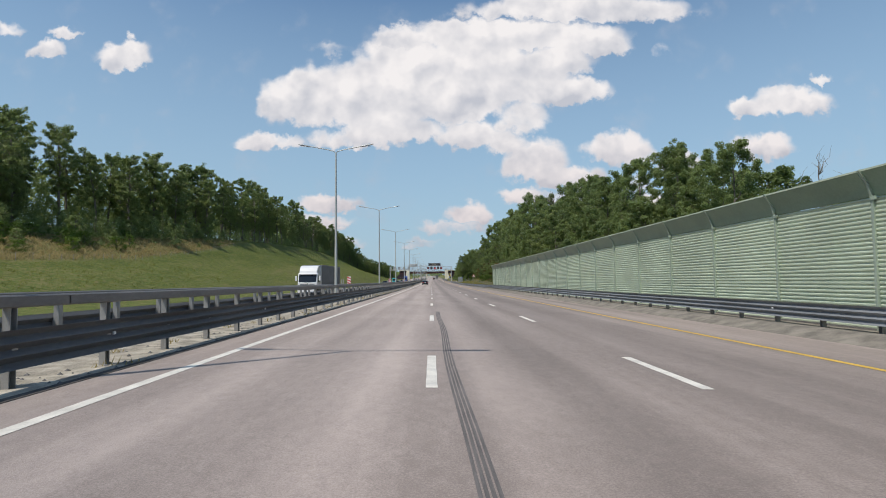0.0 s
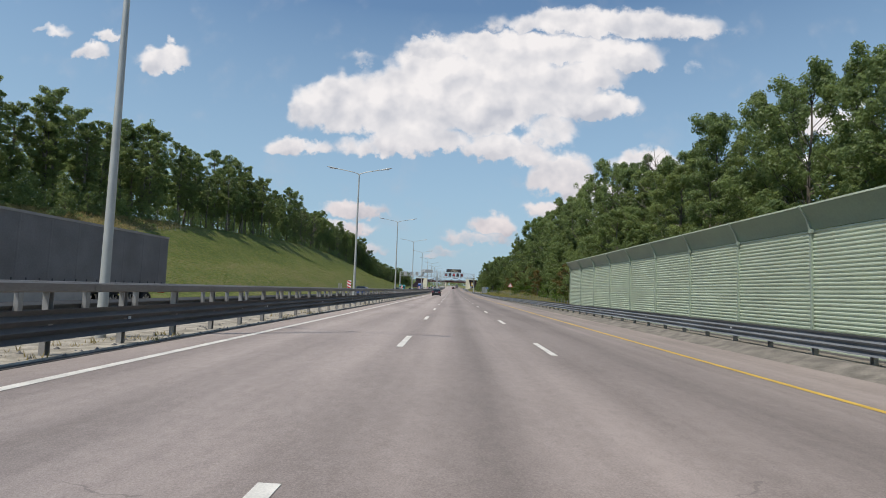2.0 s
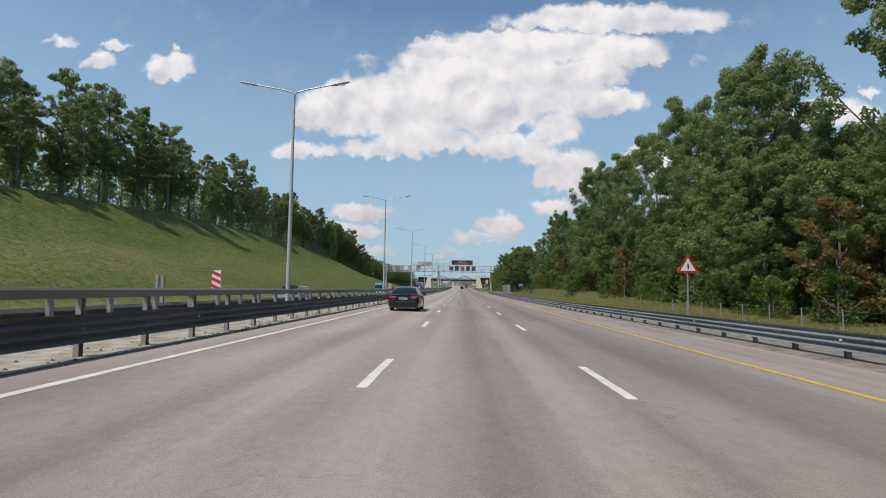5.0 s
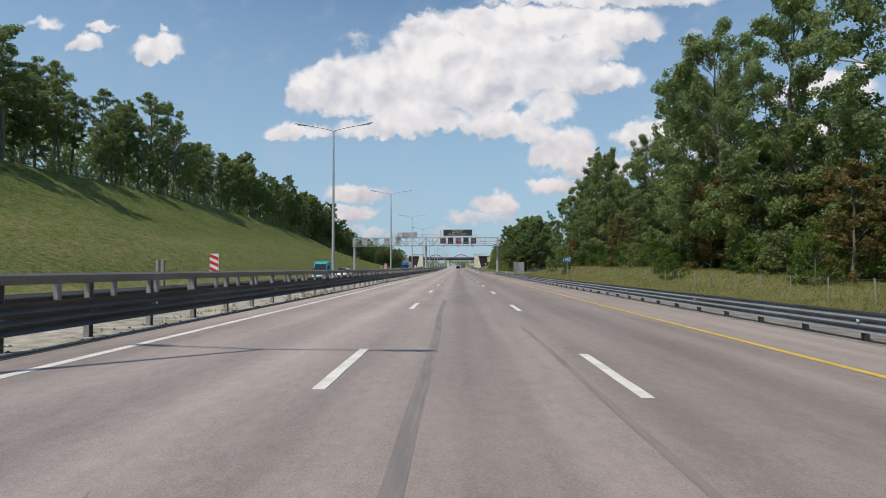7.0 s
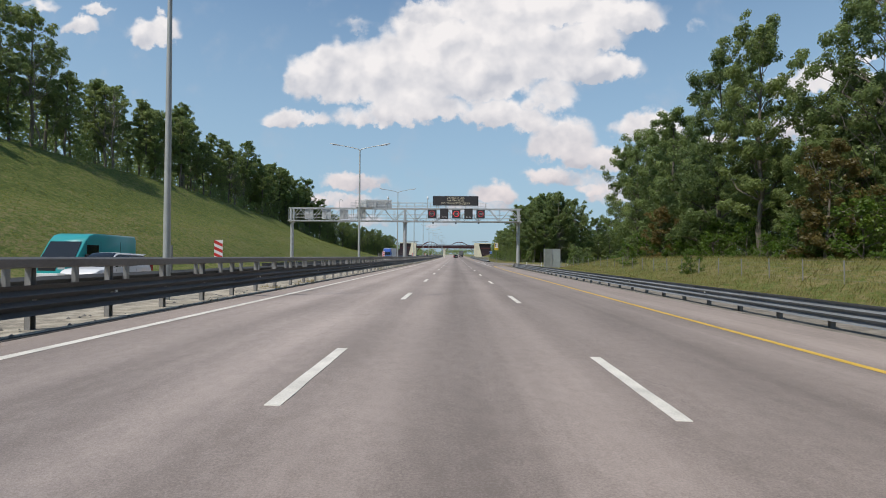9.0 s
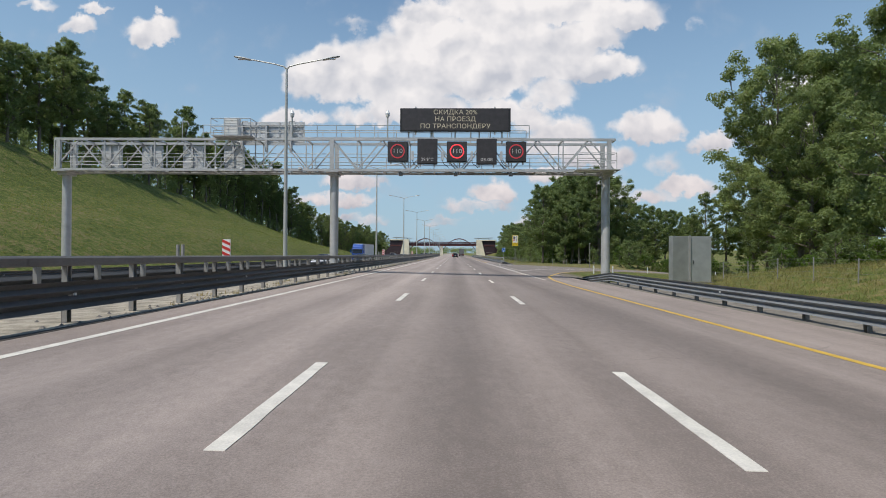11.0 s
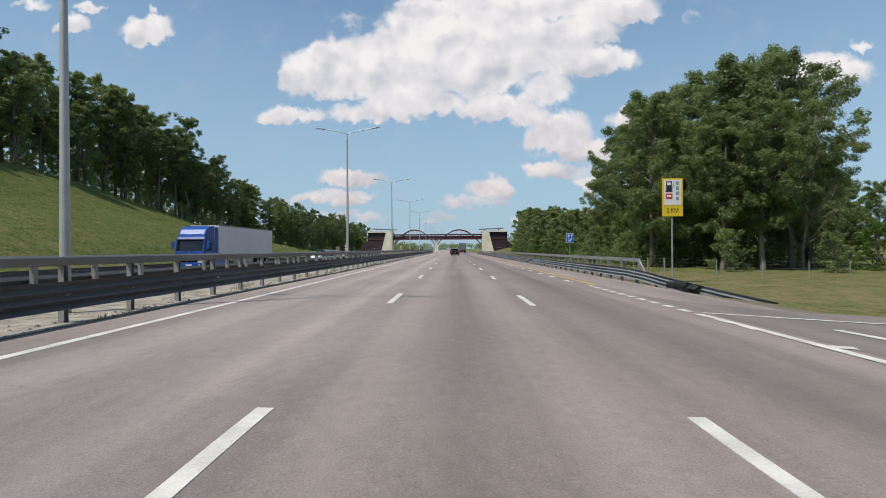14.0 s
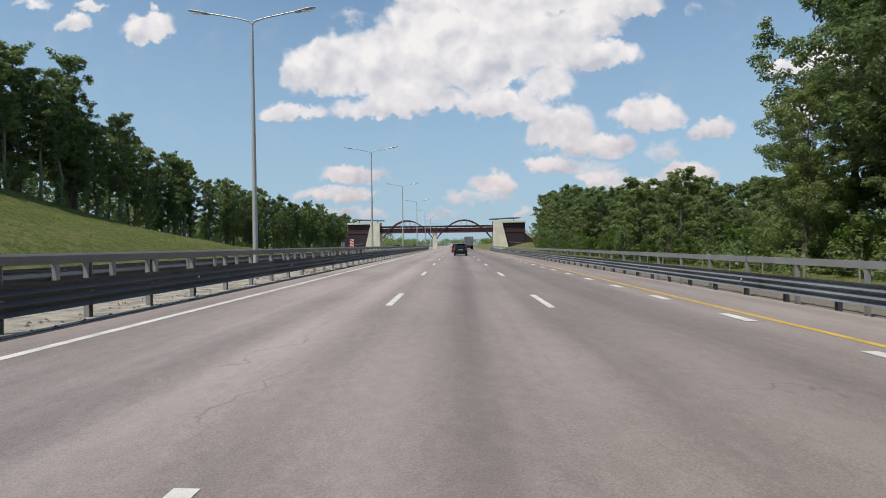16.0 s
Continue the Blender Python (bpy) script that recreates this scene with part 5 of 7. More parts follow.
    for x, y, k in ((58, 436, 0.62), (64, 442, 0.7), (61, 448, 0.75), (76, 452, 0.62), (54, 440, 0.7)):
        plant("oak", BACK, int(x), x, y, k, wide=1.2)
    for k in range(30):
        plant("bush", BUSH, k, rng.uniform(38, 64), rng.uniform(384, 402), rng.uniform(0.7, 1.4))
    for k in range(14):
        plant("bush", BUSH, k, rng.uniform(33, 46), rng.uniform(322, 338), rng.uniform(0.6, 1.1))
    for k in range(4):
        plant("oak", OAK, k, rng.uniform(34, 44), rng.uniform(302, 316), rng.uniform(0.7, 0.9))
    # lower wood towards the bridge
    y = 456
    while y < 585:
        h = (9.3 + (y - 456) * 0.070) / 18.5
        for off in (0, 6, 13):
            plant("oak", BACK, rng.randrange(3), 27 + off + rng.uniform(-1.5, 2) + max(0, y - 520) * 0.10, y + rng.uniform(-2, 2), h * rng.uniform(0.86, 1.10), wide=1.25)
        for _ in range(2):
            plant("bush", BUSH, rng.randrange(3), 23 + rng.uniform(-1, 2) + max(0, y - 520) * 0.10, y + rng.uniform(-2.5, 2.5), rng.uniform(0.7, 1.3))
        y += 5.8




def bank_bushes():
    """Young bushes scattered in the straw along the top of the low bank."""
    for k in range(46):
        y = 30 + 165 * rng.random() ** 0.9
        x = -66 - 14 * min(1.0, max(0.0, (y - 80) / 120)) - 13 * rng.random()
        plant("bush", BUSH, k, x, y, rng.uniform(0.5, 1.25), wide=rng.uniform(0.9, 1.5))
    for k in range(150):
        y = 15 + 180 * rng.random()
        x = -76 - 6 * rng.random() - 4 * min(1.0, max(0.0, (y - 80) / 120))
        shrub(x, y, rng.uniform(2.0, 6.5))
    for k in range(260):
        shrub(rng.uniform(-106, -86), rng.uniform(20, 190), rng.uniform(6.0, 15.0))


left_wood()
right_wood()
bank_bushes()
tagged(new("undergrowth", leaves_mesh("undergrowth", leaf_cloud(SHRUBS, 56, 0.235, 8, 0.9), LEAF_OAK)), "dense leafy undergrowth along the wood's edge", "undergrowth", kind="stuff")


def far_woods():
    """Woods behind the first rows and along the horizon, as one mass of clumps."""
    g = random.Random(77)
    centres = []
    for k in range(560):
        y = g.uniform(620, 1500)
        x = g.choice((-1, 1)) * (30 + abs(g.gauss(0, 1)) * 90 + (y - 620) * 0.05)
        h = g.uniform(5, 12)
        centres += [(x + g.uniform(-4, 4), y + g.uniform(-3, 3), ground_z(x, y) + h * q, g.uniform(2.5, 4.2)) for q in (0.25, 0.6, 0.9)]
    for k in range(420):
        x = g.uniform(-420, 420)
        y = g.uniform(1500, 1700)
        centres += [(x, y, g.uniform(2, 13), g.uniform(5, 8)) for _ in range(2)]
    for k in range(520):
        y = g.uniform(-40, 660)
        x = -99 - abs(g.gauss(0, 1)) * 16 + max(0, y - 470) * 0.2
        top = g.uniform(12, 21) * (1 if y < 490 else max(0.5, 1 - (y - 490) / 210))
        centres += [(x + g.uniform(-1.5, 1.5), y + g.uniform(-1.5, 1.5), ground_z(x, y) + q * top, g.uniform(2.0, 3.4)) for q in (0.25, 0.5, 0.7, 0.86, 1.0)]
        x = 50 + abs(g.gauss(0, 1)) * 22 if not 300 < y < 470 else 112 + abs(g.gauss(0, 1)) * 20
        centres += [(x, y, ground_z(x, y) + q, g.uniform(2.4, 3.6)) for q in (2, 6, 10)]
    me = leaves_mesh("woods", leaf_cloud(centres, 34, 1.1, 5), LEAF)
    tagged(new("woods", me), "dense green mixed woods along the motorway", "woods", kind="stuff")


far_woods()


def grass():
    """Tufts of blades on the banks and verges; dry stalks on the crest and verges."""
    g = np.random.default_rng(9)

    def tufts(name, label, mat, spots, hlo, hhi, width):
        v = []
        for x, y, n in spots:
            z = ground_z(x, y)
            for _ in range(n):
                a, h, lean = g.uniform(0, 6.28), g.uniform(hlo, hhi), g.uniform(0.2, 1.3)
                bx, by = x + g.normal() * 0.16, y + g.normal() * 0.16
                tx, ty = bx + math.cos(a) * h * lean, by + math.sin(a) * h * lean
                w = width * g.uniform(0.6, 1.3)
                c, s = math.cos(a + 1.57) * w, math.sin(a + 1.57) * w
                v += [(bx - c, by - s, z - 0.05), (bx + c, by + s, z - 0.05), (tx + c * 0.5, ty + s * 0.5, z + h * 0.9), (tx - c * 0.3, ty - s * 0.3, z + h)]
        me = leaves_mesh(name, np.array(v), mat, 4)
        tagged(new(name, me), label, "grass", kind="stuff")

    spots = [(-37.5 - 41 * g.random(), 20 + 500 * g.random(), 4) for _ in range(32000)]
    tufts("bank_grass", "short green grass tufts covering the bank", BLADE, spots, 0.05, 0.17, 0.045)
    spots = [(11.8 + 16 * g.random() ** 1.2, 104 + 214 * g.random(), 6) for _ in range(24000)]
    spots += [(12.8 + 9 * g.random(), 396 + 140 * g.random(), 4) for _ in range(3000)]
    spots += [(s[0], s[1], 4) for s in ((14 + 12 * g.random(), 322 + 8 * g.random()) for _ in range(500))]
    tufts("verge_grass", "rough grass on the verge beside the fence", OLIVE, spots, 0.07, 0.26, 0.011)
    spots = []
    for _ in range(6500):
        y = 20 + 180 * g.random()
        spots.append((-61 - 14 * min(1.0, max(0.0, (y - 80) / 120)) - 17 * g.random(), y, 6))
    tufts("tall_dry_grass", "tall straw-coloured grass along the top of the bank", STRAW, spots, 0.25, 0.75, 0.045)
    spots = [(12 + 16 * g.random(), 104 + 214 * g.random(), 4) for _ in range(9000)]
    tufts("dry_grass", "straw-coloured dry grass and weeds", STRAW, spots, 0.08, 0.30, 0.010)


grass()


def median_litter():
    """Pebbles, clods and thin weeds on the gravel between the barriers."""
    g = np.random.default_rng(31)
    s = Shape()
    for _ in range(2600):
        x, y, r = -5.0 - 1.2 * g.random() ** 1.5, 5 + 440 * g.random(), g.uniform(0.012, 0.045)
        z = profile(y) + 0.088
        a = g.uniform(0, 6.28)
        ring = [(x + r * 1.3 * math.cos(a + k * 1.57) * g.uniform(0.7, 1.2), y + r * 1.3 * math.sin(a + k * 1.57) * g.uniform(0.7, 1.2), z) for k in range(4)]
        s.add(ring + [(x, y, z + r)], [(0, 1, 4), (1, 2, 4), (2, 3, 4), (3, 0, 4)])
    tagged(new("pebbles", s.mesh("pebbles", KERB, fix=False)), "grey pebbles and clods on the gravel median", "pebbles", kind="stuff")
    v = []
    for _ in range(900):
        x, y = -5.05 - 1.3 * g.random(), 5 + 440 * g.random()
        if noise.noise((x * 0.8, y * 0.16, 3.0)) < 0.05:
            continue
        for _ in range(12):
            a, h, q = g.uniform(0, 6.28), g.uniform(0.04, 0.16), g.uniform(0.3, 1.2)
            bx, by, z = x + g.normal() * 0.08, y + g.normal() * 0.12, profile(y) + 0.085
            c, d = math.cos(a + 1.57) * 0.012, math.sin(a + 1.57) * 0.012
            v += [(bx - c, by - d, z), (bx + c, by + d, z), (bx + math.cos(a) * h * q, by + math.sin(a) * h * q, z + h)]
    tagged(new("weeds", leaves_mesh("weeds", np.array(v), STRAW)), "thin dry weeds on the gravel median", "weeds", kind="stuff")


median_litter()

# ---------------------------------------------------------------- writing


def lettering(name, text, size, mat, parent, place, width=None):
    cu = bpy.data.curves.new(name, "FONT")
    cu.body, cu.size, cu.align_x, cu.align_y, cu.extrude = text, size, "CENTER", "CENTER", 0.004
    cu.resolution_u = 3
    tmp = new("writing", cu)
    me = bpy.data.meshes.new_from_object(tmp.evaluated_get(bpy.context.evaluated_depsgraph_get()))
    bpy.data.objects.remove(tmp)
    if width:
        xs = [v.co.x for v in me.vertices]
        k = width / max(0.01, max(xs) - min(xs))
        for v in me.vertices:
            v.co.x *= k
    me.materials.clear()
    me.materials.append(mat)
    ob = new(name, me)
    ob.parent, ob.matrix_basis = parent, place
    return ob


FACING = pose(0, 0, 0, 90, 0, 0)   # a flat shape turned to face traffic

# ---------------------------------------------------------------- gantry
GANTRY_Y = 314.65


def ring_shape(r0, r1, n=28, t=0.01):
    """A flat ring standing in the (x, z) plane, as one connected band."""
    rings = []
    for i in range(n):
        c, d = math.cos(2 * math.pi * i / n), math.sin(2 * math.pi * i / n)
        rings.append([(r0 * c, 0, r0 * d), (r1 * c, 0, r1 * d), (r1 * c, -t, r1 * d), (r0 * c, -t, r0 * d)])
    s = Shape()
    s.v = [p for ring in rings for p in ring]
    s.f = [(4 * i + k, 4 * i + (k + 1) % 4, 4 * ((i + 1) % n) + (k + 1) % 4, 4 * ((i + 1) % n) + k) for i in range(n) for k in range(4)]
    return s


def gantry():
    g = thing("sign_gantry", "grey steel lattice sign gantry spanning the motorway", "sign gantry")
    y0, y1 = GANTRY_Y - 0.75, GANTRY_Y + 0.75
    z0, z1, xa, xb = 7.15, 9.2, -25.3, 12.25
    for x in (-25.0, -6.5, 11.85):
        col = Shape().tube((x, GANTRY_Y, -0.6), (x, GANTRY_Y, z0 + 0.05), 0.29, 0.28, 20)
        part("column", col, GANTRY, g, smooth=True)
        part("column_head", Shape().box((x, GANTRY_Y, z0 - 0.05), (0.9, 1.7, 0.14)).box((x, GANTRY_Y, z0 - 0.2), (0.62, 1.0, 0.22)), GANTRY, g)
        part("column_foot", Shape().box((x, GANTRY_Y, road_z(min(x, 10), GANTRY_Y) + 0.02), (0.9, 0.9, 0.12)), GANTRY, g)
        for y in (y0, y1):
            part("frame_post", Shape().box((x, y, (z0 + z1) / 2), (0.26, 0.2, z1 - z0)), GANTRY, g)
    for y in (y0, y1):
        for z in (z0, z1):
            part("chord", Shape().box(((xa + xb) / 2, y, z), (xb - xa, 0.15, 0.16)), GANTRY, g)
    n = 22
    dx = (xb - xa) / n
    brace = Shape()
    for y in (y0, y1):
        for i in range(n):
            a, b = xa + i * dx, xa + (i + 1) * dx
            lo, hi = (z0, z1) if i % 2 == 0 else (z1, z0)
            part("brace", Shape().bar((a, y, lo), (b, y, hi), 0.075, 0.075), GANTRY, g)
            if i % 2 == 0:
                part("strut", Shape().bar((a, y, z0), (a, y, z1), 0.07, 0.07), GANTRY, g)
    for i in range(n + 1):
        x = xa + i * dx
        for z in (z0, z1):
            part("cross_member", Shape().bar((x, y0, z), (x, y1, z), 0.09, 0.09), GANTRY, g)
        if i < n:
            part("cross_brace", Shape().bar((x, y0 if i % 2 else y1, z0), (x + dx, y1 if i % 2 else y0, z0), 0.06, 0.06), GANTRY, g)
    floor = Shape()
    for i in range(76):
        floor.box((xa + 0.25 + i * 0.5, GANTRY_Y, z0 + 0.11), (0.42, 1.25, 0.03))
    part("walkway_grating", floor, DARKSTEEL, g)
    for y, zz in ((y0 + 0.1, z0), (y1 - 0.1, z0)):
        for h in (0.55, 1.1):
            part("walkway_rail", Shape().tube((xa, y, zz + h), (xb, y, zz + h), 0.025, n=6), GANTRY, g)
    # upper railing behind the displays
    for y in (y0, y1):
        for h in (0.45, 0.95):
            part("upper_rail", Shape().tube((-15.2, y, z1 + h), (6.6, y, z1 + h), 0.025, n=6), GANTRY, g)
        for i in range(18):
            x = -15.2 + i * 21.8 / 17
            part("upper_post", Shape().tube((x, y, z1), (x, y, z1 + 0.95), 0.025, n=6), GANTRY, g)
    # maintenance baskets at the end
    basket = Shape().box((10.8, y0 - 0.55, z0 - 0.05), (2.6, 1.0, 0.06))
    for x in (9.55, 12.05):
        basket.tube((x, y0 - 1.0, z0), (x, y0 - 1.0, z0 + 1.0), 0.025, n=6)
    basket.tube((9.55, y0 - 1.0, z0 + 1.0), (12.05, y0 - 1.0, z0 + 1.0), 0.025, n=6).tube((9.55, y0 - 1.0, z0 + 0.5), (12.05, y0 - 1.0, z0 + 0.5), 0.025, n=6)
    part("maintenance_basket", basket, GANTRY, g)
    # service platform with a pale box above the far end, and hooped ladder heads
    deck = Shape().box((-13.0, y0 - 0.3, z1 + 0.10), (2.6, 1.0, 0.06))
    part("service_platform", deck, GANTRY, g)
    for h in (0.55, 1.1):
        part("platform_rail", Shape().pipe([(-14.3, y0 + 0.2, z1 + 0.10 + h), (-14.3, y0 - 0.8, z1 + 0.10 + h), (-11.7, y0 - 0.8, z1 + 0.10 + h), (-11.7, y0 + 0.2, z1 + 0.10 + h)], 0.025, 6), GANTRY, g)
    for x in (-14.3, -13.43, -12.57, -11.7):
        part("platform_post", Shape().tube((x, y0 - 0.8, z1 + 0.10), (x, y0 - 0.8, z1 + 1.20), 0.025, n=6), GANTRY, g)
    part("equipment_box", Shape().box((-13.05, y0 - 0.35, z1 + 0.72), (0.95, 0.5, 1.15)), WHITE, g, "pale equipment box", bevel=0.03)
    for k in range(5):
        part("box_rib", Shape().box((-13.05, y0 - 0.605, z1 + 0.32 + 0.2 * k), (0.85, 0.02, 0.05)), SIGNPALE, g)
    for x in (-17.4, -13.2, -9.9):
        part("ladder_hoop", Shape().pipe([(x, y1, z1), (x, y1, z1 + 1.35), (x + 0.12, y1 - 0.15, z1 + 1.55), (x + 0.5, y1 - 0.3, z1 + 1.5), (x + 0.62, y1 - 0.3, z1 + 1.2)], 0.03, 6), GANTRY, g)
    for i in range(23):
        x = xa + 0.8 + i * 1.65
        part("walkway_post", Shape().tube((x, y1 - 0.1, z0), (x, y1 - 0.1, z0 + 1.1), 0.025, n=6), GANTRY, g)
    for x in (-1.12, 0.86, 2.8, 4.75):
        part("cable_box", Shape().box((x, y0 - 0.1, 8.1), (0.16, 0.12, 0.6)), SIGNPALE, g, bevel=0.01)
        part("cable", Shape().pipe([(x, y0 - 0.1, 7.8), (x + 0.1, y0 - 0.12, 7.55), (x + 0.3, y0 - 0.1, 7.45), (x + 0.42, y0 - 0.05, 7.3)], 0.02, 5), BLACK, g)
    for x in (-1.9, 1.75, 5.4):
        cam_box = Shape().box((x, y0, z0 - 0.26), (0.24, 0.34, 0.2)).tube((x, y0, z0 - 0.16), (x, y0, z0), 0.05, n=8)
        part("detector", cam_box, DARKSTEEL, g, "small dark traffic detector")
    for x in (-12.5, -10.5, -8.6, -14.2):
        part("lamp_box", Shape().box((x, y0 - 0.16, z0 + 0.1), (0.16, 0.2, 0.12)), WHITE, g)
    return g


gantry()


def display(name, label, cx, cz, w, h, mat=SCREEN):
    d = thing(name, label, "electronic sign", pose(cx, GANTRY_Y - 0.95, cz))
    part("housing", Shape().box((0, 0.13, 0), (w, 0.24, h)), BLACK, d, bevel=0.02)
    part("display_face", Shape().box((0, -0.004, 0), (w * 0.96, 0.03, h * 0.95)), mat, d)
    for x in (-w * 0.36, w * 0.36):
        part("bracket", Shape().box((x, 0.3, 0), (0.08, 0.22, h + 0.3)), GANTRY, d)
    return d


def gantry_signs():
    d = display("message_sign", "wide dark electronic message sign with faint amber lines of text", 1.7, 10.48, 7.3, 1.52)
    for text, z, w in (("СКИДКА 20%", 0.47, 2.95), ("НА ПРОЕЗД", 0.02, 2.75), ("ПО ТРАНСПОНДЕРУ", -0.45, 4.75)):
        lettering("text_line", text, 0.42, LED_AMBER, d, pose(0.0, -0.026, z) @ FACING, w * 0.97)
    for x in (-3.1, -1.6, 0, 1.6, 3.1):
        part("support", Shape().box((x, 0.28, -0.98), (0.1, 0.12, 1.3)), GANTRY, d)
    for cx, kind in ((-2.1, 110), (-0.13, "29.9°C"), (1.82, 110), (3.78, "03.08"), (5.72, 110)):
        if kind == 110:
            s = display("speed_sign", "square dark electronic speed limit sign with a red ring", cx, 8.38, 1.33, 1.32)
            part("red_ring", ring_shape(0.40, 0.48), LED_RED if cx == 1.82 else LED_DIM, s, place=pose(0, -0.026, 0))
            lettering("number", "110", 0.42, LED_WHITE if cx == 1.82 else LED_GREY, s, pose(0, -0.026, 0) @ FACING, 0.58)
        else:
            s = display("info_sign", "dark electronic sign showing small white figures", cx, 8.38, 1.33, 1.68)
            lettering("number", kind, 0.3, LED_WHITE, s, pose(0, -0.026, -0.55) @ FACING, 0.78)
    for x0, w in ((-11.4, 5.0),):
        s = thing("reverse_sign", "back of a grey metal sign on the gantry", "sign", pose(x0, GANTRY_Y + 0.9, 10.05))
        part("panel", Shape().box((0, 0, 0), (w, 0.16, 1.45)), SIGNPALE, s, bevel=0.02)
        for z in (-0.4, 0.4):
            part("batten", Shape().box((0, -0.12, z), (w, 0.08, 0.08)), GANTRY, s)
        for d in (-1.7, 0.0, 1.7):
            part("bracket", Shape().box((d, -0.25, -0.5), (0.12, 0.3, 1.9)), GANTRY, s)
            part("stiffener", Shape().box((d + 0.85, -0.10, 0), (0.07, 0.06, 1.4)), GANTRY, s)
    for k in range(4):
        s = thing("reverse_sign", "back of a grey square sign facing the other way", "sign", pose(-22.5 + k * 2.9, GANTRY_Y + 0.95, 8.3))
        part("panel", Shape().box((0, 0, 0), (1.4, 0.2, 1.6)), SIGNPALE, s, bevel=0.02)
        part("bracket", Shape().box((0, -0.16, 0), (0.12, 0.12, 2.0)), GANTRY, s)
    for x in (-9.2, -2.8):
        s = thing("camera_mast", "small pole with a round traffic camera on the gantry", "camera", pose(x, GANTRY_Y - 0.75, 9.2))
        part("mast", Shape().tube((0, 0, 0), (0, 0, 1.7), 0.05, n=8), POLE, s)
        part("camera_dome", Shape().tube((0, 0, 1.5), (0, 0, 1.72), 0.11, 0.16, 12).tube((0, 0, 1.72), (0, 0, 1.95), 0.16, 0.05, 12), WHITE, s, smooth=True)


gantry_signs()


def cabinet():
    c = thing("equipment_screen", "pair of tall grey metal cabinet panels behind the barrier", "cabinet", pose(17.1, 314.2, ground_z(17.1, 314.2)))
    part("panel", Shape().box((-0.55, 0, 1.55), (1.2, 0.5, 3.1), Matrix.Rotation(radians(8), 4, "Z")), SIGNBACK, c, bevel=0.02)
    part("panel", Shape().box((0.75, 0.05, 1.55), (1.4, 0.5, 3.1), Matrix.Rotation(radians(-6), 4, "Z")), SIGNBACK, c, bevel=0.02)
    part("seam_post", Shape().box((0.05, -0.28, 1.58), (0.10, 0.10, 3.16)), ZINC, c)
    part("door_handle", Shape().box((0.3, -0.25, 1.4), (0.05, 0.08, 0.25)), DARKSTEEL, c)
    part("plinth", Shape().box((0.1, 0, -0.05), (2.9, 0.8, 0.3)), KERB, c)


cabinet()

# ---------------------------------------------------------------- roadside signs and posts


def post_sign(name, label, x, y, top):
    return thing(name, label, "road sign", pose(x, y, ground_z(x, y)))


def fuel_sign():
    x, y = 13.70, 382.2
    s = post_sign("fuel_sign", "tall yellow-framed white filling station sign on a thin post", x, y, 5.3)
    g = ground_z(x, y)
    zc = 4.2 - g + 0.0
    part("post", Shape().tube((0, 0.06, -0.4), (0, 0.06, zc + 0.9), 0.045, n=10), ZINC, s)
    part("board", Shape().box((0, 0, zc), (1.12, 0.05, 2.08)), YELLOW, s, bevel=0.01)
    part("white_panel", Shape().box((0, -0.03, zc + 0.27), (0.92, 0.012, 1.38)), WHITE, s)
    part("pump_picture", Shape().box((-0.20, -0.04, zc + 0.62), (0.30, 0.01, 0.52)).box((-0.20, -0.04, zc + 0.33), (0.38, 0.01, 0.06)).bar((-0.05, -0.04, zc + 0.4), (0.06, -0.04, zc + 0.75), 0.01, 0.035), BLACK, s)
    part("pump_window", Shape().box((-0.20, -0.047, zc + 0.74), (0.20, 0.006, 0.16)), WHITE, s)
    part("logo_shape", Shape().box((-0.20, -0.04, zc + 0.06), (0.36, 0.01, 0.30)), RED, s)
    part("logo_mark", Shape().box((-0.20, -0.047, zc + 0.07), (0.24, 0.006, 0.12)), WHITE, s)
    for k in range(4):
        part("service_picture", Shape().box((0.26, -0.04, zc + 0.78 - 0.28 * k), (0.17, 0.01, 0.18)), SIGNBACK, s)
    lettering("distance", "2 КМ", 0.36, BLACK, s, pose(0, -0.030, zc - 0.73) @ FACING, 0.62)
    for z in (-0.6, 0.6):
        part("clamp", Shape().box((0, 0.05, zc + z), (0.5, 0.04, 0.05)), ZINC, s)


def lane_sign():
    x, y = 13.88, 407.9
    s = post_sign("lane_sign", "blue square road sign with two white merging arrows", x, y, 3)
    zc = 2.52 - ground_z(x, y)
    part("post", Shape().tube((0, 0.05, -0.4), (0, 0.05, zc + 0.4), 0.04, n=10), ZINC, s)
    part("board", Shape().box((0, 0, zc), (0.82, 0.04, 0.98)), WHITE, s, bevel=0.01)
    part("blue_face", Shape().box((0, -0.022, zc), (0.76, 0.012, 0.92)), BLUE, s)

    def arrow(points, w):
        a = Shape()
        for (p, q), (r, t) in zip(points, points[1:]):
            a.bar((p, -0.034, zc + q), (r, -0.034, zc + t), 0.01, w)
        (p, q) = points[-1]
        return a.add([(p - 0.13, -0.034, zc + q), (p + 0.13, -0.034, zc + q), (p, -0.034, zc + q + 0.18)], [(0, 1, 2)])

    part("arrow", arrow([(-0.16, -0.36), (-0.16, 0.2)], 0.10), WHITE, s)
    part("arrow", arrow([(-0.08, -0.36), (0.17, -0.05), (0.17, 0.2)], 0.10), WHITE, s)


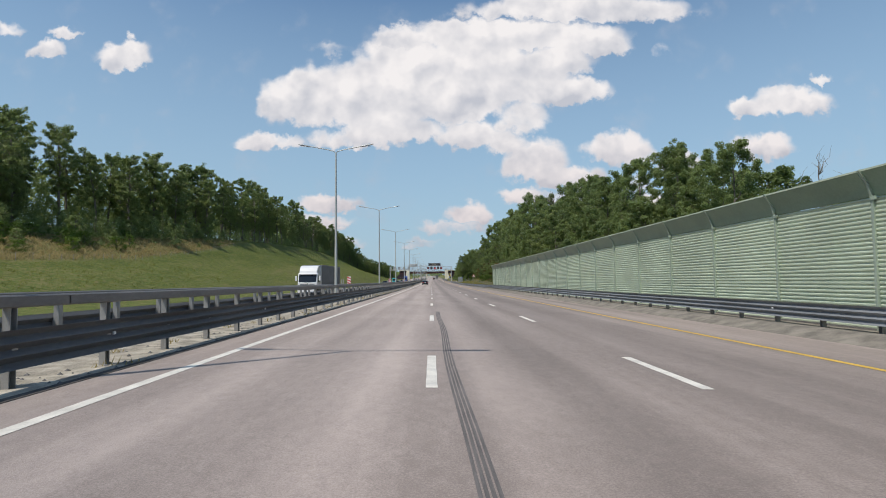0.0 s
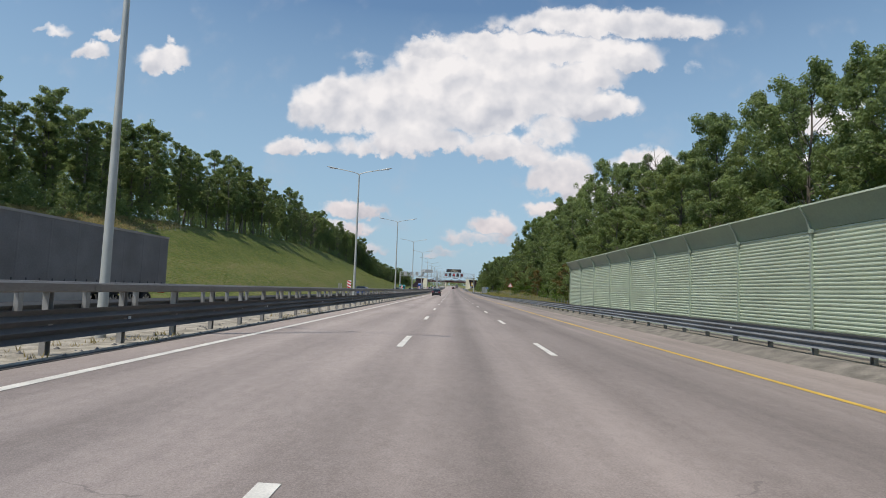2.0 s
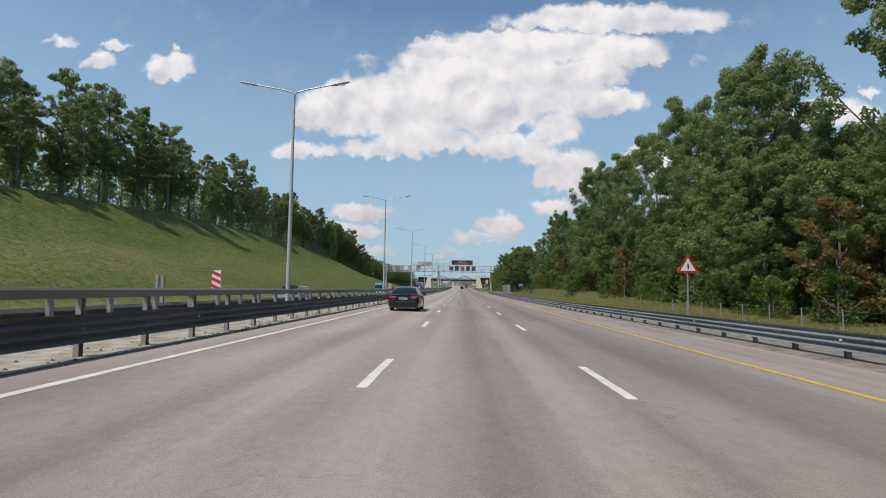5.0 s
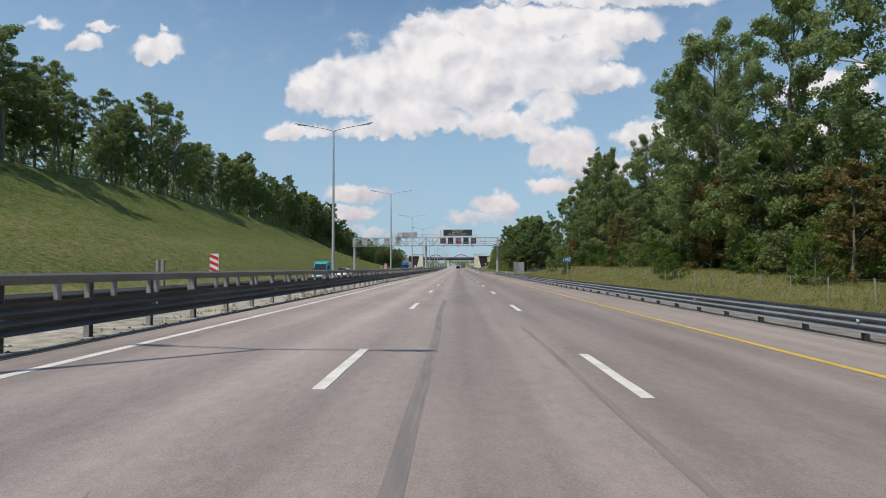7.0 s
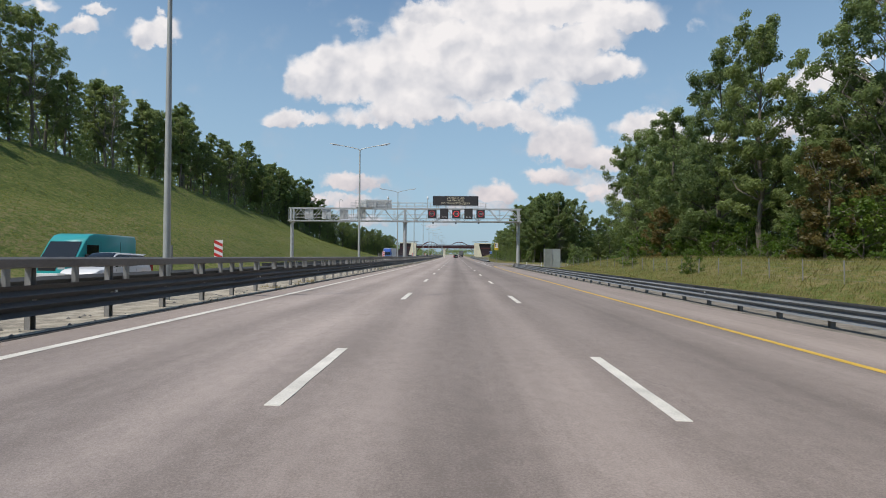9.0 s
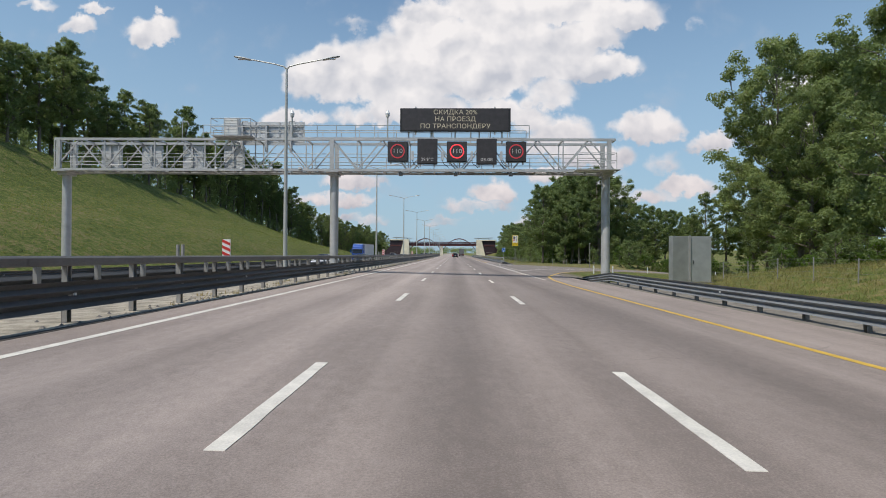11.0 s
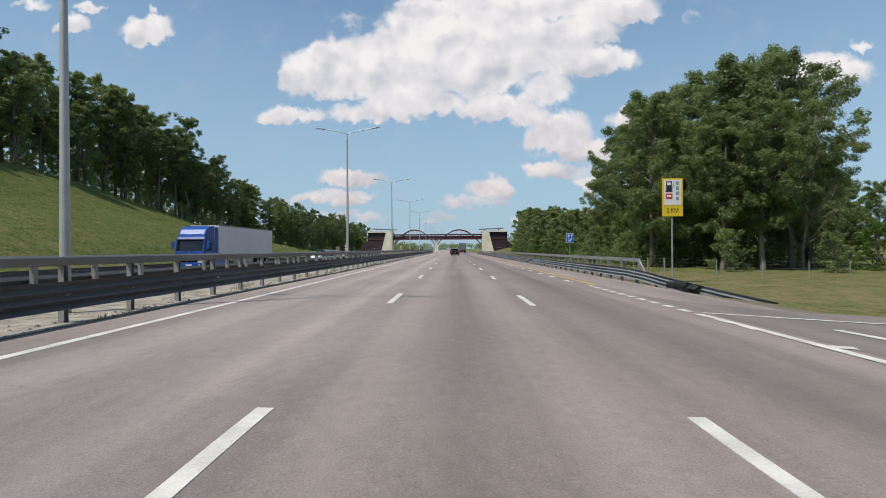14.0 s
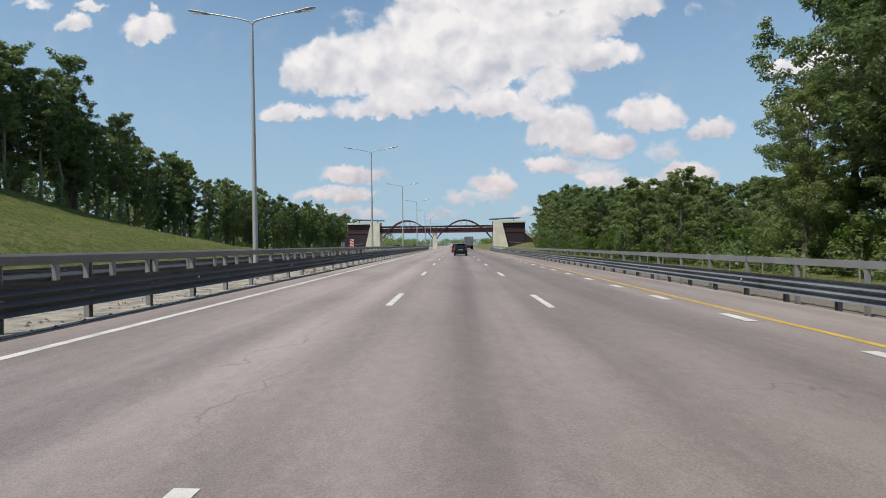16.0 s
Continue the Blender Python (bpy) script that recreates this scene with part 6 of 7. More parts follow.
def km_sign():
    x, y = 13.55, 238.0
    s = post_sign("kilometre_sign", "small blue kilometre marker with a white number", x, y, 3)
    zc = 2.79 - ground_z(x, y)
    part("post", Shape().tube((0, 0.05, -0.4), (0, 0.05, zc + 0.2), 0.035, n=10), ZINC, s)
    part("board", Shape().box((0, 0, zc), (0.80, 0.04, 0.46)), WHITE, s, bevel=0.01)
    part("blue_face", Shape().box((0, -0.022, zc), (0.75, 0.012, 0.41)), BLUE, s)
    lettering("number", "498", 0.34, WHITE, s, pose(0, -0.030, zc) @ FACING, 0.52)


def warning_sign():
    x, y = 12.75, 158.2
    s = post_sign("warning_sign", "white triangular warning sign with a red border", x, y, 3)
    zc = 3.0 + profile(y) - ground_z(x, y) - 0.3
    part("post", Shape().tube((0, 0.05, -0.4), (0, 0.05, zc + 0.3), 0.04, n=10), ZINC, s)
    tri = lambda r, o: Shape().prism([(r * math.cos(a), zc + r * math.sin(a)) for a in (radians(90), radians(210), radians(330))], -o, 0.02)
    part("red_border", tri(0.62, 0.0), RED, s)
    part("white_face", tri(0.43, 0.012), WHITE, s)
    part("symbol", Shape().box((0, -0.02, zc), (0.06, 0.012, 0.26)), BLACK, s)


fuel_sign(), lane_sign(), km_sign(), warning_sign()


def marker_boards():
    first = None
    for k in range(-1, 9):
        y = 51.8 + 50 * k
        m = pose(FAR_RAIL_X - 0.35, y, profile(y))
        if first is None:
            s = thing("marker_board", "upright board with slanting red and white stripes", "road marker", m, "striped boards in the median")
            part("post", Shape().tube((0, 0.03, -0.3), (0, 0.03, 1.9), 0.03, n=8), ZINC, s)
            part("board", Shape().box((0, 0, 1.62), (0.36, 0.03, 0.78)), WHITE, s)
            for i in range(3):
                z = 1.36 + i * 0.26
                part("red_stripe", Shape().add([(-0.178, -0.019, z), (0.178, -0.019, z - 0.16), (0.178, -0.019, z - 0.03), (-0.178, -0.019, z + 0.13)], [(0, 1, 2, 3)]), RED, s)
            first = s
        else:
            copy_thing(first, m)
    first = None
    for k in range(-1, 9):
        y = 48.0 + 50 * k
        m = pose(FAR_RAIL_X - 0.35, y, profile(y))
        if first is None:
            s = thing("marker_post", "pair of short grey posts behind the median barrier", "post", m, "short posts in the median")
            for x in (-0.09, 0.09):
                part("post", Shape().box((x, 0, 0.75), (0.09, 0.09, 1.9)), ZINC, s, bevel=0.01)
            first = s
        else:
            copy_thing(first, m)


marker_boards()


def fence(points, gap, label):
    f = thing("wire_fence", label, "fence")
    post = Shape().tube((0, 0, -0.4), (0, 0, 1.20), 0.032, n=6).mesh("post", ZINC)
    pts = []
    for (a, b), (c, d) in zip(points, points[1:]):
        n = max(1, int(math.hypot(c - a, d - b) / gap))
        pts += [(a + (c - a) * i / n, b + (d - b) * i / n) for i in range(n)]
    pts.append(points[-1])
    for x, y in pts:
        part("post", post, ZINC, f, place=pose(x, y, ground_z(x, y), rng.uniform(-2, 2), rng.uniform(-2, 2), 0))
    for (a, b), (c, d) in zip(pts, pts[1:]):
        wires = Shape()
        for h in (0.2, 0.45, 0.7, 0.92, 1.14):
            wires.bar((a, b, ground_z(a, b) + h), (c, d, ground_z(c, d) + h), 0.006, 0.006)
        part("wire", wires, ZINC, f)


fence([(15.6, 104), (18.5, 150), (20.3, 190), (20.6, 250), (20.4, 322)], 3.0, "thin grey wire fence along the grass verge")
fence([(-60.5, 60), (-60.8, 84), (-64.5, 120), (-69.5, 160), (-74.0, 198)], 3.2, "low fence of thin grey stakes along the top of the bank")
fence([(17.2, 392), (19.5, 389), (25, 388), (31, 389), (40, 392), (54, 398)], 2.4, "thin grey wire fence around the grove")
fence([(17.2, 392), (16.8, 420), (16.9, 470), (17.2, 530)], 3.0, "thin grey wire fence below the handrail")


def delineators():
    first = None
    for x, y in ((19.6, 338.6), (27.2, 348.6), (35.6, 355.0), (41.5, 359.5), (15.6, 331.6)):
        m = pose(x, y, ground_z(x, y))
        if first is None:
            first = s = thing("delineator_post", "white plastic roadside delineator post", "post", m, "white posts along the slip road")
            part("body", Shape().loft([[(a * w, b * w * 0.7, z) for a, b in ((-1, -1), (1, -1), (1, 1), (-1, 1))] for z, w in ((-0.5, 0.055), (0.95, 0.055), (1.05, 0.04))], True, True), WHITE, s)
            part("reflector", Shape().box((0, -0.042, 0.78), (0.05, 0.008, 0.1)), SIGNPALE, s)
        else:
            copy_thing(first, m)
    p = thing("marker_pole", "thin grey post on the grass beside the slip road", "pole", pose(26.2, 374.0, ground_z(26.2, 374.0)))
    part("pole", Shape().tube((0, 0, -0.5), (0, 0, 4.6), 0.07, 0.06, 10), KERB, p, smooth=True)
    part("cap", Shape().tube((0, 0, 4.6), (0, 0, 4.68), 0.075, 0.03, 10), ZINC, p)


delineators()


def scraps():
    """A burst tyre by the barrier's end."""
    t = thing("tyre_debris", "burst black tyre and rubbish by the barrier's end", "debris", pose(11.0, 375.2, road_z(10, 375) - 0.06))
    ring = Shape()
    rr = []
    for i in range(17):
        a = radians(10 + 260 * i / 16)
        c, q = math.cos(a), math.sin(a)
        k = 1 + 0.12 * math.sin(i * 2.1)
        rr.append([(0.42 * k * c * m, 0.5 * k * q * m, h) for m, h in ((1, 0.02), (1.1, 0.14), (1, 0.26), (0.75, 0.2), (0.75, 0.05))])
    part("tyre", ring.loft(rr, True, True), RUBBER, t, smooth=True)
    part("scrap", Shape().loft([[(0.3, -0.7, 0.0), (0.5, -0.72, 0.12), (0.75, -0.7, 0.0)], [(0.2, -0.2, 0.02), (0.5, -0.2, 0.2), (0.9, -0.1, 0.0)], [(0.4, 0.3, 0.0), (0.6, 0.3, 0.15), (0.8, 0.35, 0)]]), RUBBER, t)


scraps()

# ---------------------------------------------------------------- bridge
BRIDGE_Y = 587.0


def bridge():
    b = thing("arch_bridge", "maroon steel footbridge with two low arches and cream end towers", "bridge")
    deck0, deck1 = 5.75, 8.0
    part("deck", Shape().box((-5.3, BRIDGE_Y, deck0 + 0.2), (62, 4.0, 0.5)), MAROON, b)
    part("roof", Shape().box((-5.3, BRIDGE_Y, deck1 + 0.05), (40, 4.4, 0.22)), MAROON, b)
    for y in (BRIDGE_Y - 2, BRIDGE_Y + 2):
        for z in (deck0 + 0.9, deck0 + 1.5, deck1 - 0.25):
            part("truss_chord", Shape().box((-5.3, y, z), (40, 0.16, 0.18)), MAROON, b)
        part("parapet", Shape().box((-5.3, y + (0.12 if y < BRIDGE_Y else -0.12), deck0 + 1.0), (40, 0.05, 1.15)), PLUM, b, "dark maroon parapet sheeting")
        for k in range(27):
            x = -24.6 + k * 1.49
            part("truss_post", Shape().bar((x, y, deck0 + 0.3), (x, y, deck1), 0.12, 0.12), MAROON, b)
            part("truss_brace", Shape().bar((x, y, deck0 + 0.4), (x + 1.49, y, deck0 + 1.5), 0.08, 0.08), MAROON, b)
        for x0, x1 in ((-24.4, -6.3), (-5.1, 14.2)):
            pts = []
            for i in range(21):
                t = i / 20
                pts.append((x0 + (x1 - x0) * t, y - 0.25, 3.6 + 6.4 * (1 - (2 * t - 1) ** 2)))
            arch = Shape().loft([[(p[0], p[1] + o, p[2] + h) for o, h in ((-0.18, -0.21), (0.18, -0.21), (0.18, 0.21), (-0.18, 0.21))] for p in pts], True, True)
            part("arch", arch, MAROON, b)
            for i in range(3, 18, 2):
                x, _, z = pts[i]
                part("hanger", Shape().bar((x, y - 0.2, min(z, deck1)), (x, y - 0.2, max(z, deck1)), 0.06, 0.06), MAROON, b)
    part("pier", Shape().box((-5.7, BRIDGE_Y, 2.6), (1.5, 3.2, 6.6)), CREAM, b, bevel=0.05)
    for side, xi in ((1, 14.7), (-1, -24.9)):
        out = lambda d: xi + side * d
        part("tower", Shape().prism([(out(0), -0.5), (out(5.4), -0.5), (out(3.0), 9.5), (out(0), 9.5)], BRIDGE_Y - 3, BRIDGE_Y + 3), CREAM, b, "cream plastered tower with a slanting side")
        part("fascia", Shape().prism([(out(3.1), 8.9), (out(11.4), 8.9), (out(11.4), 9.5), (out(3.0), 9.5)], BRIDGE_Y - 2.6, BRIDGE_Y + 3), CREAM, b)
        part("stair_hall", Shape().prism([(out(5.1), -0.5), (out(11.2), -0.5), (out(11.2), 8.9), (out(3.2), 8.9)], BRIDGE_Y - 1.8, BRIDGE_Y + 3), PLUM, b, "dark plum-coloured recessed stair hall")
        part("canopy", Shape().prism([(out(-1.2), 10.1), (out(9.5), 10.5), (out(9.5), 10.8), (out(-1.2), 10.35)], BRIDGE_Y - 3, BRIDGE_Y + 3.5), SIGNBACK, b, "thin grey sloping canopy roof")
        for d in (1.2, 7.5):
            part("canopy_post", Shape().box((out(d), BRIDGE_Y, 9.9), (0.25, 0.25, 1.0)), MAROON, b)
        part("steps_wall", Shape().prism([(out(11.2), -0.5), (out(14.5), -0.5), (out(14.2), 2.6), (out(11.2), 5.2)], BRIDGE_Y - 1.5, BRIDGE_Y + 2), PLUM, b)
        part("handrail", Shape().bar((out(5.6), BRIDGE_Y - 2.6, 2.2), (out(11), BRIDGE_Y - 2.6, 1.6), 0.1, 0.1), ZINC, b)


bridge()

# ---------------------------------------------------------------- vehicles


LENS = material("pink_lens", (0.55, 0.16, 0.17), rough=0.2, vary=0.1, scale=9, grain=90, bump=0, coat=0.6)


def smoothstep(a, b, x):
    t = max(0.0, min(1.0, (x - a) / (b - a)))
    return t * t * (3 - 2 * t)


def poly(table, s):
    for (a, p), (b, q) in zip(table, table[1:]):
        if s <= b:
            return p + (q - p) * (s - a) / (b - a)
    return table[-1][1]


def wheel_meshes(r, w, spokes, tag):
    tyre, rim = Shape(), Shape()
    n = 28
    prof = [(r * 0.74, -w / 2), (r * 0.92, -w / 2), (r, -w * 0.36), (r, w * 0.36), (r * 0.92, w / 2), (r * 0.74, w / 2)]
    rings = [[(o, rr * math.cos(2 * math.pi * i / n), rr * math.sin(2 * math.pi * i / n)) for rr, o in prof] for i in range(n)]
    tyre.loft(rings + [rings[0]], closed=True)
    rim.tube((-w * 0.46, 0, 0), (w * 0.46, 0, 0), r * 0.75, r * 0.75, n, caps=False)
    rim.tube((-w * 0.05, 0, 0), (w * 0.05, 0, 0), r * 0.70, r * 0.70, n)
    for s in (-1, 1):
        for i in range(spokes):
            a = 2 * math.pi * i / spokes
            d = Vector((0, math.cos(a), math.sin(a)))
            rim.bar(Vector((s * w * 0.40, 0, 0)) + d * r * 0.08, Vector((s * w * 0.36, 0, 0)) + d * r * 0.74, w * 0.12, r * 0.17)
        rim.tube((s * w * 0.3, 0, 0), (s * w * 0.43, 0, 0), r * 0.16, r * 0.14, 12)
    return tyre.mesh("tyre", RUBBER, True), rim.mesh("rim", ALLOY, True)


def add_wheels(car, axles, half, r, w, spokes=5, dark=False):
    t, m = wheel_meshes(r, w, spokes, "")
    hub = Shape().tube((-w * 0.2, 0, 0), (w * 0.2, 0, 0), r * 0.64, r * 0.64, 20).mesh("brake_disc", DARKSTEEL)
    for y in axles:
        for s in (-1, 1):
            o = thing("wheel", "", "", pose(s * (half - w / 2 - 0.02), y, r))
            o.parent = car
            part("tyre", t, RUBBER, o)
            part("rim", m, ALLOY, o)
            part("brake_disc", hub, DARKSTEEL, o)


def car(label, paint, place, length, width, belt, roof_z, roofline, deck, wheel=0.33, axles=(0.17, 0.79), kind="sedan", category="car", plate=WHITE, bars=True, group=""):
    """A passenger car, its rear at y = 0 and its front at y = length. roofline: (y, height) of the glasshouse from the rear
    glass's foot over the roof to the windscreen's foot. deck: heights of the body's upper edge along its length."""
    c = thing("car", label, category, place, group)
    half = width / 2
    ax = [a * length for a in axles]
    body = Shape()
    rings = []
    n = 64
    for k in range(n + 1):
        s = k / n
        y = s * length
        back = min(1.0, s / 0.09)
        nose = min(1.0, (1 - s) / 0.12)
        end = min(math.sqrt(1 - (1 - back) ** 2), math.sqrt(1 - (1 - nose) ** 2))
        w = half * (0.80 + 0.20 * end) * (1 - 0.02 * smoothstep(0.75, 1, s))
        low = 0.20 + 0.09 * (1 - end)
        for a in ax:
            d = abs(y - a)
            ra = wheel * 1.13
            if d < ra:
                low = max(low, wheel + math.sqrt(ra * ra - d * d) - 0.02)
        top = poly(deck, s)
        top -= 0.12 * (1 - end) * (1 if s > 0.5 else 0.5)
        mid = low + (top - low) * 0.55
        mid = max(mid, low + 0.02)
        pts = [(0, low), (w * 0.80, low), (w * 0.955, low + 0.012), (w * 0.99, low + (top - low) * 0.25), (w, mid), (w * 0.985, low + (top - low) * 0.78),
               (w * 0.95, top - 0.025), (w * 0.88, top + 0.004), (w * 0.5, top + 0.022), (0, top + 0.03)]
        tuck = lambda z: (0.11 * max(0.0, (z - 0.60) / 0.42) ** 1.6 + 0.10 * max(0.0, (0.42 - z) / 0.22)) * max(0.0, 1 - s / 0.12)
        rings.append([(-x, y + tuck(z), z) for x, z in pts[::-1]] + [(x, y + tuck(z), z) for x, z in pts[1:]])
    body.loft(rings, caps=True)
    part("body", body, paint, c, smooth=True)

    def skin_y(x):
        """How far forward the rounded tail lies at a share x of the half width."""
        k = max(0.0, min(1.0, (abs(x) - 0.80) / 0.20))
        return (1 - math.sqrt(1 - k * k)) * 0.09 * length

    # glasshouse
    (yb, zb), (yr, zr), (yf, zf), (yw, zw) = roofline
    base, topw = half * 0.90, half * 0.68

    def ring(y, top, foot):
        k = max(0.0, min(1.0, (top - foot) / (zr - min(zb, zw))))
        wt = base + (topw - base) * k
        side = [(base, foot), (base - (base - wt) * 0.42 + 0.02 * k, foot + (top - foot) * 0.5), (wt + 0.01, top - 0.05 * k), (wt * 0.94, top), (wt * 0.5, top + 0.035 * k)]
        return [(-x, y, z) for x, z in side] + [(x, y, z) for x, z in side[::-1]]

    ys = [yb, yb + (yr - yb) * 0.5, yr, yr + (yf - yr) * 0.14, yr + (yf - yr) * 0.47, yr + (yf - yr) * 0.53, yf, yf + (yw - yf) * 0.5, yw]
    tops = [zb + 0.01, zb + (zr - zb) * 0.58, zr - 0.035, zr, zr + 0.025, zr + 0.025, zf - 0.015, zf - (zf - zw) * 0.42, zw + 0.01]

    def smooth_at(table, k, t):
        p0, p1, p2, p3 = (table[max(0, min(8, k + i))] for i in (-1, 0, 1, 2))
        return 0.5 * (2 * p1 + (p2 - p0) * t + (2 * p0 - 5 * p1 + 4 * p2 - p3) * t * t + (3 * p1 - p0 - 3 * p2 + p3) * t ** 3)

    def at(k, t):
        y, z = ys[k] + (ys[k + 1] - ys[k]) * t, smooth_at(tops, k, t)
        return ring(y, z, min(poly(deck, y / length) - 0.02, z - 0.005))

    seg = [[at(k, i / 4) for i in range(5)] for k in range(8)]
    rs = [seg[k][0] for k in range(8)] + [seg[7][4]]

    def skin(ks, cols, shape=None):
        shape = shape or Shape()
        for k in ks:
            shape.loft([[r[i] for i in cols] for r in seg[k]])
        return shape

    L, R, T = (0, 1, 2), (7, 8, 9), (3, 4, 5, 6)
    roof = skin((2, 3, 4, 5), (2, 3, 4, 5, 6, 7))
    for k in (0, 1, 6, 7):
        skin((k,), (2, 3), roof)
        skin((k,), (6, 7), roof)
    part("roof", roof, paint, c, smooth=True)
    part("rear_window", skin((0, 1), T), GLASS, c, smooth=True)
    part("windscreen", skin((6, 7), T), GLASS, c, smooth=True)
    for cols in (L, R):
        for k in (0, 1, 4, 7):
            part("pillar", skin((k,), cols), BLACK if k == 4 else paint, c, smooth=True)
        for k in (2, 3, 5, 6):
            part("side_window", skin((k,), cols), GLASS, c, smooth=True)
    for s in (-1, 1):
        edge = [r[2 if s < 0 else 7] for k in range(2, 6) for r in seg[k]][::2]
        trim = Shape()
        for a, b in zip(edge, edge[1:]):
            trim.bar(a, b, 0.02, 0.018)
        part("roof_rail", trim, CHROME if kind == "sedan" and paint is GREYPAINT else paint, c)
        sill = Shape()
        for a, b in zip([rs[k][0 if s < 0 else 9] for k in range(1, 8)], [rs[k][0 if s < 0 else 9] for k in range(2, 9)]):
            sill.bar((a[0] + s * 0.012, a[1], a[2] + 0.012), (b[0] + s * 0.012, b[1], b[2] + 0.012), 0.018, 0.022)
        part("window_trim", sill, CHROME if paint in (GREYPAINT, BLACKPAINT) and kind == "sedan" else BLACK, c)
        m = part("door_mirror", Shape().loft([[(s * (half - 0.02 + d), yw - 0.52 + q * 0.08, belt + 0.07 + z * h) for q, z in ((-1, -1), (1, -1), (1, 1), (-1, 1))] for d, h in ((0.0, 0.03), (0.06, 0.075), (0.19, 0.08), (0.22, 0.05))], True, True), paint, c, smooth=True)
        tz = poly(deck, 0.02)
        if kind == "sedan":
            cols = (0.46, 0.56, 0.66, 0.76, 0.84, 0.90, 0.95, 0.98, 1.0)
            tail = Shape().loft([[(s * half * (a + 0.006), skin_y(a) + o, z) for o, z in ((0.02, tz - 0.192 - 0.02 * smoothstep(0.5, 0.8, a) + 0.05 * smoothstep(0.95, 1.0, a)), (-0.014, tz - 0.184 - 0.02 * smoothstep(0.5, 0.8, a) + 0.05 * smoothstep(0.95, 1.0, a)), (0.014, tz - 0.088 + 0.012 * a), (0.06, tz - 0.066))] for a in cols])
        else:
            tail = Shape().loft([[(s * half * a, o, tz - 0.13 + z) for a, z in ((0.70, -0.11), (0.93, -0.16), (0.93, 0.15), (0.78, 0.13))] for o in (-0.022, 0.16)], True, True)
        lens = part("tail_light", tail, TAIL, c, "red tail light lens", smooth=True)
        if kind == "sedan":
            part("light_strip", Shape().loft([[(s * half * (a + 0.004), skin_y(a) - 0.014 + o, z) for o, z in ((0.0, tz - 0.135), (0.012, tz - 0.110))] for a in (0.50, 0.60, 0.70, 0.78)]), LENS, lens)
        else:
            part("light_strip", Shape().box((s * half * 0.83, -0.026, tz - 0.15), (0.10, 0.01, 0.06)), HEAD, lens)
        part("headlight", Shape().loft([[(s * half * a, length - o, poly(deck, 0.96) - 0.14 + z) for a, z in ((0.52, -0.07), (0.86, -0.05), (0.88, 0.07), (0.55, 0.05))] for o in (0.16, -0.005)], True, True), HEAD, c, "clear headlight", smooth=True)
        for k, yy in ((0, yr + (yf - yr) * 0.30), (1, yf - 0.1)):
            part("door_handle", Shape().box((s * (half * 0.985), yy - 0.25, belt - 0.13), (0.03, 0.2, 0.03)), paint, c)
        for yy in (yr + (yf - yr) * 0.50, yf + (yw - yf) * 0.55):
            part("door_seam", Shape().box((s * half * 0.985, yy, 0.60), (0.012, 0.008, 0.50)), BLACK, c)
    part("rear_bumper", Shape().loft([[(x * half * 1.005, skin_y(x) + o, z) for o, z in ((0.05, 0.30), (-0.008, 0.40), (-0.022, 0.50), (-0.018, 0.575), (0.012, 0.60), (0.08, 0.6), (0.1, 0.30))] for x in (-1, -0.985, -0.95, -0.9, -0.84, -0.76, -0.5, 0, 0.5, 0.76, 0.84, 0.9, 0.95, 0.985, 1)], True, True), paint, c, smooth=True)
    part("diffuser", Shape().box((0, 0.10, 0.30), (width * 0.56, 0.16, 0.10)), BLACK, c, bevel=0.03)
    plate_z = 0.76 if kind == "sedan" else 0.78
    p = part("number_plate", Shape().box((0, -0.03, plate_z), (0.52, 0.02, 0.112)), plate, c, bevel=0.004)
    marks = Shape()
    for k in range(9):
        marks.box((-0.215 + k * 0.053 + (0.012 if k > 5 else 0), -0.044, plate_z + (0.01 if k > 5 else 0)), (0.030, 0.006, 0.056 if 0 < k < 6 else 0.042))
    part("plate_bars", marks, BLACK, p)
    part("front_grille", Shape().box((0, length - 0.015, 0.55), (width * 0.5, 0.06, 0.22)), BLACK, c, bevel=0.02)
    part("brake_light", Shape().box((0, yr - 0.10, zr - 0.035), (0.3, 0.02, 0.02)), BLACK, c)
    for s in (-1, 1):
        part("exhaust", Shape().tube((s * half * 0.62, 0.03, 0.33), (s * half * 0.62, 0.2, 0.33), 0.035, n=10), DARKSTEEL, c)
    if kind == "sedan":
        em = Shape()
        for k in range(4):
            ringed = ring_shape(0.022, 0.031, 12, 0.006)
            em.add([(x - 0.06 + k * 0.04, y - 0.02, z + tz - 0.085) for x, y, z in ringed.v], ringed.f)
        part("emblem_shape", em, CHROME, c)
        part("boot_lip", Shape().loft([[(x * half, skin_y(x) + o, tz + z) for o, z in ((0.03, 0.035), (0.012, 0.058), (0.07, 0.066), (0.16, 0.050))] for x in (-0.86, -0.7, -0.4, 0, 0.4, 0.7, 0.86)]), paint, c, smooth=True)
        part("boot_seam", Shape().box((0, -0.024, 0.615), (width * 0.74, 0.012, 0.012)), BLACK, c)
        part("bumper_crease", Shape().box((0, -0.027, 0.585), (width * 0.70, 0.010, 0.010)), CHROME, c)
        for x, w2 in ((-0.62, 0.10), (0.60, 0.12)):
            part("badge_bar", Shape().box((x * half, -0.03, 0.70), (w2, 0.008, 0.028)), CHROME, c)
        part("antenna", Shape().loft([[(0.015, yr + 0.05, zr + 0.03), (-0.015, yr + 0.05, zr + 0.03)], [(0.004, yr - 0.02, zr + 0.11), (-0.004, yr - 0.02, zr + 0.11)]]), paint, c)
    else:
        part("rear_wiper", Shape().bar((0, yb - 0.015, zb + 0.03), (0.3, yb + 0.02, zb + 0.1), 0.02, 0.02), BLACK, c)
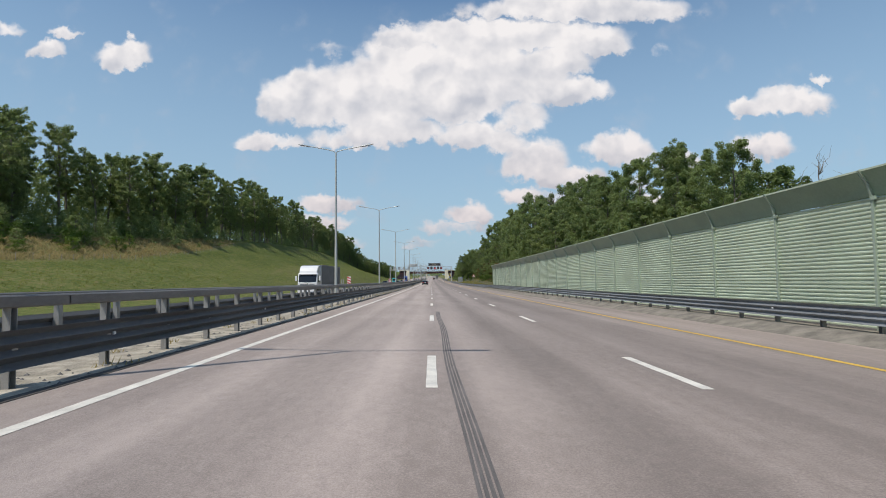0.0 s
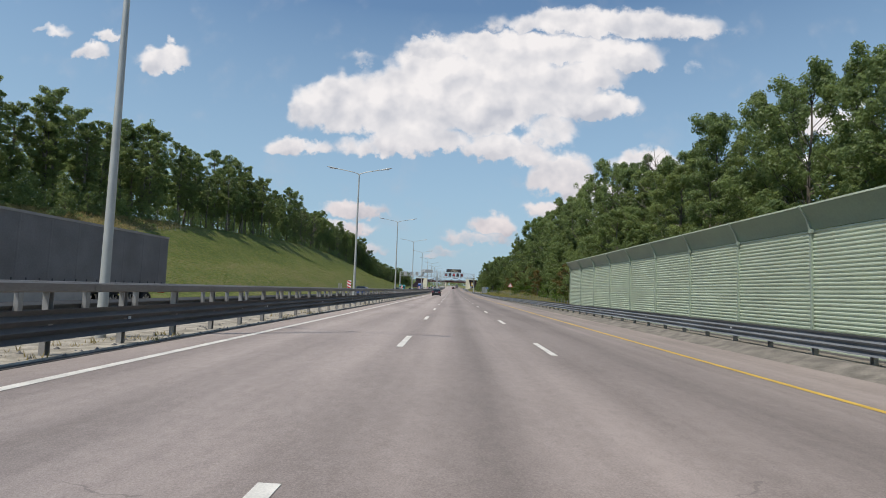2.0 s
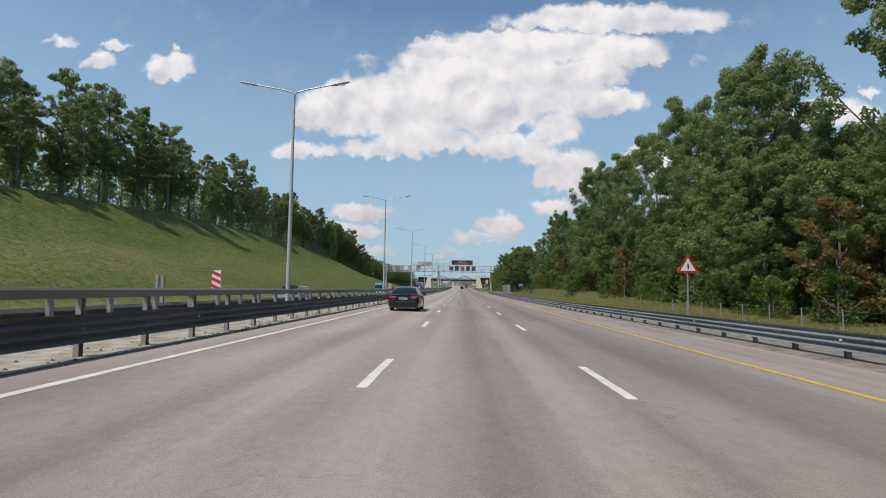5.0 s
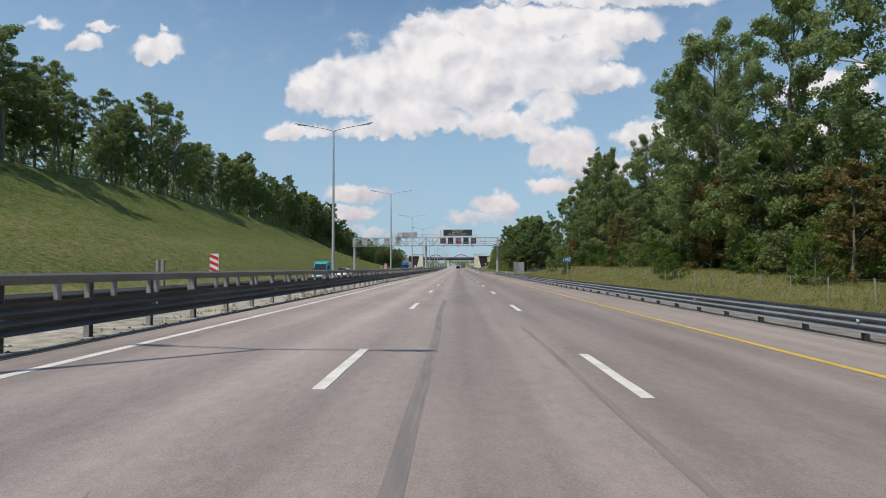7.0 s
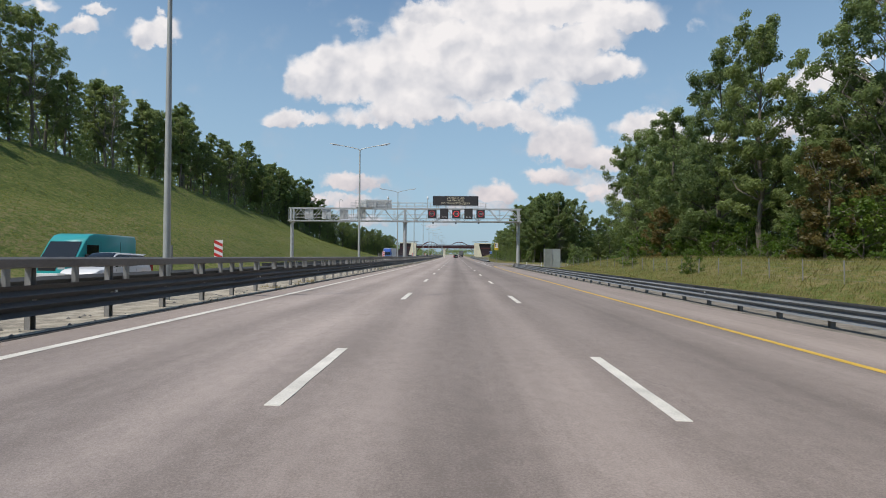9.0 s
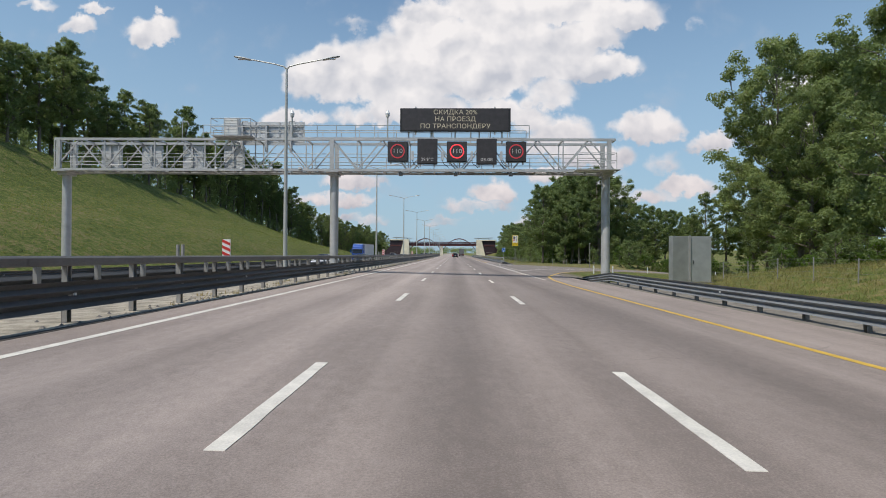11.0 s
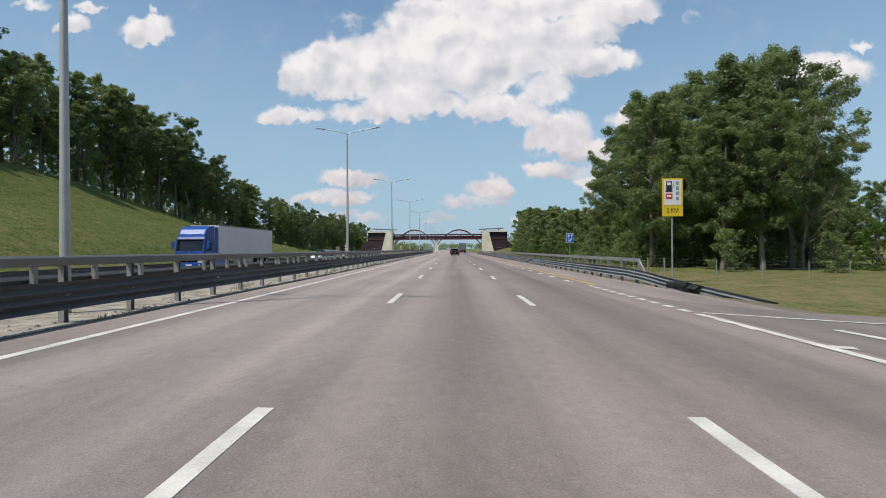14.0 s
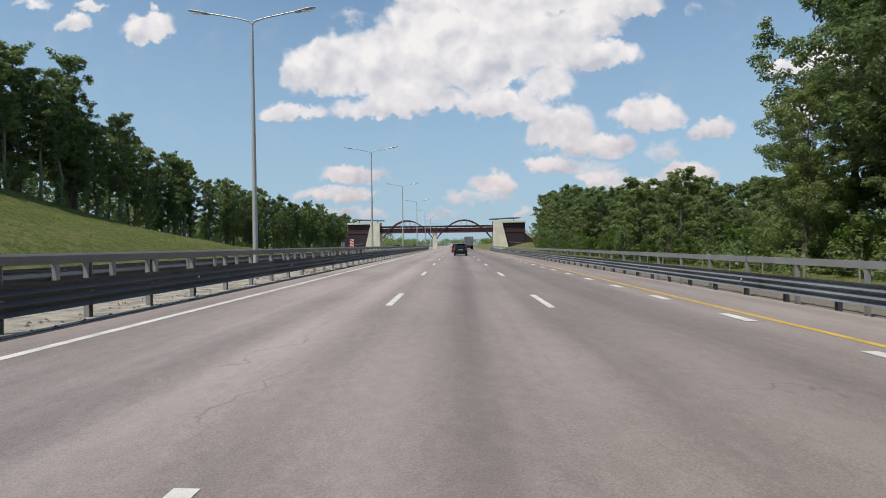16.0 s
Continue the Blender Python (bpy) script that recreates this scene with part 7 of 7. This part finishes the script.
        part("roof_spoiler", Shape().box((0, yr - 0.12, zr + 0.01), (topw * 1.8, 0.3, 0.035)), paint, c, bevel=0.01)
    add_wheels(c, ax, half, wheel, 0.225)
    return c


SEDAN_DECK = [(0, 0.93), (0.03, 0.985), (0.18, 0.99), (0.24, 0.97), (0.45, 0.94), (0.68, 0.93), (0.74, 0.90), (0.9, 0.80), (0.97, 0.70), (1, 0.58)]
HATCH_DECK = [(0, 0.98), (0.03, 1.03), (0.3, 1.02), (0.5, 0.98), (0.70, 0.96), (0.76, 0.95), (0.92, 0.86), (0.98, 0.74), (1, 0.62)]


def sedan(label, paint, place, group=""):
    return car(label, paint, place, 4.9, 1.87, 0.95, 1.45, ((0.58, 0.99), (1.45, 1.42), (2.85, 1.44), (3.72, 0.92)), SEDAN_DECK, 0.352, (0.225, 0.815), group=group)


def crossover(label, paint, place, group="", scale=1.0):
    return car(label, paint, place, 4.33, 1.79, 1.0, 1.6, ((0.05, 1.03), (0.42, 1.54), (2.45, 1.60), (3.30, 0.96)), HATCH_DECK, 0.34, (0.20, 0.805), kind="hatch", group=group)


def on_road(x, y, back=False, shift=0.0):
    return pose(x, y, road_z(x, y), math.degrees(math.atan2(profile(y + 1) - profile(y - 1), 2)) * (-1 if back else 1), 0, 180 if back else 0)


sedan("dark graphite saloon car with red tail lights on the asphalt", GREYPAINT, on_road(-2.05, 162.72))
crossover("black five-door crossover car seen from behind", BLACKPAINT, on_road(2.2, 469.9))
crossover("small red hatchback car ahead in the same lane", REDPAINT, on_road(1.75, 492.0))
OPP = "cars on the opposite carriageway"
crossover("silver sport utility car on the opposite carriageway", SILVERPAINT, on_road(-11.2, 172.4, True), OPP)
crossover("dark blue car on the opposite carriageway", BLUEPAINT, on_road(-11.0, 126.5, True), OPP)
crossover("white crossover car on the opposite carriageway", WHITEPAINT, on_road(-14.7, 256.7, True), OPP)
sedan("white saloon car behind the median barrier", WHITEPAINT, on_road(-10.9, 332.4, True), OPP)
sedan("black saloon car on the opposite carriageway", BLACKPAINT, on_road(-11.0, 353.6, True), OPP)
crossover("white sport utility car in the middle opposite lane", WHITEPAINT, on_road(-14.7, 420.2, True), OPP)
sedan("silver saloon car behind the median barrier", SILVERPAINT, on_road(-10.9, 409.6, True), OPP)
for k, (x, y) in enumerate(((-11.2, 520), (-14.8, 545), (-11.0, 566), (-18.4, 556))):
    crossover(("white car far off near the bridge", "silver car far off near the bridge")[k % 2], (WHITEPAINT, SILVERPAINT)[k % 2], on_road(x, y, True), OPP)


def van():
    v = thing("van", "teal high-roofed panel van on the opposite carriageway", "van", on_road(-18.4, 261.0, True))
    w, l, h = 1.95, 5.6, 2.45
    prof = [(0.0, 0.35), (0.0, 2.48), (0.15, 2.66), (3.5, 2.70), (3.95, 2.58), (4.25, 2.30), (4.85, 1.40), (5.45, 1.14), (5.58, 0.85), (5.6, 0.38)]
    body = Shape()
    rings = []
    for sx, inset in ((-1.0, 0.10), (-0.985, 0.03), (-0.96, 0.0), (0.96, 0.0), (0.985, 0.03), (1.0, 0.10)):
        rings.append([(sx * w / 2, max(inset * 0.4, min(l - inset * 0.4, y)), z - (inset if z > 1 else 0)) for y, z in prof])
    body.loft(rings, closed=True, caps=True)
    part("body", body, TEALPAINT, v, smooth=True)
    part("windscreen", Shape().add([(-0.82, 4.32, 2.26), (0.82, 4.32, 2.26), (0.88, 4.90, 1.38), (-0.88, 4.90, 1.38)], [(0, 1, 2, 3)]).add([(-0.82, 4.29, 2.2), (0.82, 4.29, 2.2), (0.88, 4.85, 1.34), (-0.88, 4.85, 1.34)], [(3, 2, 1, 0)]), GLASS, v)
    for s in (-1, 1):
        for a, b in ((3.25, 4.15),):
            part("side_window", Shape().box((s * (w / 2 + 0.001), (a + b) / 2, 1.78), (0.02, b - a, 0.62)), GLASS, v, bevel=0.006)
        part("side_moulding", Shape().box((s * (w / 2 + 0.004), 2.3, 0.98), (0.03, 4.2, 0.10)), BLACK, v, bevel=0.01)
        for yy in (1.45, 3.10, 4.22):
            part("door_seam", Shape().box((s * (w / 2 + 0.001), yy, 1.45), (0.012, 0.014, 1.7)), BLACK, v)
        part("headlight", Shape().box((s * 0.72, 5.52, 0.92), (0.36, 0.12, 0.2)), HEAD, v, bevel=0.03)
        part("door_mirror", Shape().box((s * 1.12, 4.35, 1.45), (0.2, 0.1, 0.3)), BLACK, v, bevel=0.03)
        part("tail_light", Shape().box((s * 0.88, 0.0, 1.1), (0.14, 0.04, 0.5)), TAIL, v)
    part("front_bumper", Shape().box((0, 5.56, 0.5), (1.9, 0.2, 0.3)), WHITE, v, bevel=0.04)
    part("grille", Shape().box((0, 5.56, 0.88), (0.9, 0.06, 0.2)), BLACK, v)
    p = part("number_plate", Shape().box((0, 5.68, 0.5), (0.52, 0.02, 0.11)), WHITE, v)
    add_wheels(v, (0.95, 4.55), w / 2, 0.34, 0.2, 6)


van()


def lorry(label, cab_paint, box_mat, place, box_label):
    """An articulated lorry, its front at y = 0 and its trailer's end at y = 16.4, facing -y."""
    t = thing("lorry", label, "lorry", place)
    w = 2.5
    def shell(prof, half, round_in):
        rings = []
        for x, k in ((-1, 1.0), (-0.985, 0.45), (-0.95, 0.12), (-0.88, 0.0), (0.88, 0.0), (0.95, 0.12), (0.985, 0.45), (1, 1.0)):
            rings.append([(x * half, y + round_in * k * (1 if y < 1.2 else 0), z) for y, z in prof])
        return Shape().loft(rings, True, True)

    cab = part("cab", shell([(0.14, 0.85), (0.02, 1.0), (0.0, 1.62), (0.26, 2.66), (0.36, 2.86), (2.2, 2.88), (2.2, 1.05), (1.95, 0.85)], w / 2, 0.16), cab_paint, t, smooth=False, bevel=0.012)
    part("high_roof", shell([(0.42, 2.86), (0.50, 3.12), (0.80, 3.50), (1.25, 3.74), (2.2, 3.86), (2.2, 2.86)], 1.14, 0.14), cab_paint, cab, bevel=0.012)
    part("windscreen", Shape().loft([[(x * 1.12, 0.02 * max(0.0, abs(x) - 0.96) / 0.04 + (z - 1.62) * 0.25 - 0.014, z) for z in (1.70, 2.57)] for x in (-1, -0.96, -0.5, 0, 0.5, 0.96, 1)]), GLASS, cab, smooth=True)
    for s in (-1, 1):
        side = s * (w / 2 + 0.004)
        part("side_window", Shape().prism([(-0.34, 1.72), (0.62, 1.72), (0.62, 2.50), (-0.10, 2.50)], -0.008, 0.008).turned(side, 0.88), GLASS, cab)
        for y in (0.40, 1.62):
            part("door_seam", Shape().box((side, y, 1.85), (0.012, 0.016, 1.55)), BLACK, cab)
        part("door_handle", Shape().box((side, 1.42, 1.5), (0.05, 0.2, 0.05)), BLACK, cab, bevel=0.01)
        part("lower_seam", Shape().box((side, 1.0, 1.08), (0.012, 1.25, 0.016)), BLACK, cab)
        m = part("door_mirror", Shape().box((s * 1.50, 0.30, 2.18), (0.22, 0.15, 0.62)), cab_paint, cab, bevel=0.05)
        part("mirror_arm", Shape().bar((s * 1.24, 0.4, 2.45), (s * 1.45, 0.33, 2.42), 0.04, 0.04).bar((s * 1.24, 0.4, 1.92), (s * 1.45, 0.33, 1.95), 0.04, 0.04), BLACK, m)
        part("mirror_glass", Shape().box((s * 1.50, 0.381, 2.18), (0.17, 0.01, 0.52)), GLASS, m)
        h = part("headlight", Shape().box((s * 0.95, 0.05, 0.78), (0.46, 0.14, 0.20)), HEAD, cab, bevel=0.04)
        part("indicator", Shape().box((s * 1.17, 0.09, 0.78), (0.08, 0.12, 0.18)), YELLOW, h)
        for z in (0.42, 0.72):
            part("step", Shape().box((s * 1.19, 0.62, z), (0.16, 0.55, 0.05)), BLACK, cab)
        part("wheel_arch", Shape().loft([[(s * (1.255 - d), 1.35 + r * math.cos(q), 0.52 + r * math.sin(q)) for d, r in ((0, 0.60), (0, 0.72), (0.35, 0.72), (0.35, 0.60))] for q in [math.pi * i / 12 for i in range(13)]], True, True), BLACK, cab, smooth=True)
        part("side_deflector", Shape().box((s * 1.2, 2.45, 2.45), (0.06, 0.55, 2.6)), cab_paint, cab, bevel=0.02)
        part("side_skirt", Shape().box((s * 1.2, 3.1, 0.72), (0.06, 1.9, 0.56)), cab_paint, cab, bevel=0.02)
    g = part("grille", Shape().box((0, 0.015, 1.18), (1.75, 0.05, 0.52)), BLACK, cab, bevel=0.02)
    for k in range(5):
        part("grille_bar", Shape().box((0, -0.02, 0.98 + 0.10 * k), (1.66, 0.05, 0.035)), CHROME if cab_paint is CABBLUE else SIGNBACK, g)
    part("badge", Shape().tube((0, -0.04, 1.50), (0, 0.01, 1.50), 0.07, 0.07, 12), CHROME, cab)
    part("bumper", Shape().box((0, 0.12, 0.52), (2.46, 0.28, 0.42)), cab_paint, cab, bevel=0.07)
    for s in (-1, 1):
        part("fog_light", Shape().tube((s * 0.85, -0.03, 0.50), (s * 0.85, 0.05, 0.50), 0.08, 0.08, 10), HEAD, cab)
        part("wiper", Shape().bar((s * 0.1, 0.0, 1.66), (s * 0.75, 0.02, 1.74), 0.025, 0.025), BLACK, cab)
    part("sun_visor", Shape().box((0, 0.16, 2.64), (2.2, 0.26, 0.10)), DARKSTEEL, cab, bevel=0.03)
    for k in (-0.5, 0.0, 0.5):
        part("marker_lamp", Shape().box((k, 0.56, 3.12), (0.12, 0.08, 0.06)), LED_AMBER, cab)
    p = part("number_plate", Shape().box((0, -0.05, 0.52), (0.52, 0.02, 0.11)), WHITE, cab)
    box = part("trailer_box", Shape().box((0, 9.55, 2.55), (2.5, 13.6, 2.75)), box_mat, t, box_label, bevel=0.03)
    for s in (-1, 1):
        for z in (1.2, 3.93):
            part("edge_rail", Shape().box((s * 1.255, 9.55, z), (0.05, 13.6, 0.10)), ZINC, box)
        if box_mat is TARP_GREY:
            for k in range(9):
                part("tarpaulin_fold", Shape().loft([[(s * 1.251, 3.3 + 1.52 * k + o, z) for z in (1.55, 3.86)] for o in (-0.05, 0.05)] and [[(s * (1.252 + d), 3.4 + 1.52 * k + o, z) for z in (1.52, 3.86)] for o, d in ((-0.06, 0.0), (0, 0.012), (0.06, 0.0))]), TARP_GREY, box, smooth=True)
            for k in range(21):
                part("buckle", Shape().box((s * 1.262, 3.1 + 0.64 * k, 1.42), (0.02, 0.05, 0.22)), DARKSTEEL, box)
        part("side_guard", Shape().box((s * 1.2, 8.2, 0.75), (0.06, 4.6, 0.55)), SIGNBACK, t)
        part("rear_light", Shape().box((s * 1.0, 16.36, 1.0), (0.35, 0.05, 0.14)), TAIL, t)
    part("chassis", Shape().box((0, 8.5, 1.0), (1.0, 14.6, 0.28)), DARKSTEEL, t)
    part("rear_doors", Shape().box((0, 16.36, 2.55), (2.4, 0.04, 2.6)), box_mat, t)
    part("mudguard", Shape().box((0, 13.3, 1.12), (2.4, 4.2, 0.06)), BLACK, t)
    add_wheels(t, (1.35, 4.7, 12.1, 13.4, 14.7), 1.24, 0.5, 0.36, 8)
    return t


lorry("white lorry cab with a long grey tarpaulin trailer", WHITEPAINT, TARP_GREY, on_road(-15.75, 66.3), "grey tarpaulin trailer side")
lorry("blue lorry cab with a white box trailer", CABBLUE, TARP_WHITE, on_road(-20.2, 396.2), "plain white trailer box")
lorry("grey lorry far ahead in the slow lane", SILVERPAINT, TARP_GREY, on_road(5.7, 577.0, True), "grey trailer box")
